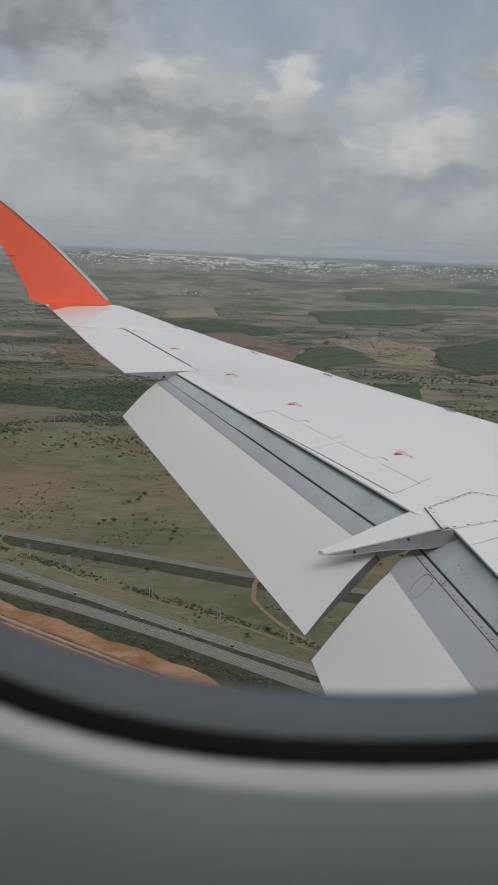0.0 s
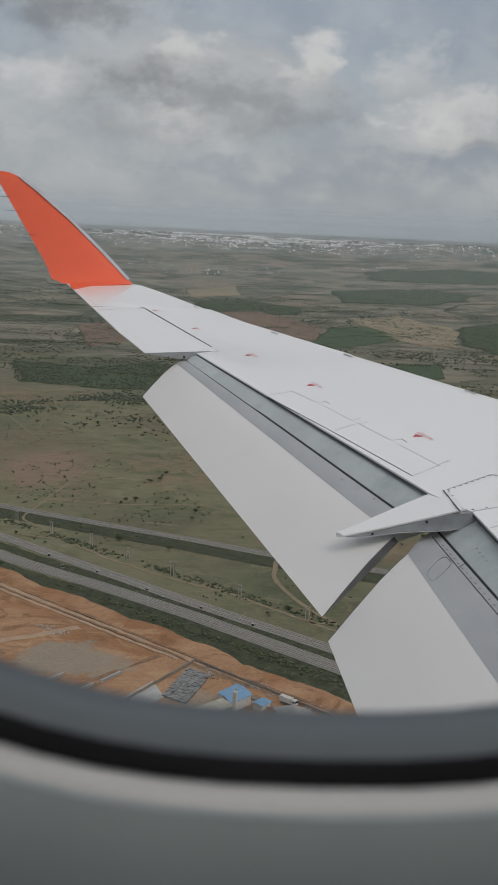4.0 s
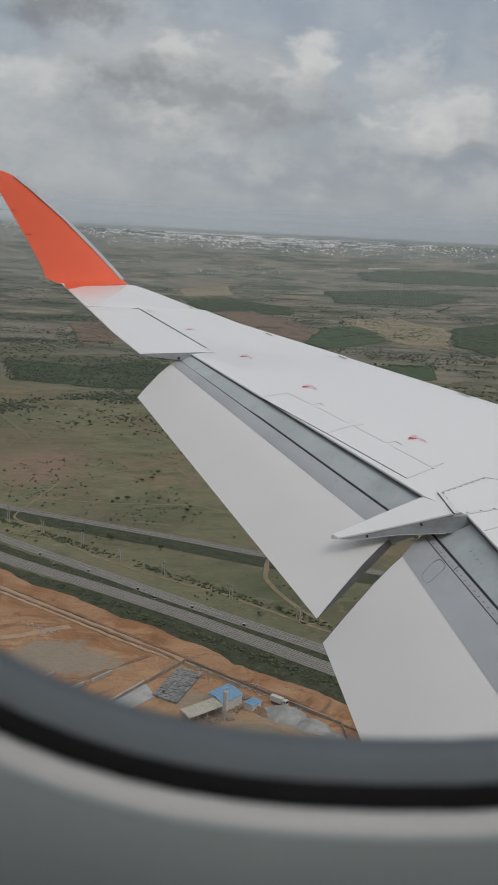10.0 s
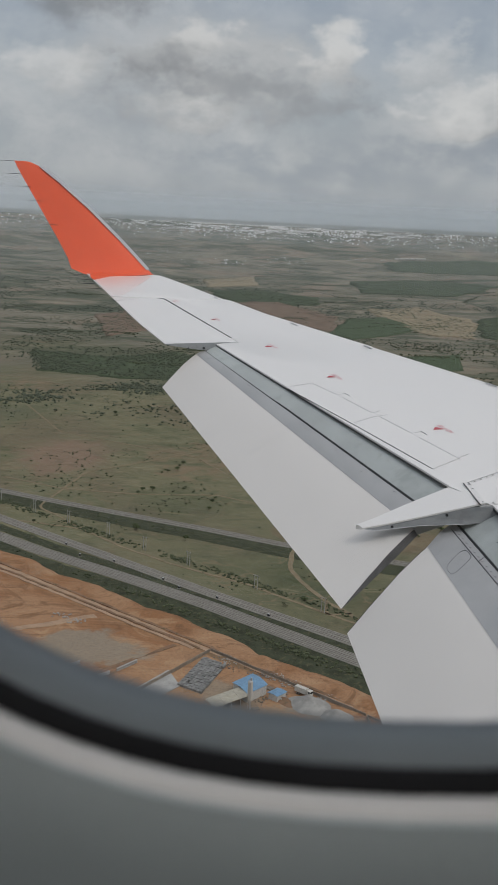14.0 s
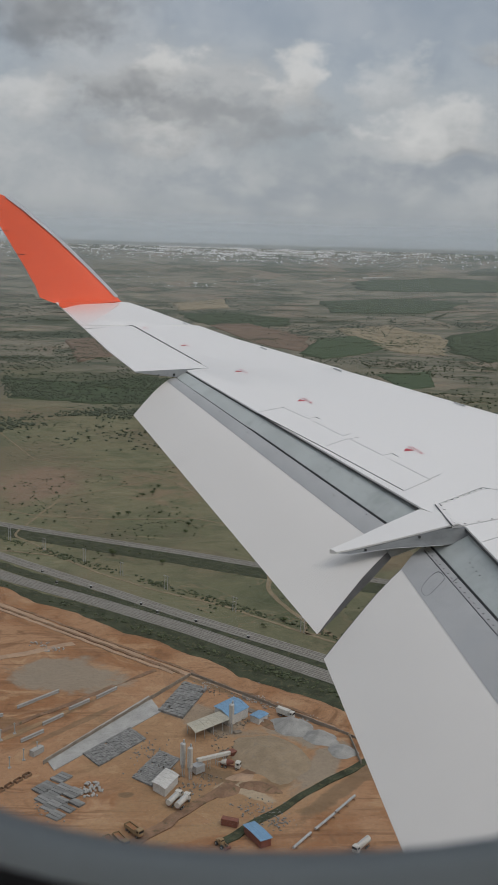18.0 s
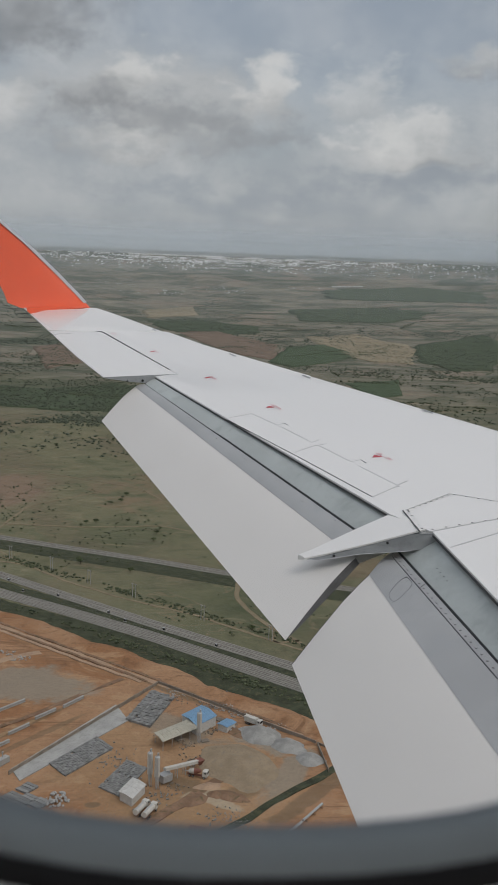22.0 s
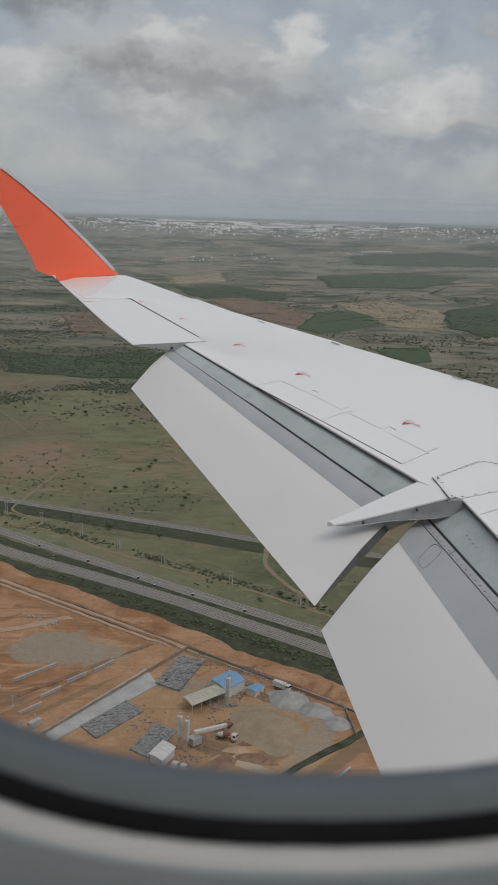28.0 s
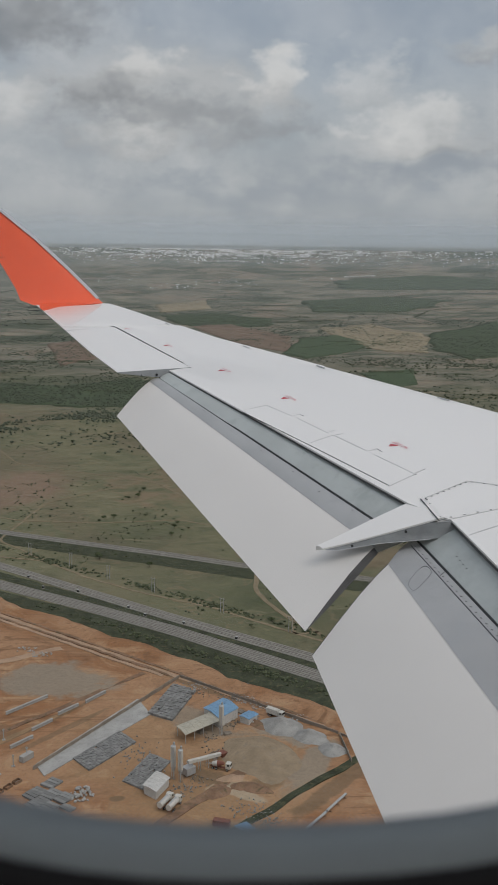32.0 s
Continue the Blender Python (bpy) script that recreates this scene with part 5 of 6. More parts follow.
def gable(name, a, e1, e2, wall_h, roof_h, roof_mat, wall_mat, label, category="shed", open_side=False):
    """A shed on the corner a, with a low gable roof along e1."""
    b = thing(name, (a[0], a[1], EZ), 0, label, category)
    e1, e2 = Vector((*e1, 0)), Vector((*e2, 0))
    o = e1.normalized() * 0.5
    s = e2.normalized() * 0.6
    up = Vector((0, 0, 1))
    if open_side:
        for i in range(5):
            for q in (Vector(), e2):
                p = e1 * (i / 4) + q
                part("post", box_bm(0.25, 0.25, wall_h, (p.x, p.y, wall_h / 2), 0.02), STEEL, b)
    else:
        for p, q in ((Vector(), e1), (e1, e1 + e2), (e1 + e2, e2), (e2, Vector())):
            d = (q - p).normalized()
            n = Vector((-d.y, d.x, 0)) * 0.12
            finish("wall", *prism([(x.x, x.y) for x in (p + n, q + n, q - n, p - n)], 0, wall_h), wall_mat, b)
        for k in (0.25, 0.5, 0.75):
            p = e1 * k
            d = e1.normalized() * 0.6
            n = Vector((e1.y, -e1.x, 0)).normalized() * 0.16
            finish("window", *prism([(x.x, x.y) for x in (p - d + n, p + d + n, p + d, p - d)], wall_h * 0.45, wall_h * 0.8), GLASS, b)
    n = 10
    for side in (0, 1):
        edge, ridge = (e2 * 0 - s, e2 / 2) if side == 0 else (e2 + s, e2 / 2)
        for i in range(n):
            k0, k1 = i / n, (i + 0.97) / n
            span = e1 + o * 2
            c = [edge - o + span * k0, edge - o + span * k1, ridge - o + span * k1, ridge - o + span * k0]
            lift = [wall_h, wall_h, wall_h + roof_h, wall_h + roof_h]
            finish("roof_sheet", *slab([p + up * (h + 0.03 * (i % 2)) for p, h in zip(c, lift)], 0.12), roof_mat, b)
    return b


gable("open_shed", (-1.2, 388.2), (15.2, 12.8), (3.4, -7.2), 4.4, 0.5, ROOFB, STEEL, "open-sided shed with a flat beige metal roof", open_side=True)
gable("site_office", (10.6, 404.2), (8.6, 9.2), (6.0, -9.6), 4.8, 0.9, ROOFBLUE, WALLW, "site building with a blue sheet-metal roof", "building")
gable("site_office", (26.2, 399.5), (4, 4.4), (3.5, -3), 3.0, 0.4, ROOFBLUE, WALLW, "small site cabin with a blue roof", "building")
gable("small_shed", (-13.8, 343.0), (4.6, 9.4), (4.6, -4.6), 3.6, 0.4, WALLW, WALLW, "small shed with an off-white sheet roof")
gable("container_office", (19.6, 314.4), (3.6, 1.8), (5.2, -9.2), 3.2, 0.3, ROOFBLUE, RUST, "rust-red site cabin with a bright blue roof", "building")
# storage containers
for x, y, t, mat, lab in ((14.6, 319.6, -20, RUST, "rust-red shipping container on bare earth"), (-62, 371, 55, CONC, "pale shipping container beside the wall")):
    c = thing("shipping_container", (x, y, EZ), t, lab, "container")
    part("body", box_bm(6.0, 2.4, 2.5, (0, 0, 1.3), 0.05), mat, c)
    for s in (-1, 1):
        part("door", box_bm(0.06, 1.1, 2.2, (3.03, 0.57 * s, 1.3), 0.01), mat, c)
    for k in range(9):
        part("rib", box_bm(0.08, 2.46, 2.3, (-2.6 + 0.65 * k, 0, 1.3), 0.01), mat, c)


def silo(x, y, r, h, leg, label):
    s = thing("cement_silo", (x, y, EZ), 0, label, "silo", "cement silos")
    part("tank", tube_bm(r, h, 24, None, Matrix.Translation((0, 0, leg + h / 2))), TRUCKW, s, smooth=False)
    part("cone", tube_bm(0.3, leg * 0.45, 24, r, Matrix.Translation((0, 0, leg * 0.775))), STEEL, s)
    part("roof", tube_bm(r, 0.5, 24, 0.3, Matrix.Translation((0, 0, leg + h + 0.25))), STEEL, s)
    part("filter", tube_bm(0.4, 1.2, 12, None, Matrix.Translation((r * 0.3, 0, leg + h + 1.0))), STEEL, s)
    for k in range(4):
        a = TAU * (k + 0.5) / 4
        part("leg", box_bm(0.22, 0.22, leg + 0.6, (r * 0.8 * math.cos(a), r * 0.8 * math.sin(a), (leg + 0.6) / 2), 0.02), STEEL, s)
    part("ladder", box_bm(0.5, 0.08, h + leg, (0, -r - 0.1, (h + leg) / 2)), STEEL, s)
    for k in (0.3, 0.65):
        part("band", tube_bm(r + 0.04, 0.18, 24, None, Matrix.Translation((0, 0, leg + h * k))), STEEL, s)


silo(17.4, 389.0, 1.1, 8.5, 4.5, "tall white cement silo on four steel legs")
silo(-2.8, 353.8, 1.05, 8.5, 5.0, "tall white cement silo on four steel legs")
silo(0.0, 351.4, 1.05, 8.0, 5.0, "tall white cement silo on four steel legs")
con = thing("conveyor", (2.8, 355.5, EZ), 38, "inclined white covered conveyor on steel trestles", "conveyor")
bm = bmesh.new()
add_box(bm, 17, 1.5, 1.2, (8.5, 0, 4.4), tilt=8)
part("gallery", bm, TRUCKW, con)
for k, h in ((2, 4.8), (6, 4.2), (10, 3.7), (14, 3.1)):
    for s in (-1, 1):
        part("trestle", box_bm(0.2, 0.2, h, (k, 0.7 * s, h / 2), 0.02), STEEL, con)
    part("brace", box_bm(0.15, 1.4, 0.15, (k, 0, h * 0.5), 0.02), STEEL, con)
part("hopper", tube_bm(0.8, 2.2, 4, 2.2, Matrix.Translation((18.0, 0, 2.6)) @ Matrix.Rotation(radians(45), 4, "Z")), RUST, con)
part("mixer_frame", box_bm(4.5, 3.6, 3.0, (0.5, 0, 2.2), 0.1), STEEL, con)


def wheels(t, places, r=0.5, w=0.35):
    for x, y in places:
        o = part("wheel", tube_bm(r, w, 16, None, Matrix.Translation((x, y, r)) @ Matrix.Rotation(radians(90), 4, "X")), TYRE, t)
        part("rim", tube_bm(r * 0.5, w + 0.04, 12, None, Matrix.Translation((x, y, r)) @ Matrix.Rotation(radians(90), 4, "X")), STEEL, o)


def cab(t, x, mat, w=2.4, h=2.4, l=2.0):
    c = part("cab", box_bm(l, w, h, (x, 0, 0.9 + h / 2), 0.18), mat, t)
    part("windscreen", box_bm(0.06, w * 0.85, h * 0.36, (x + l / 2, 0, 0.9 + h * 0.68), 0.01), GLASS, c)
    for s in (-1, 1):
        part("side_window", box_bm(l * 0.45, 0.05, h * 0.3, (x + l * 0.1, s * w / 2, 0.9 + h * 0.7), 0.01), GLASS, c)


def truck(kind, x, y, turn, mat, label):
    t = thing(kind, (x, y, EZ + 0.15), turn, label, "truck", "vehicles on the site")
    part("chassis", box_bm(8.6, 0.9, 0.35, (0, 0, 0.85), 0.04), RUST, t)
    wheels(t, [(px, s * 1.05) for px in (3.0, -1.6, -3.0) for s in (-1, 1)])
    cab(t, 3.3, mat)
    if kind == "mixer_truck":
        m4 = Matrix.Translation((-1.2, 0, 2.2)) @ Matrix.Rotation(radians(80), 4, "Y")
        d = part("drum", tube_bm(0.8, 2.4, 20, 1.25, m4 @ Matrix.Translation((0, 0, -1.2))), mat, t)
        part("drum_rear", tube_bm(1.25, 2.6, 20, 0.55, m4 @ Matrix.Translation((0, 0, 1.3))), RUST, d)
        part("chute", box_bm(1.2, 0.6, 0.2, (-4.4, 0, 1.7), 0.05), STEEL, t)
    elif kind == "dump_truck":
        v, f = prism([(1.9, 1.25), (-4.2, 1.25), (-4.2, -1.25), (1.9, -1.25)], 1.1, 1.3)
        b = finish("bed_floor", v, f, mat, t)
        for s in (-1, 1):
            part("bed_side", box_bm(6.1, 0.12, 1.3, (-1.15, 1.2 * s, 1.85), 0.03), mat, t)
        part("bed_front", box_bm(0.12, 2.4, 1.5, (1.9, 0, 1.95), 0.03), mat, t)
        part("tailgate", box_bm(0.12, 2.4, 1.2, (-4.2, 0, 1.8), 0.03), mat, t)
        part("load", box_bm(5.6, 2.1, 0.7, (-1.2, 0, 1.7), 0.3), EARTH, t, "load of orange earth")
    elif kind == "tanker_truck":
        part("tank", tube_bm(1.15, 6.6, 20, None, Matrix.Translation((-1.1, 0, 2.2)) @ Matrix.Rotation(radians(90), 4, "Y")), TRUCKW, t)
        part("walkway", box_bm(6.0, 0.5, 0.1, (-1.1, 0, 3.36), 0.02), STEEL, t)
        for k in (-3.2, -1.1, 1.0):
            part("strap", tube_bm(1.18, 0.16, 20, None, Matrix.Translation((k, 0, 2.2)) @ Matrix.Rotation(radians(90), 4, "Y")), STEEL, t)
    else:
        part("box_body", box_bm(6.2, 2.45, 2.4, (-1.2, 0, 2.3), 0.12), mat, t)
        part("roof_panel", box_bm(5.8, 2.0, 0.08, (-1.2, 0, 3.53), 0.02), TRUCKW, t)
    return t


truck("mixer_truck", 16.0, 359.5, -22, TRUCKW, "white concrete mixer truck with a red-brown drum")
truck("tanker_truck", -5.6, 334.2, 62, TRUCKW, "dusty white tanker truck parked on the earth")
truck("tanker_truck", -2.4, 332.4, 62, TRUCKW, "dusty white tanker truck parked on the earth")
truck("dump_truck", -26.4, 306.4, -58, TRUCKY, "dusty yellow-brown dump truck on bare earth")
truck("dump_truck", -23.2, 308.2, -58, TRUCKY, "dusty yellow-brown dump truck on bare earth")
truck("dump_truck", -19.2, 314.4, -50, TRUCKY, "dusty yellow-brown dump truck on bare earth")
truck("tanker_truck", 59.5, 304.0, 228, TRUCKW, "white tanker truck on the orange earth")
truck("box_truck", 42, 404, -40, TRUCKW, "white box truck beside the stone heap")
for x, y, turn in ((11.4, 306.5, -55), (-81, 355, 20)):
    t = thing("wheel_loader", (x, y, EZ + 0.15), turn, "dusty yellow wheel loader with a raised bucket", "loader", "vehicles on the site")
    part("body", box_bm(3.2, 1.8, 1.3, (-0.8, 0, 1.4), 0.2), TRUCKY, t)
    cab(t, -0.3, TRUCKY, 1.6, 1.8, 1.4)
    wheels(t, [(px, s * 1.1) for px in (1.5, -1.6) for s in (-1, 1)], 0.75, 0.6)
    for s in (-1, 1):
        part("arm", box_bm(2.6, 0.25, 0.3, (2.0, 0.6 * s, 1.5), 0.05), TRUCKY, t)
    part("bucket", box_bm(0.9, 2.6, 0.9, (3.4, 0, 1.0), 0.2), RUST, t)

# heaps
def heap(x, y, rx, ry, h, turn, mat, label, name="gravel_mound", seed=1.0):
    n, k = 32, 9
    v, f = [(0, 0, h)], []
    for j in range(1, k + 1):
        for i in range(n):
            a, r = TAU * i / n, j / k
            w = 1 + 0.25 * noise.noise((math.cos(a) * 1.5 + seed, math.sin(a) * 1.5, seed))
            v.append((math.cos(a) * rx * r * w, math.sin(a) * ry * r * w, h * (1 - r) ** 1.1 * (1 + 0.3 * noise.noise((math.cos(a) * 3 * r, math.sin(a) * 3 * r, seed))) - (0.4 if j == k else 0)))
    f = [(0, 1 + i, 1 + (i + 1) % n) for i in range(n)] + [(1 + (j - 1) * n + i, 1 + j * n + i, 1 + j * n + (i + 1) % n, 1 + (j - 1) * n + (i + 1) % n) for j in range(1, k) for i in range(n)]
    o = finish(name, v, f, mat, smooth=True)
    o.matrix_world = pose(x, y, EZ + 0.1, 0, 0, turn)
    return tagged(o, label, "heap", "heaps on the site")


heap(44, 394, 11, 8, 5.0, -40, GRAVEL, "grey heap of crushed stone", seed=1.0)
heap(55, 384, 9, 7, 4.0, -40, GRAVEL, "grey heap of crushed stone", seed=2.0)
heap(63, 373, 7, 6, 2.6, -40, GRAVEL, "grey heap of crushed stone", seed=3.0)
heap(33, 398, 10, 3, 1.6, -55, BERM, "dark bank of rubble and soil", "rubble_bank", 4.0)
heap(28, 345, 8, 3.5, 1.5, -30, BERM, "dark heap of turned earth", "earth_mound", 5.0)
heap(20, 352, 6, 3, 1.3, 10, TRACK, "pale heap of sand", "sand_mound", 6.0)
heap(14, 342, 7, 4, 1.0, 30, BERM, "dark heap of turned earth", "earth_mound", 7.0)
heap(33, 369, 15, 21, 3.0, 22, SANDY, "broad brown ramp of sand beside the stone heaps", "sand_mound", 9.0)
heap(22.5, 346, 4, 3, 1.6, 0, BERM, "reddish heap of soil", "earth_mound", 8.0)
rng = random.Random(5)
stone_bm = bmesh.new()
bmesh.ops.create_icosphere(stone_bm, subdivisions=1, radius=0.9)
for w in stone_bm.verts:
    w.co *= 0.8 + 0.35 * noise.noise(w.co * 2.2 + Vector((3, 1, 2)))
rubble = thing("rubble_pile", (-37.4, 343.5, EZ), 0, "pile of pale broken concrete lumps", "rubble")
stone = part("lump", stone_bm, CONC, rubble)
for i in range(60):
    o = new("lump", stone.data) if i else stone
    o.parent = rubble
    a, r = rng.uniform(0, TAU), 4.6 * math.sqrt(rng.random())
    s = rng.uniform(0.5, 1.1)
    o.matrix_local = pose(math.cos(a) * r, math.sin(a) * r * 1.2, max(0.2, 1.6 - r * 0.3), rng.uniform(0, 360), 0, rng.uniform(0, 360)) @ Matrix.Diagonal((s, s, s * 0.8, 1))
for cx, cy, n in ((-79, 486, 26), (-70.5, 479, 40), (30, 421, 34), (37, 415, 26), (10, 437, 30), (52, 402, 20)):
    o_ = thing("stone_row", (cx, cy, EZ), 0, "scattered pale stones and broken blocks on earth", "rubble", "stones on the site")
    for i in range(n):
        o = new("stone", stone.data)
        o.parent = o_
        s = rng.uniform(0.35, 0.85)
        o.matrix_local = pose(rng.uniform(-5, 5), rng.uniform(-3.5, 3.5), 0.2, rng.uniform(0, 360), 0, rng.uniform(0, 360)) @ Matrix.Diagonal((s, s, s * 0.7, 1))

def litter(seed, n, boxes, label, mat):
    """Small scraps of timber, steel and blocks lying about, as one mesh."""
    r_ = random.Random(seed)
    v, f = [], []
    for _ in range(n):
        x0, y0, sx, sy = r_.choice(boxes)
        x_, y_ = x0 + r_.gauss(0, sx * 0.7), y0 + r_.gauss(0, sy * 0.7)
        a, l, w, h = r_.uniform(0, TAU), r_.uniform(0.2, 1.0), r_.uniform(0.12, 0.4), r_.uniform(0.05, 0.3)
        o = len(v)
        for zz in (EZ - 0.1, EZ + 0.2 + h):
            for px, py in ((-1, -1), (1, -1), (1, 1), (-1, 1)):
                v.append((x_ + px * l / 2 * math.cos(a) - py * w / 2 * math.sin(a), y_ + px * l / 2 * math.sin(a) + py * w / 2 * math.cos(a), zz + r_.uniform(0, 0.12)))
        f += [tuple(o + i for i in q) for q in ((0, 1, 5, 4), (1, 2, 6, 5), (2, 3, 7, 6), (3, 0, 4, 7), (4, 5, 6, 7))]
    tagged(finish("litter", v, f, mat), label, "litter", kind="stuff")


litter(1, 240, [(4, 395, 4, 3), (8, 430, 6, 3), (22, 398, 3, 3), (14, 372, 3, 4), (6, 352, 5, 3), (30, 402, 5, 3), (13, 385, 3, 3)], "dark scraps and steel lying about the works", SCRAP)
litter(2, 420, [(10, 440, 10, 3), (26, 424, 6, 4), (-18, 372, 6, 8), (26, 330, 6, 5), (32, 322, 4, 4), (-50, 330, 6, 8), (0, 345, 8, 6)], "pale scraps and broken blocks about the works", BLOCK)
# timber stacks and drums by the shed, and open material bins outside the wall
for x, y, turn, n in ((27, 409, -40, 5), (31, 404, -40, 4), (9, 391, 35, 6), (20, 389, 20, 4)):
    st = thing("timber_stack", (x, y, EZ + 0.1), turn, "low stack of weathered timber on the earth", "timber stack", "timber stacks of the works")
    for k in range(n):
        part("board", box_bm(3.6, 0.5, 0.28, (0.12 * (k % 2), -0.6 * (n - 1) / 2 + 0.6 * k, 0.16), 0.02), SCRAP, st)
        part("board", box_bm(3.2, 0.5, 0.28, (0.1 * (k % 3), -0.6 * (n - 1) / 2 + 0.6 * k, 0.46), 0.02), DUSTY, st)
drum_ = None
for x, y in ((29.0, 399.5), (30.2, 400.4), (31.1, 399.2), (30.0, 398.2), (32.2, 400.6), (28.2, 398.3), (33.0, 399.0), (31.6, 397.6)):
    if drum_ is None:
        drum_ = thing("drum", (x, y, EZ + 0.1), 0, "pale steel drum standing beside the shed", "drum", "drums of the works")
        part("body", tube_bm(0.45, 1.1, 14, None, Matrix.Translation((0, 0, 0.55))), TRUCKW, drum_)
        part("lid", tube_bm(0.47, 0.06, 14, None, Matrix.Translation((0, 0, 1.12))), STEEL, drum_)
    else:
        copy_thing(drum_, pose(x, y, EZ + 0.1))
bin_ = None
for k in range(7):
    p = Vector((-63, 353)) + Vector((-0.58, -0.815)) * 4.6 * k
    if bin_ is None:
        bin_ = thing("material_bin", (p.x, p.y, EZ), 54, "dark open steel bin on the earth beside the track", "bin", "bins outside the works")
        part("floor", box_bm(3.4, 1.9, 0.2, (0, 0, 0.15), 0.03), SCRAP, bin_)
        for s_ in (-1, 1):
            part("side", box_bm(3.4, 0.12, 1.1, (0, 0.92 * s_, 0.7), 0.02), BERM, bin_)
            part("end", box_bm(0.12, 1.7, 1.1, (1.62 * s_, 0, 0.7), 0.02), BERM, bin_)
    else:
        copy_thing(bin_, pose(p.x, p.y, EZ, 0, 0, 54 + 3 * (k % 3)))
# long pale beams on the earth, pipes, and bare columns standing in rows
for x0, y0, x1, y1 in ((-77, 411, -61, 428), (-63.4, 395, -55.8, 404), (-54, 409.5, -46, 418.5), (-43, 421, -34.7, 431.5), (-90, 395, -82, 404), (-70, 380, -62, 389)):
    l = math.hypot(x1 - x0, y1 - y0)
    b = thing("concrete_beam", ((x0 + x1) / 2, (y0 + y1) / 2, EZ + 0.2), math.degrees(math.atan2(y1 - y0, x1 - x0)), "long pale precast concrete beam on bare earth", "beam", "precast beams")
    part("web", box_bm(l, 0.35, 1.2, (0, 0, 0.6), 0.04), CONC, b)
    part("top_flange", box_bm(l, 1.0, 0.2, (0, 0, 1.3), 0.03), CONC, b)
    part("bottom_flange", box_bm(l, 0.8, 0.2, (0, 0, 0.1), 0.03), CONC, b)
for x0, y0, x1, y1 in ((44.9, 315.2, 53, 325), (53.6, 326, 62.4, 337.1), (36, 304, 43, 313)):
    l = math.hypot(x1 - x0, y1 - y0)
    b = thing("steel_pipe", ((x0 + x1) / 2, (y0 + y1) / 2, EZ + 0.2), math.degrees(math.atan2(y1 - y0, x1 - x0)), "long pale steel pipe lying on sleepers", "pipe", "pipes on the site")
    part("pipe", tube_bm(0.5, l, 18, None, Matrix.Translation((0, 0, 0.85)) @ Matrix.Rotation(radians(90), 4, "Y")), STEEL, b)
    for k in (-0.4, 0, 0.4):
        part("sleeper", box_bm(0.4, 2.2, 0.35, (l * k, 0, 0.18), 0.03), BERM, b)
col_ = None
spots = [(-97 + 4.6 * i, 358 + 6 * i) for i in range(6)] + [(-84 + 4.4 * i, 341 + 6.2 * i) for i in range(6)] + [(79, 305), (84, 303), (88, 310), (93, 317), (99, 307), (104, 310)]
for x, y in spots:
    if col_ is None:
        col_ = thing("concrete_column", (x, y, EZ), 20, "bare standing concrete column on the site", "column", "rows of concrete columns")
        part("shaft", box_bm(0.4, 0.4, 5.0, (0, 0, 2.5), 0.04), CONC, col_)
        part("corbel", box_bm(0.9, 0.4, 0.5, (0, 0, 4.6), 0.08), CONC, col_)
        part("footing", box_bm(1.3, 1.3, 0.4, (0, 0, 0.2), 0.05), CONC, col_)
    else:
        copy_thing(col_, pose(x, y, EZ, 0, 0, 20))
gable("site_store", (-46, 290), (5, 9), (9, -5), 3.4, 0.6, ROOFBLUE, WALLW, "site store with a dull blue sheet roof", "building")
# twin poles of the power line along the railway
pole_ = None
for x, y in ((-160, 702), (-130, 676), (-102, 651.6), (-72, 627.8), (-45.4, 600), (-16.4, 574), (24, 536.4), (60, 505), (110, 462)):
    if pole_ is None:
        pole_ = thing("power_pole", (x, y, 0), -40, "pale twin-legged concrete power pole beside the railway", "power pole", "power line")
        for s in (-1, 1):
            part("leg", tube_bm(0.24, 9, 10, 0.17, Matrix.Translation((s * 1.1, 0, 4.5))), CONC, pole_)
        part("crossarm", box_bm(4.2, 0.25, 0.3, (0, 0, 8.6), 0.03), CONC, pole_)
        part("brace", box_bm(2.6, 0.2, 0.2, (0, 0, 6.2), 0.02), CONC, pole_)
        for s in (-1.9, 0, 1.9):
            part("insulator", tube_bm(0.14, 0.7, 10, 0.08, Matrix.Translation((s, 0, 8.2))), GLASS, pole_)
    else:
        copy_thing(pole_, pose(x, y, 0, 0, 0, -40))

# footbridge over both railways
fb = thing("footbridge", (186, 358, 0), 49, "grey concrete footbridge over the railway", "bridge")
part("deck", box_bm(62, 3.0, 0.6, (0, 0, 7.0), 0.05), CONC, fb)
for s in (-1, 1):
    part("railing", box_bm(62, 0.12, 1.1, (0, 1.4 * s, 7.85), 0.02), DUSTY, fb)
    bm = bmesh.new()
    add_box(bm, 27, 3.0, 0.5, (s * 43.5, 0, 3.6), tilt=s * 15)
    part("ramp", bm, CONC, fb)
for k in (-28, -9, 10, 28):
    part("pier", box_bm(0.9, 2.0, 6.8, (k, 0, 3.4), 0.08), CONC, fb)

# dark cabinets beside the tracks
cab_ = None
for x, y in ((-96, 604), (-62, 575), (-30, 546), (2, 519.5), (30, 496), (-84, 583), (-20, 533)):
    if cab_ is None:
        cab_ = thing("trackside_cabinet", (x, y, 0.1), -41, "small dark equipment cabinet beside the railway", "cabinet", "cabinets beside the railway")
        part("plinth", box_bm(1.6, 1.1, 0.3, (0, 0, 0.15), 0.04), CONC, cab_)
        part("case", box_bm(1.3, 0.8, 1.2, (0, 0, 0.9), 0.05), TYRE, cab_)
        part("lid", box_bm(1.45, 0.95, 0.1, (0, 0, 1.55), 0.03), STEEL, cab_)
    else:
        copy_thing(cab_, pose(x, y, 0.1, 0, 0, -41))


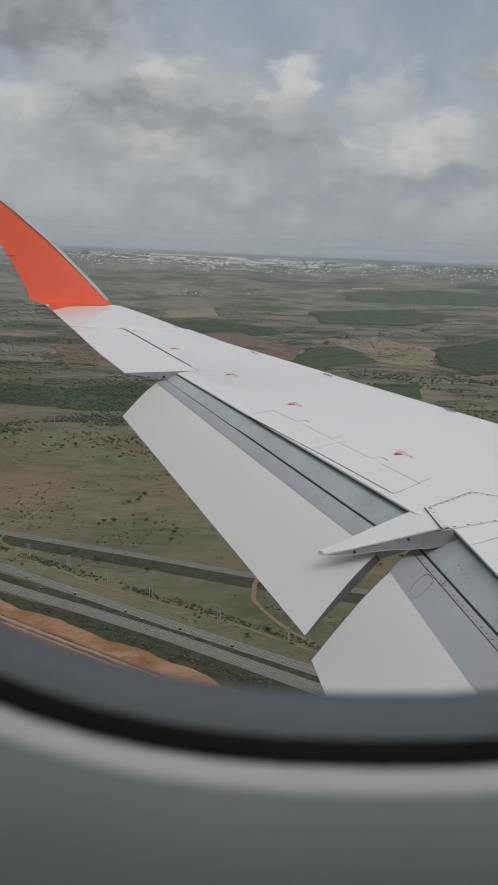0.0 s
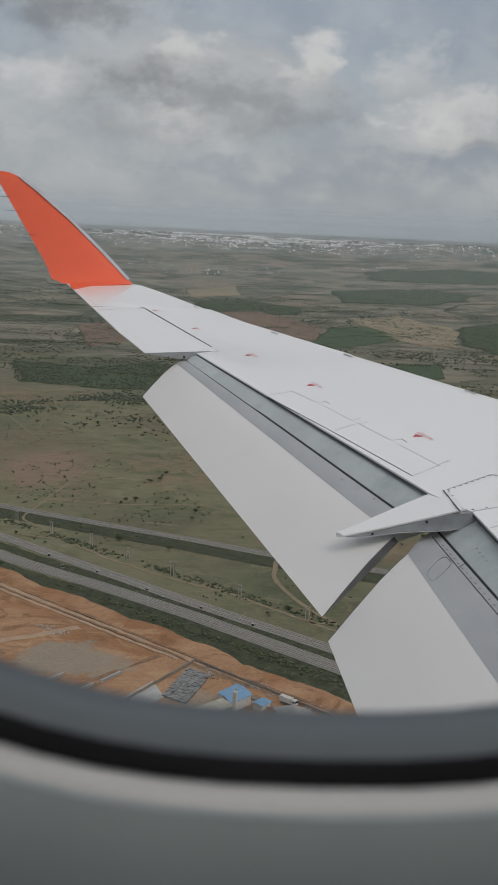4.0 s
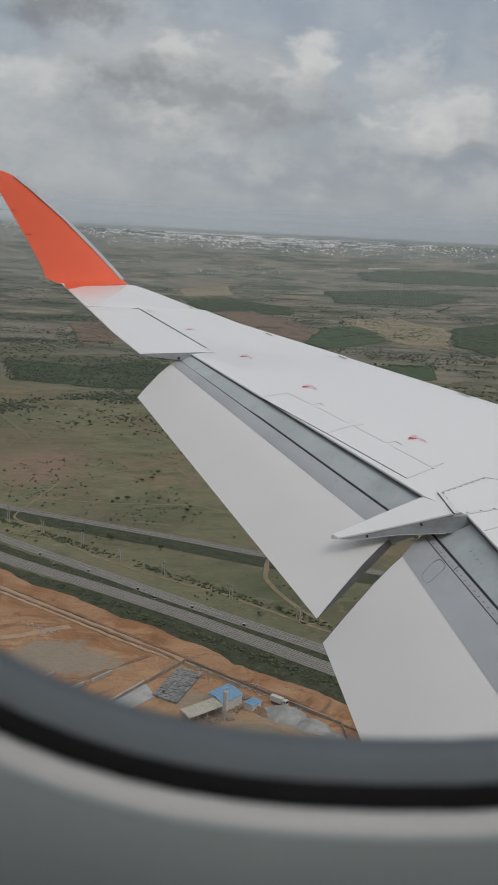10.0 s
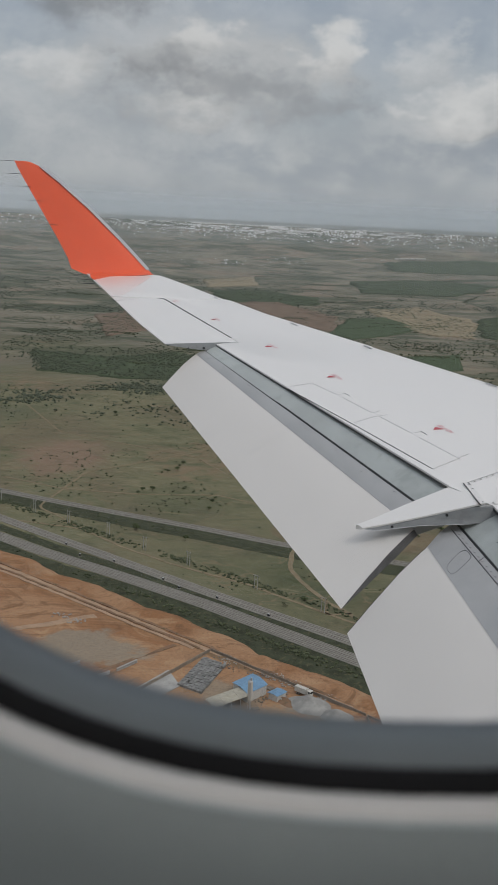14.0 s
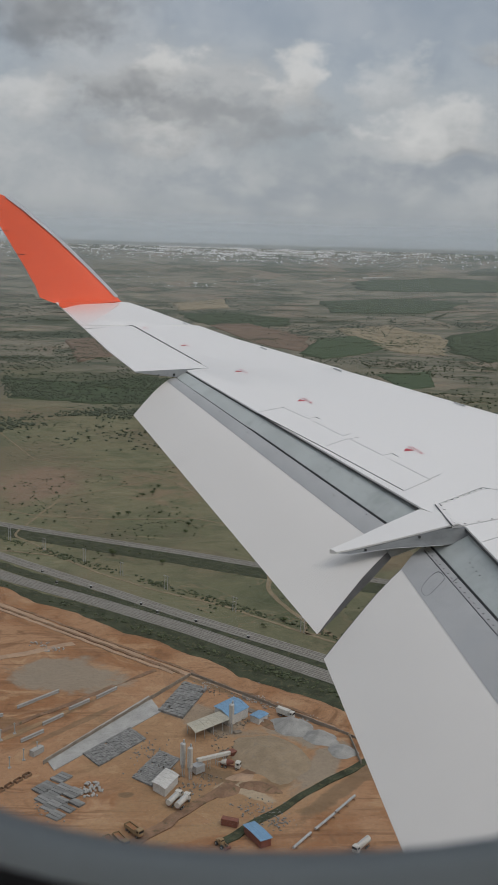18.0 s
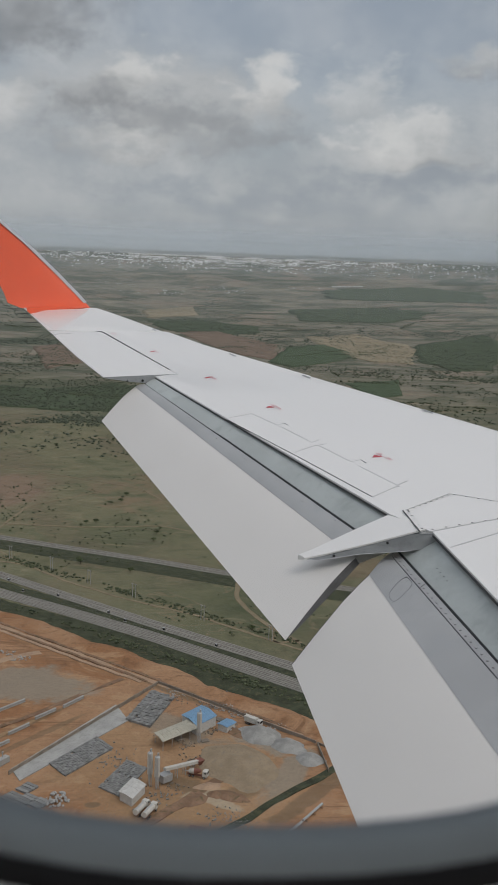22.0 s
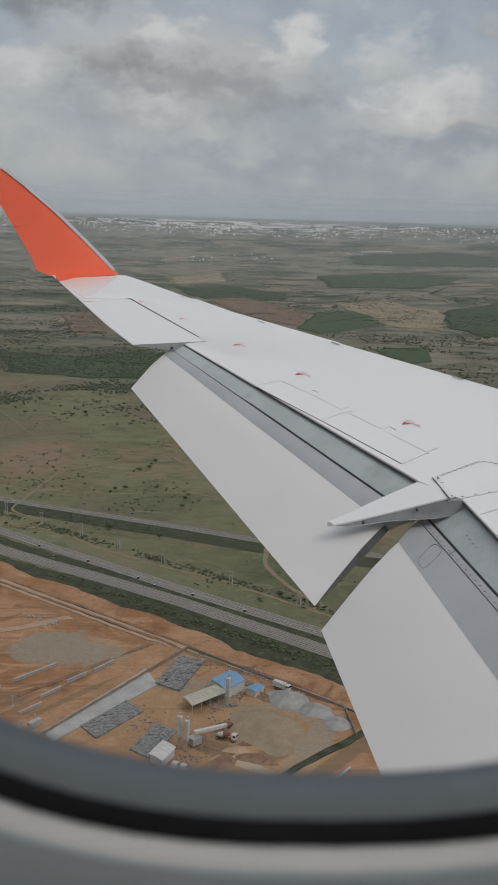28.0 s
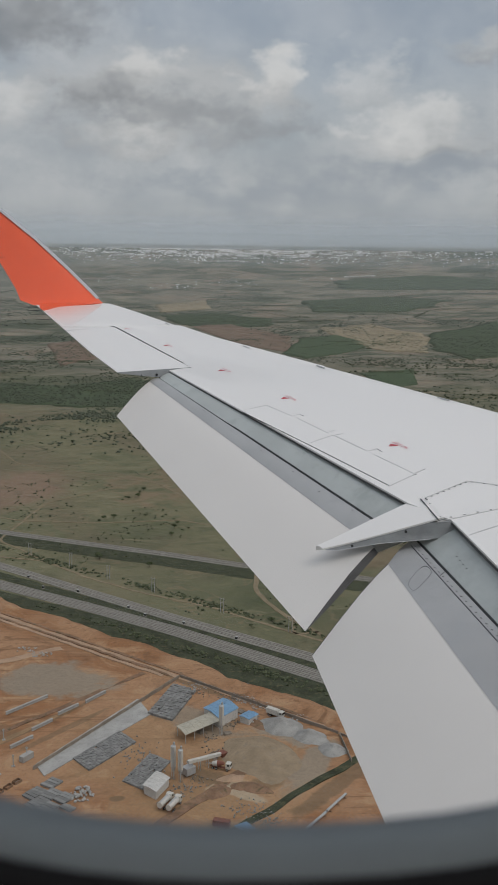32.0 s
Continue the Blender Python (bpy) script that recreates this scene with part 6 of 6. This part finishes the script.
# ---- trees: tapered trunk with limbs, a crown of many small clumps with gaps ----
def tree_meshes(seed, h, spread, clumps):
    rng_ = random.Random(seed)
    bm_ = bmesh.new()
    bmesh.ops.create_cone(bm_, cap_ends=True, segments=7, radius1=0.05 * h, radius2=0.025 * h, depth=h * 0.5, matrix=Matrix.Translation((0, 0, h * 0.25)))
    crown = bmesh.new()
    for k in range(5):
        a = TAU * k / 5 + rng_.uniform(-0.4, 0.4)
        tip = Vector((math.cos(a) * spread * 0.6, math.sin(a) * spread * 0.6, h * rng_.uniform(0.62, 0.8)))
        foot = Vector((0, 0, h * rng_.uniform(0.3, 0.48)))
        d = tip - foot
        bmesh.ops.create_cone(bm_, cap_ends=False, segments=5, radius1=0.02 * h, radius2=0.007 * h, depth=d.length, matrix=Matrix.Translation((foot + tip) / 2) @ d.to_track_quat("Z", "Y").to_matrix().to_4x4())
    for k in range(clumps):
        a, r = rng_.uniform(0, TAU), spread * rng_.random() ** 0.55
        z = h * (0.50 + 0.48 * rng_.random() * (1 - 0.45 * r / spread))
        s = h * rng_.uniform(0.055, 0.135)
        made = bmesh.ops.create_icosphere(crown, subdivisions=1, radius=s, matrix=Matrix.Translation((math.cos(a) * r, math.sin(a) * r, z)) @ Matrix.Rotation(rng_.uniform(0, 3), 4, "Z") @ Matrix.Diagonal((1.25, 1.0, 0.75, 1)))
        for w in made["verts"]:
            w.co += Vector([rng_.uniform(-0.32, 0.32) * s for _ in range(3)])
    return bm_, crown


def tree(seed, h, spread, clumps, label):
    t = thing("tree", (0, 0, 0), 0, label, "tree", "trees of the plain")
    a, b = tree_meshes(seed, h, spread, clumps)
    part("trunk", a, BARK, t)
    part("crown", b, LEAF, t)
    return t


kinds = [tree(1, 6.0, 2.6, 34, "round-crowned savanna tree with olive foliage"), tree(2, 4.2, 2.2, 26, "low bushy tree with olive foliage"), tree(3, 7.5, 3.4, 44, "broad savanna tree with olive foliage"),
         tree(4, 3.0, 1.9, 20, "small dark bush-like tree")]
spots = []
rng = random.Random(11)


def near_road(x, y):
    for pts in ([(-520, 990), (-117, 628), (66, 471), (420, 170)], [(-520, 948), (-109, 589), (64, 450), (410, 152)], [(-520, 905), (-132, 711), (124, 592), (301, 520), (742, 423)]):
        for a, b in zip(pts, pts[1:]):
            a, b = Vector(a), Vector(b)
            k = max(0, min(1, (Vector((x, y)) - a).dot(b - a) / (b - a).length_squared))
            if (Vector((x, y)) - a.lerp(b, k)).length < 9.5:
                return True
    return False


def on_site(x, y):
    d = Vector((x, y)) - SITE
    return d.dot(V) > -6 and -335 < d.dot(U) < 235 and d.dot(V) < 335


tries = 0
while len(spots) < 210 and tries < 20000:
    tries += 1
    y = rng.uniform(480, 1150)
    x = y * math.tan(radians(rng.uniform(-15, 16)))
    if near_road(x, y) or on_site(x, y):
        continue
    if noise.noise((x / 60, y / 60, 5.5)) + 0.8 * noise.noise((x / 18, y / 18, 1.5)) < rng.uniform(0.0, 0.6):
        continue
    spots.append((x, y))
for k, (x, y) in enumerate(spots):
    i = rng.choice((0, 0, 1, 1, 1, 2, 3, 3, 3))
    s = rng.uniform(0.30, 0.66)
    m4 = Matrix.Translation((x, y, gz(x, y) - 0.1)) @ Matrix.Rotation(rng.uniform(0, TAU), 4, "Z")
    o = copy_thing(kinds[i], m4) if k >= 4 else kinds[k]
    o.matrix_world = m4 @ Matrix.Diagonal((s, s, s * rng.uniform(0.85, 1.1), 1))
# one lone tree on the bare earth
x, y = site(-118, 60)
copy_thing(kinds[0], pose(x, y, 0.5))
copy_thing(kinds[2], pose(-31, 296, 0.5))


def scatter(name, n, place, size, mat, label, category, seed, facets=2):
    """Many small leafy clumps standing on the plain, as one mesh."""
    rng_ = random.Random(seed)
    unit = bmesh.new()
    bmesh.ops.create_icosphere(unit, subdivisions=1, radius=1)
    uv_ = np.array([w.co[:] for w in unit.verts])
    uf = np.array([[w.index for w in fc.verts] for fc in unit.faces])
    unit.free()
    vs, fs, done, tries_ = [], [], 0, 0
    while done < n and tries_ < n * 40:
        tries_ += 1
        p = place(rng_)
        if p is None:
            continue
        x_, y_ = p
        s_ = rng_.uniform(*size)
        for c in range(facets):
            jit = np.array([[rng_.uniform(0.65, 1.25)] for _ in range(len(uv_))])
            q = s_ * rng_.uniform(0.6, 1.0)
            off = np.array((x_ + rng_.uniform(-0.8, 0.8) * s_, y_ + rng_.uniform(-0.8, 0.8) * s_, gz(x_, y_) + q * 0.55))
            fs.append(uf + len(vs) * len(uv_))
            vs.append(uv_ * jit * np.array((q, q, q * 0.8)) + off)
        done += 1
    me = bpy.data.meshes.new(name)
    V_, F_ = np.concatenate(vs), np.concatenate(fs)
    me.from_pydata(V_.tolist(), [], F_.tolist())
    me.materials.append(mat)
    return tagged(new(name, me), label, category, kind="stuff")


LEAFS = bpy.data.materials.new("scattered_foliage")
LEAFS.use_nodes = True
t = LEAFS.node_tree
isl = t.nodes.new("ShaderNodeNewGeometry").outputs["Random Per Island"]
lc = mixc(t, isl, (0.040, 0.053, 0.026), (0.095, 0.110, 0.055))
link(t, lc, t.nodes["Principled BSDF"].inputs["Base Color"])
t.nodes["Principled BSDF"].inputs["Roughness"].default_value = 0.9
# far and mid foliage: paler, greyer copies that put haze into the colour
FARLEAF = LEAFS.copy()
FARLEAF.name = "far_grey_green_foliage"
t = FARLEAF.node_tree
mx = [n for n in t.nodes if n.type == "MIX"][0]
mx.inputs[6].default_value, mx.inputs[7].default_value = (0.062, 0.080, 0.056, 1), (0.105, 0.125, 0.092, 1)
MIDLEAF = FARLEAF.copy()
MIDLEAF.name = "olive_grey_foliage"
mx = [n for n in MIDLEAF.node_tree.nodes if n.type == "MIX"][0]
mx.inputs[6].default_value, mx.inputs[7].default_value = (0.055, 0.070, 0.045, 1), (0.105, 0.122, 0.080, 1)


def place_near(r):
    y_ = r.uniform(480, 1300)
    x_ = y_ * math.tan(radians(r.uniform(-16, 18)))
    if near_road(x_, y_) or on_site(x_, y_):
        return None
    return (x_, y_) if noise.noise((x_ / 45, y_ / 45, 2.5)) + 0.9 * noise.noise((x_ / 11, y_ / 11, 6.5)) > r.uniform(0.1, 0.7) else None


def place_mid(r):
    y_ = 1000 + 1500 * r.random() ** 0.8
    x_ = y_ * math.tan(radians(r.uniform(-17, 23)))
    return (x_, y_) if noise.noise((x_ / 110, y_ / 110, 2.5)) + 0.6 * noise.noise((x_ / 30, y_ / 30, 6.5)) > r.uniform(-0.2, 0.6) else None


def place_far(r):
    y_ = 2300 + 2100 * r.random()
    x_ = y_ * math.tan(radians(r.uniform(-17, 23)))
    return (x_, y_) if noise.noise((x_ / 240, y_ / 160, 2.5)) + 0.5 * noise.noise((x_ / 60, y_ / 60, 6.5)) > r.uniform(0.0, 0.6) else None


def place_verge(r):
    k = r.choice((-38.5, -14.5, 10, 16, 22))
    a, b = (Vector((-240, 717)), Vector((200, 347)))
    p = a.lerp(b, r.random()) + Vector((-0.64, -0.77)) * (k + r.uniform(-3, 3))
    if near_road(p.x, p.y) or noise.noise((p.x / 22, p.y / 22, 1.5)) < r.uniform(-0.35, 0.35):
        return None
    return p.x + r.gauss(0, 1.5), p.y + r.gauss(0, 1.5)


scatter("bushes", 1700, place_near, (0.3, 0.95), LEAFS, "low olive bushes scattered over the grass", "bushes", 21)
scatter("verge_bushes", 1500, place_verge, (0.4, 1.1), LEAFS, "dark low scrub along the railway", "bushes", 22)
def place_belt(r):
    k = r.random()
    x_ = -420 + 520 * k
    y_ = 1195 - 60 * math.sin(k * 7) + 35 * noise.noise((x_ / 80, 3.3, 1.0)) + r.gauss(0, 26)
    return (x_, y_) if noise.noise((x_ / 50, y_ / 50, 9.5)) > -0.3 else None


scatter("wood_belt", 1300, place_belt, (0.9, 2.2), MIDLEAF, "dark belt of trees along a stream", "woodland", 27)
def place_woods(r):
    poly, much = r.choice(((WOOD_RIGHT, 1), (WOOD_RIGHT, 1), (WOOD_STRIP, 1), (WOOD_LEFT, 1), (WOOD_LEFT, 1), (WOOD_FAR, 1), (WOOD_BELT, 1), (WOOD_BELT, 1), (DRY, 0.25)))
    x_, y_ = r.uniform(min(p[0] for p in poly), max(p[0] for p in poly)), r.uniform(min(p[1] for p in poly), max(p[1] for p in poly))
    if not inside(poly, x_, y_) or r.random() > much:
        return None
    return (x_, y_) if noise.noise((x_ / 70, y_ / 110, 4.5)) > r.uniform(-0.6, 0.3) else None


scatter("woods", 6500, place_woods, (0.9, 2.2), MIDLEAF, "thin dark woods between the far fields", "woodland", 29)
row_rng = random.Random(41)
ROWS = []
for _ in range(95):
    y_ = 1350 + 2400 * row_rng.random()
    x_ = y_ * math.tan(radians(row_rng.uniform(-16, 22)))
    a_ = radians(row_rng.choice((-12, -8, 4, 15, 60)) + row_rng.uniform(-8, 8))
    l_ = row_rng.uniform(60, 320)
    ROWS.append((x_, y_, math.cos(a_) * l_, math.sin(a_) * l_, row_rng.uniform(3, 14)))


def place_rows(r):
    x_, y_, dx, dy, wide = r.choice(ROWS)
    k = r.random()
    return x_ + dx * k + r.gauss(0, wide * 0.4), y_ + dy * k + r.gauss(0, wide)


scatter("tree_lines", 4600, place_rows, (1.1, 2.4), LEAFS, "lines of dark trees between the far fields", "woodland", 28)
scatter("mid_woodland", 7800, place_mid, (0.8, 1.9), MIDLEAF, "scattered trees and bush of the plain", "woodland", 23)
scatter("far_woodland", 6500, place_far, (1.1, 2.6), FARLEAF, "distant bush, its haze put into the grey-green", "woodland", 24)

# ---- the land passed before the site: a looping railway, woods, brown plots, and the site's flat end ----
road("railway_loop", [(-520, 990), (-600, 985), (-701, 1000), (-772, 1050), (-827, 1117), (-886, 1227), (-939, 1424), (-966, 1628), (-970, 1996)], 9.5, BALLAST, 0.30, "curving pale railway track through bush", "railway", tracks=(-2.1, 2.1))
road("road_loop", [(-606, 1303), (-684, 1323), (-750, 1415), (-897, 1651), (-990, 2000), (-960, 2228), (-941, 2456), (-993, 2786), (-1109, 3016), (-1284, 3145)], 9, ASPHALT, 0.25, "grey road that loops over the plain")
for pts, w in (([(-970, 910), (-891, 893), (-836, 866), (-776, 877), (-704, 865), (-600, 850)], 7.0), ([(-700, 690), (-690, 600), (-660, 560), (-648, 500), (-690, 450), (-720, 400)], 3.6)):
    road("earth_track", pts, w, TRACK, 0.18, "pale earth track through the bush", "track")
plot([(-640, 290), (-628, 419), (-601, 445), (-566, 486), (-585, 543), (-550, 580), (-471, 597), (-380, 605), (-300, 640), (-255, 560), (-262, 290)], EARTH, "flat bare orange earth at the end of the site", 0.35, 0.03, "ground_earth", "ground")
for poly in ([(-807, 591), (-756, 645), (-745, 585), (-773, 540)], [(-750, 640), (-718, 624), (-712, 585), (-738, 582)], [(-770, 530), (-712, 570), (-700, 520), (-751, 505)], [(-806, 468), (-773, 505), (-735, 470), (-785, 415)],
             [(-735, 500), (-690, 530), (-662, 475), (-705, 455)]):
    plot(poly, FIELD_BROWN, "bare brown plot between hedges", 0.12, 0.05)
plot([(-698, 454), (-661, 481), (-648, 450), (-661, 403), (-691, 403)], VERGE, "stony scrub beside the bare earth", 0.14, 0.15, "scrub_floor", "scrub")
plot([(-638, 497), (-585, 543), (-566, 486), (-601, 445), (-627, 439)], FIELD_GREEN, "rough green plot beside the bare earth", 0.50, 0.06)
OLD_WOODS = ([(-1039, 1455), (-894, 1503), (-799, 1088), (-804, 908), (-931, 937)], [(-827, 834), (-714, 875), (-708, 706), (-758, 685), (-805, 709)], [(-664, 634), (-627, 638), (-583, 594), (-590, 560), (-646, 539)])
HEDGES = ([(-807, 591), (-738, 582), (-700, 515), (-662, 470)], [(-773, 520), (-735, 470), (-711, 416)], [(-806, 468), (-773, 510), (-738, 582)])
gable("farm_house", (-604, 735), (12, 4), (-3, 8), 3.0, 1.2, ROOFBLUE, WALLW, "small farm house with a pale blue roof", "house")
gable("farm_house", (-590, 752), (10, 3), (-2, 7), 3.0, 1.2, ROOFBLUE, WALLW, "small farm house with a pale blue roof", "house")

# ---- the land passed after the site: crossing tracks, a second footbridge, fields and a village of round huts ----
for pts, w in (([(120, 428), (164, 396), (187, 375), (201, 357), (218, 329), (236, 300)], 6.0), ([(191, 375), (202, 400), (222, 427), (248, 461), (287, 493), (330, 520)], 6.0), ([(262, 554), (317, 549), (346, 563), (396, 620), (452, 644)], 3.6),
               ([(540, 412), (573, 406), (615, 401), (665, 398), (732, 400), (860, 404)], 4.0)):
    road("earth_track", pts, w, TRACK, 0.20, "pale orange earth track across the grass", "track")
for poly, mat, lab in (([(124, 488), (153, 488), (209, 427), (196, 385), (163, 410), (134, 432)], FIELD_BROWN, "bare red-brown field"), ([(225, 425), (286, 467), (281, 364), (237, 336), (208, 376)], FIELD_BROWN, "brown field dotted with trees"),
                       ([(282, 594), (318, 684), (383, 700), (404, 636), (349, 580), (293, 562)], FIELD_BROWN, "bare brown field"), ([(347, 553), (377, 595), (412, 585), (409, 536), (360, 531)], FIELD_ORANGE, "bare orange field"),
                       ([(275, 478), (312, 478), (334, 451), (314, 389), (293, 379)], FIELD_BROWN, "bare brown field"), ([(344, 464), (428, 456), (434, 332), (366, 335), (324, 421)], FIELD_LIME, "bright green field with worn pale streaks"),
                       ([(538, 633), (580, 652), (610, 610), (590, 538), (563, 489)], FIELD_ORANGE, "bare orange field"), ([(551, 824), (581, 814), (587, 751), (556, 749)], FIELD_ORANGE, "small bare orange plot"),
                       ([(587, 740), (625, 768), (621, 680), (586, 673)], FIELD_ORANGE, "small bare orange plot"), ([(687, 622), (713, 622), (721, 587), (685, 582)], FIELD_ORANGE, "small bare orange plot"),
                       ([(667, 807), (691, 807), (705, 736), (683, 712)], FIELD_ORANGE, "small bare orange plot"), ([(687, 541), (723, 542), (714, 520), (689, 520)], FIELD_ORANGE, "small bare orange plot"),
                       ([(676, 393), (735, 386), (730, 336), (692, 323), (680, 355)], FIELD_BROWN, "bare red-brown field beside the village"), ([(591, 556), (688, 511), (697, 465), (584, 466)], FIELD_LIME, "green crop field"),
                       ([(623, 340), (644, 364), (672, 359), (670, 330), (641, 325)], FIELD_ORANGE, "trodden earth of the village")):
    plot(poly, mat, lab, 0.14, 0.08)
fb2 = thing("footbridge", (312, 515, 0), 80, "pale concrete footbridge over the far railway", "bridge")
part("deck", box_bm(26, 2.6, 0.5, (0, 0, 6.4), 0.05), CONC, fb2)
for s in (-1, 1):
    part("railing", box_bm(26, 0.12, 1.1, (0, 1.2 * s, 7.15), 0.02), DUSTY, fb2)
    bm = bmesh.new()
    add_box(bm, 23, 2.6, 0.45, (s * 24, 0, 3.3), tilt=s * 15.5)
    part("ramp", bm, CONC, fb2)
    part("pier", box_bm(0.8, 1.8, 6.2, (s * 9, 0, 3.1), 0.08), CONC, fb2)
hut_ = None
rng = random.Random(17)
for cx, cy, n, r in ((648, 345, 13, 18), (544, 800, 4, 9), (610, 612, 5, 10), (646, 633, 3, 7), (641, 531, 6, 10), (682, 552, 5, 9)):
    for k in range(n):
        a, q = TAU * (k + rng.uniform(-0.3, 0.3)) / n, r * rng.uniform(0.45, 1.0)
        x, y = cx + q * math.cos(a), cy + q * math.sin(a)
        if hut_ is None:
            hut_ = thing("round_hut", (x, y, 0.1), 0, "round mud hut with a conical thatched roof", "hut", "huts of the villages")
            part("wall", tube_bm(1.9, 2.0, 16, None, Matrix.Translation((0, 0, 1.0))), MUD, hut_)
            part("thatched_roof", tube_bm(2.5, 1.7, 16, 0.08, Matrix.Translation((0, 0, 2.75))), THATCH, hut_)
            part("door", box_bm(0.12, 0.8, 1.5, (1.86, 0, 0.76), 0.02), SCRAP, hut_)
        else:
            copy_thing(hut_, pose(x, y, 0.1, 0, 0, math.degrees(a) + 180))


def place_strip(r):
    """Bushes of the land to both sides of the site."""
    k = r.random()
    if k < 0.35:
        poly = r.choice(OLD_WOODS)
        x_, y_ = r.uniform(min(p[0] for p in poly), max(p[0] for p in poly)), r.uniform(min(p[1] for p in poly), max(p[1] for p in poly))
        return (x_, y_) if inside(poly, x_, y_) else None
    if k < 0.45:
        line = r.choice(HEDGES)
        i = r.randrange(len(line) - 1)
        p = Vector(line[i]).lerp(Vector(line[i + 1]), r.random())
        return p.x + r.gauss(0, 1.5), p.y + r.gauss(0, 1.5)
    x_, y_ = r.choice((r.uniform(-1000, -230), r.uniform(170, 900))), r.uniform(330, 1150)
    if near_road(x_, y_) or on_site(x_, y_) or (-640 < x_ < -250 and y_ < 640):
        return None
    return (x_, y_) if noise.noise((x_ / 45, y_ / 45, 2.5)) + 0.5 * noise.noise((x_ / 12, y_ / 12, 6.5)) > r.uniform(-0.2, 0.6) else None


scatter("strip_bushes", 3600, place_strip, (0.6, 2.2), LEAFS, "bushes and thickets scattered over the land", "bushes", 33)
for k in range(90):
    x, y = (rng.uniform(170, 900) if k % 3 else rng.uniform(-950, -260)), rng.uniform(360, 1000)
    if near_road(x, y) or on_site(x, y) or (-640 < x < -250 and y < 640):
        continue
    s = rng.uniform(0.5, 1.0)
    copy_thing(kinds[rng.choice((0, 1, 2, 3))], Matrix.Translation((x, y, gz(x, y) - 0.1)) @ Matrix.Rotation(rng.uniform(0, TAU), 4, "Z") @ Matrix.Diagonal((s, s, s, 1)))

# ---- the town on the far edge of the plain ----
TOWN = bpy.data.materials.new("town_walls_and_roofs")
TOWN.use_nodes = True
t = TOWN.node_tree
isl = t.nodes.new("ShaderNodeNewGeometry").outputs["Random Per Island"]
link(t, mixc(t, ramp(t, isl, 0.25, 0.7), (0.40, 0.39, 0.37), (0.88, 0.87, 0.85)), t.nodes["Principled BSDF"].inputs["Base Color"])
t.nodes["Principled BSDF"].inputs["Roughness"].default_value = 0.8
rng = random.Random(31)
tv, tf = [], []


def town_house(x_, y_, sx, sy, h, turn):
    a = radians(turn)
    o = len(tv)
    z = gz(x_, y_) - 1.0
    for zz, k in ((0, 1.0), (h, 1.0)):
        for px, py in ((-1, -1), (1, -1), (1, 1), (-1, 1)):
            q = (px * sx / 2 * k, py * sy / 2 * k)
            tv.append((x_ + q[0] * math.cos(a) - q[1] * math.sin(a), y_ + q[0] * math.sin(a) + q[1] * math.cos(a), z + zz))
    ridge = [(-sx / 2, 0), (sx / 2, 0)]
    for q in ridge:
        tv.append((x_ + q[0] * math.cos(a) - q[1] * math.sin(a), y_ + q[0] * math.sin(a) + q[1] * math.cos(a), z + h * 1.35))
    for q in ((0, 1, 5, 4), (1, 2, 6, 5), (2, 3, 7, 6), (3, 0, 4, 7), (4, 5, 9, 8), (6, 7, 8, 9), (5, 6, 9), (7, 4, 8)):
        tf.append(tuple(o + i for i in q))


made = 0
while made < 3800:
    az_ = rng.uniform(-16, 20)
    r_ = 4300 + 425 * rng.random() ** 0.6
    core = math.exp(-((az_ - 3.5) / 7.0) ** 2) * max(0, noise.noise((az_ / 1.1, r_ / 40, 3.0)) + 0.15) * (1.0 if r_ > 4500 else 0.22) + 0.01
    if rng.random() > core:
        continue
    x_, y_ = r_ * math.sin(radians(az_)), r_ * math.cos(radians(az_))
    s = rng.uniform(2.2, 4.8)
    town_house(x_, y_, s * rng.uniform(1, 2.4), s, rng.uniform(2.0, 4.2), -az_ + rng.uniform(-20, 20))
    made += 1
for az_, r_, l in ((8.4, 4610, 70), (9.4, 4620, 80), (10.5, 4630, 60), (7.5, 4600, 50), (11.8, 4640, 40), (6.4, 4540, 45), (-3.5, 4500, 40), (-2.2, 4520, 30), (3.0, 4560, 40), (7.0, 4500, 30)):
    x_, y_ = r_ * math.sin(radians(az_)), r_ * math.cos(radians(az_))
    town_house(x_, y_, l, 10, 4.0, -az_)
for cx, cr, n in ((-0.5, 3720, 40), (3.2, 3860, 34), (-4.0, 3900, 18), (8.5, 3950, 14)):
    for _ in range(n):
        az_, r_ = cx + rng.gauss(0, 0.9), cr + rng.gauss(0, 45)
        x_, y_ = r_ * math.sin(radians(az_)), r_ * math.cos(radians(az_))
        s = rng.uniform(2.0, 4.0)
        town_house(x_, y_, s * rng.uniform(1, 2), s, rng.uniform(1.6, 2.6), rng.uniform(0, 180))
me = bpy.data.meshes.new("town")
me.from_pydata(tv, [], tf)
me.materials.append(TOWN)
tagged(new("town", me), "distant pale town of many small houses", "town", kind="stuff")
# long white poultry sheds out on the plain
for k in range(6):
    az_, r_ = 9.6 + 0.30 * k, 4010 + 6 * k
    x_, y_ = r_ * math.sin(radians(az_)), r_ * math.cos(radians(az_))
    b = thing("farm_shed", (x_, y_, gz(x_, y_)), -13, "long low white-roofed farm shed", "shed", "white farm sheds")
    part("wall", box_bm(18, 9, 3, (0, 0, 1.5), 0.1), WALLW, b)
    finish("roof", *loft([[(-9.5, -5.2, 3), (-9.5, 0, 5), (-9.5, 5.2, 3), (-9.5, 0, 4.4)], [(9.5, -5.2, 3), (9.5, 0, 5), (9.5, 5.2, 3), (9.5, 0, 4.4)]]), TRUCKW, b)
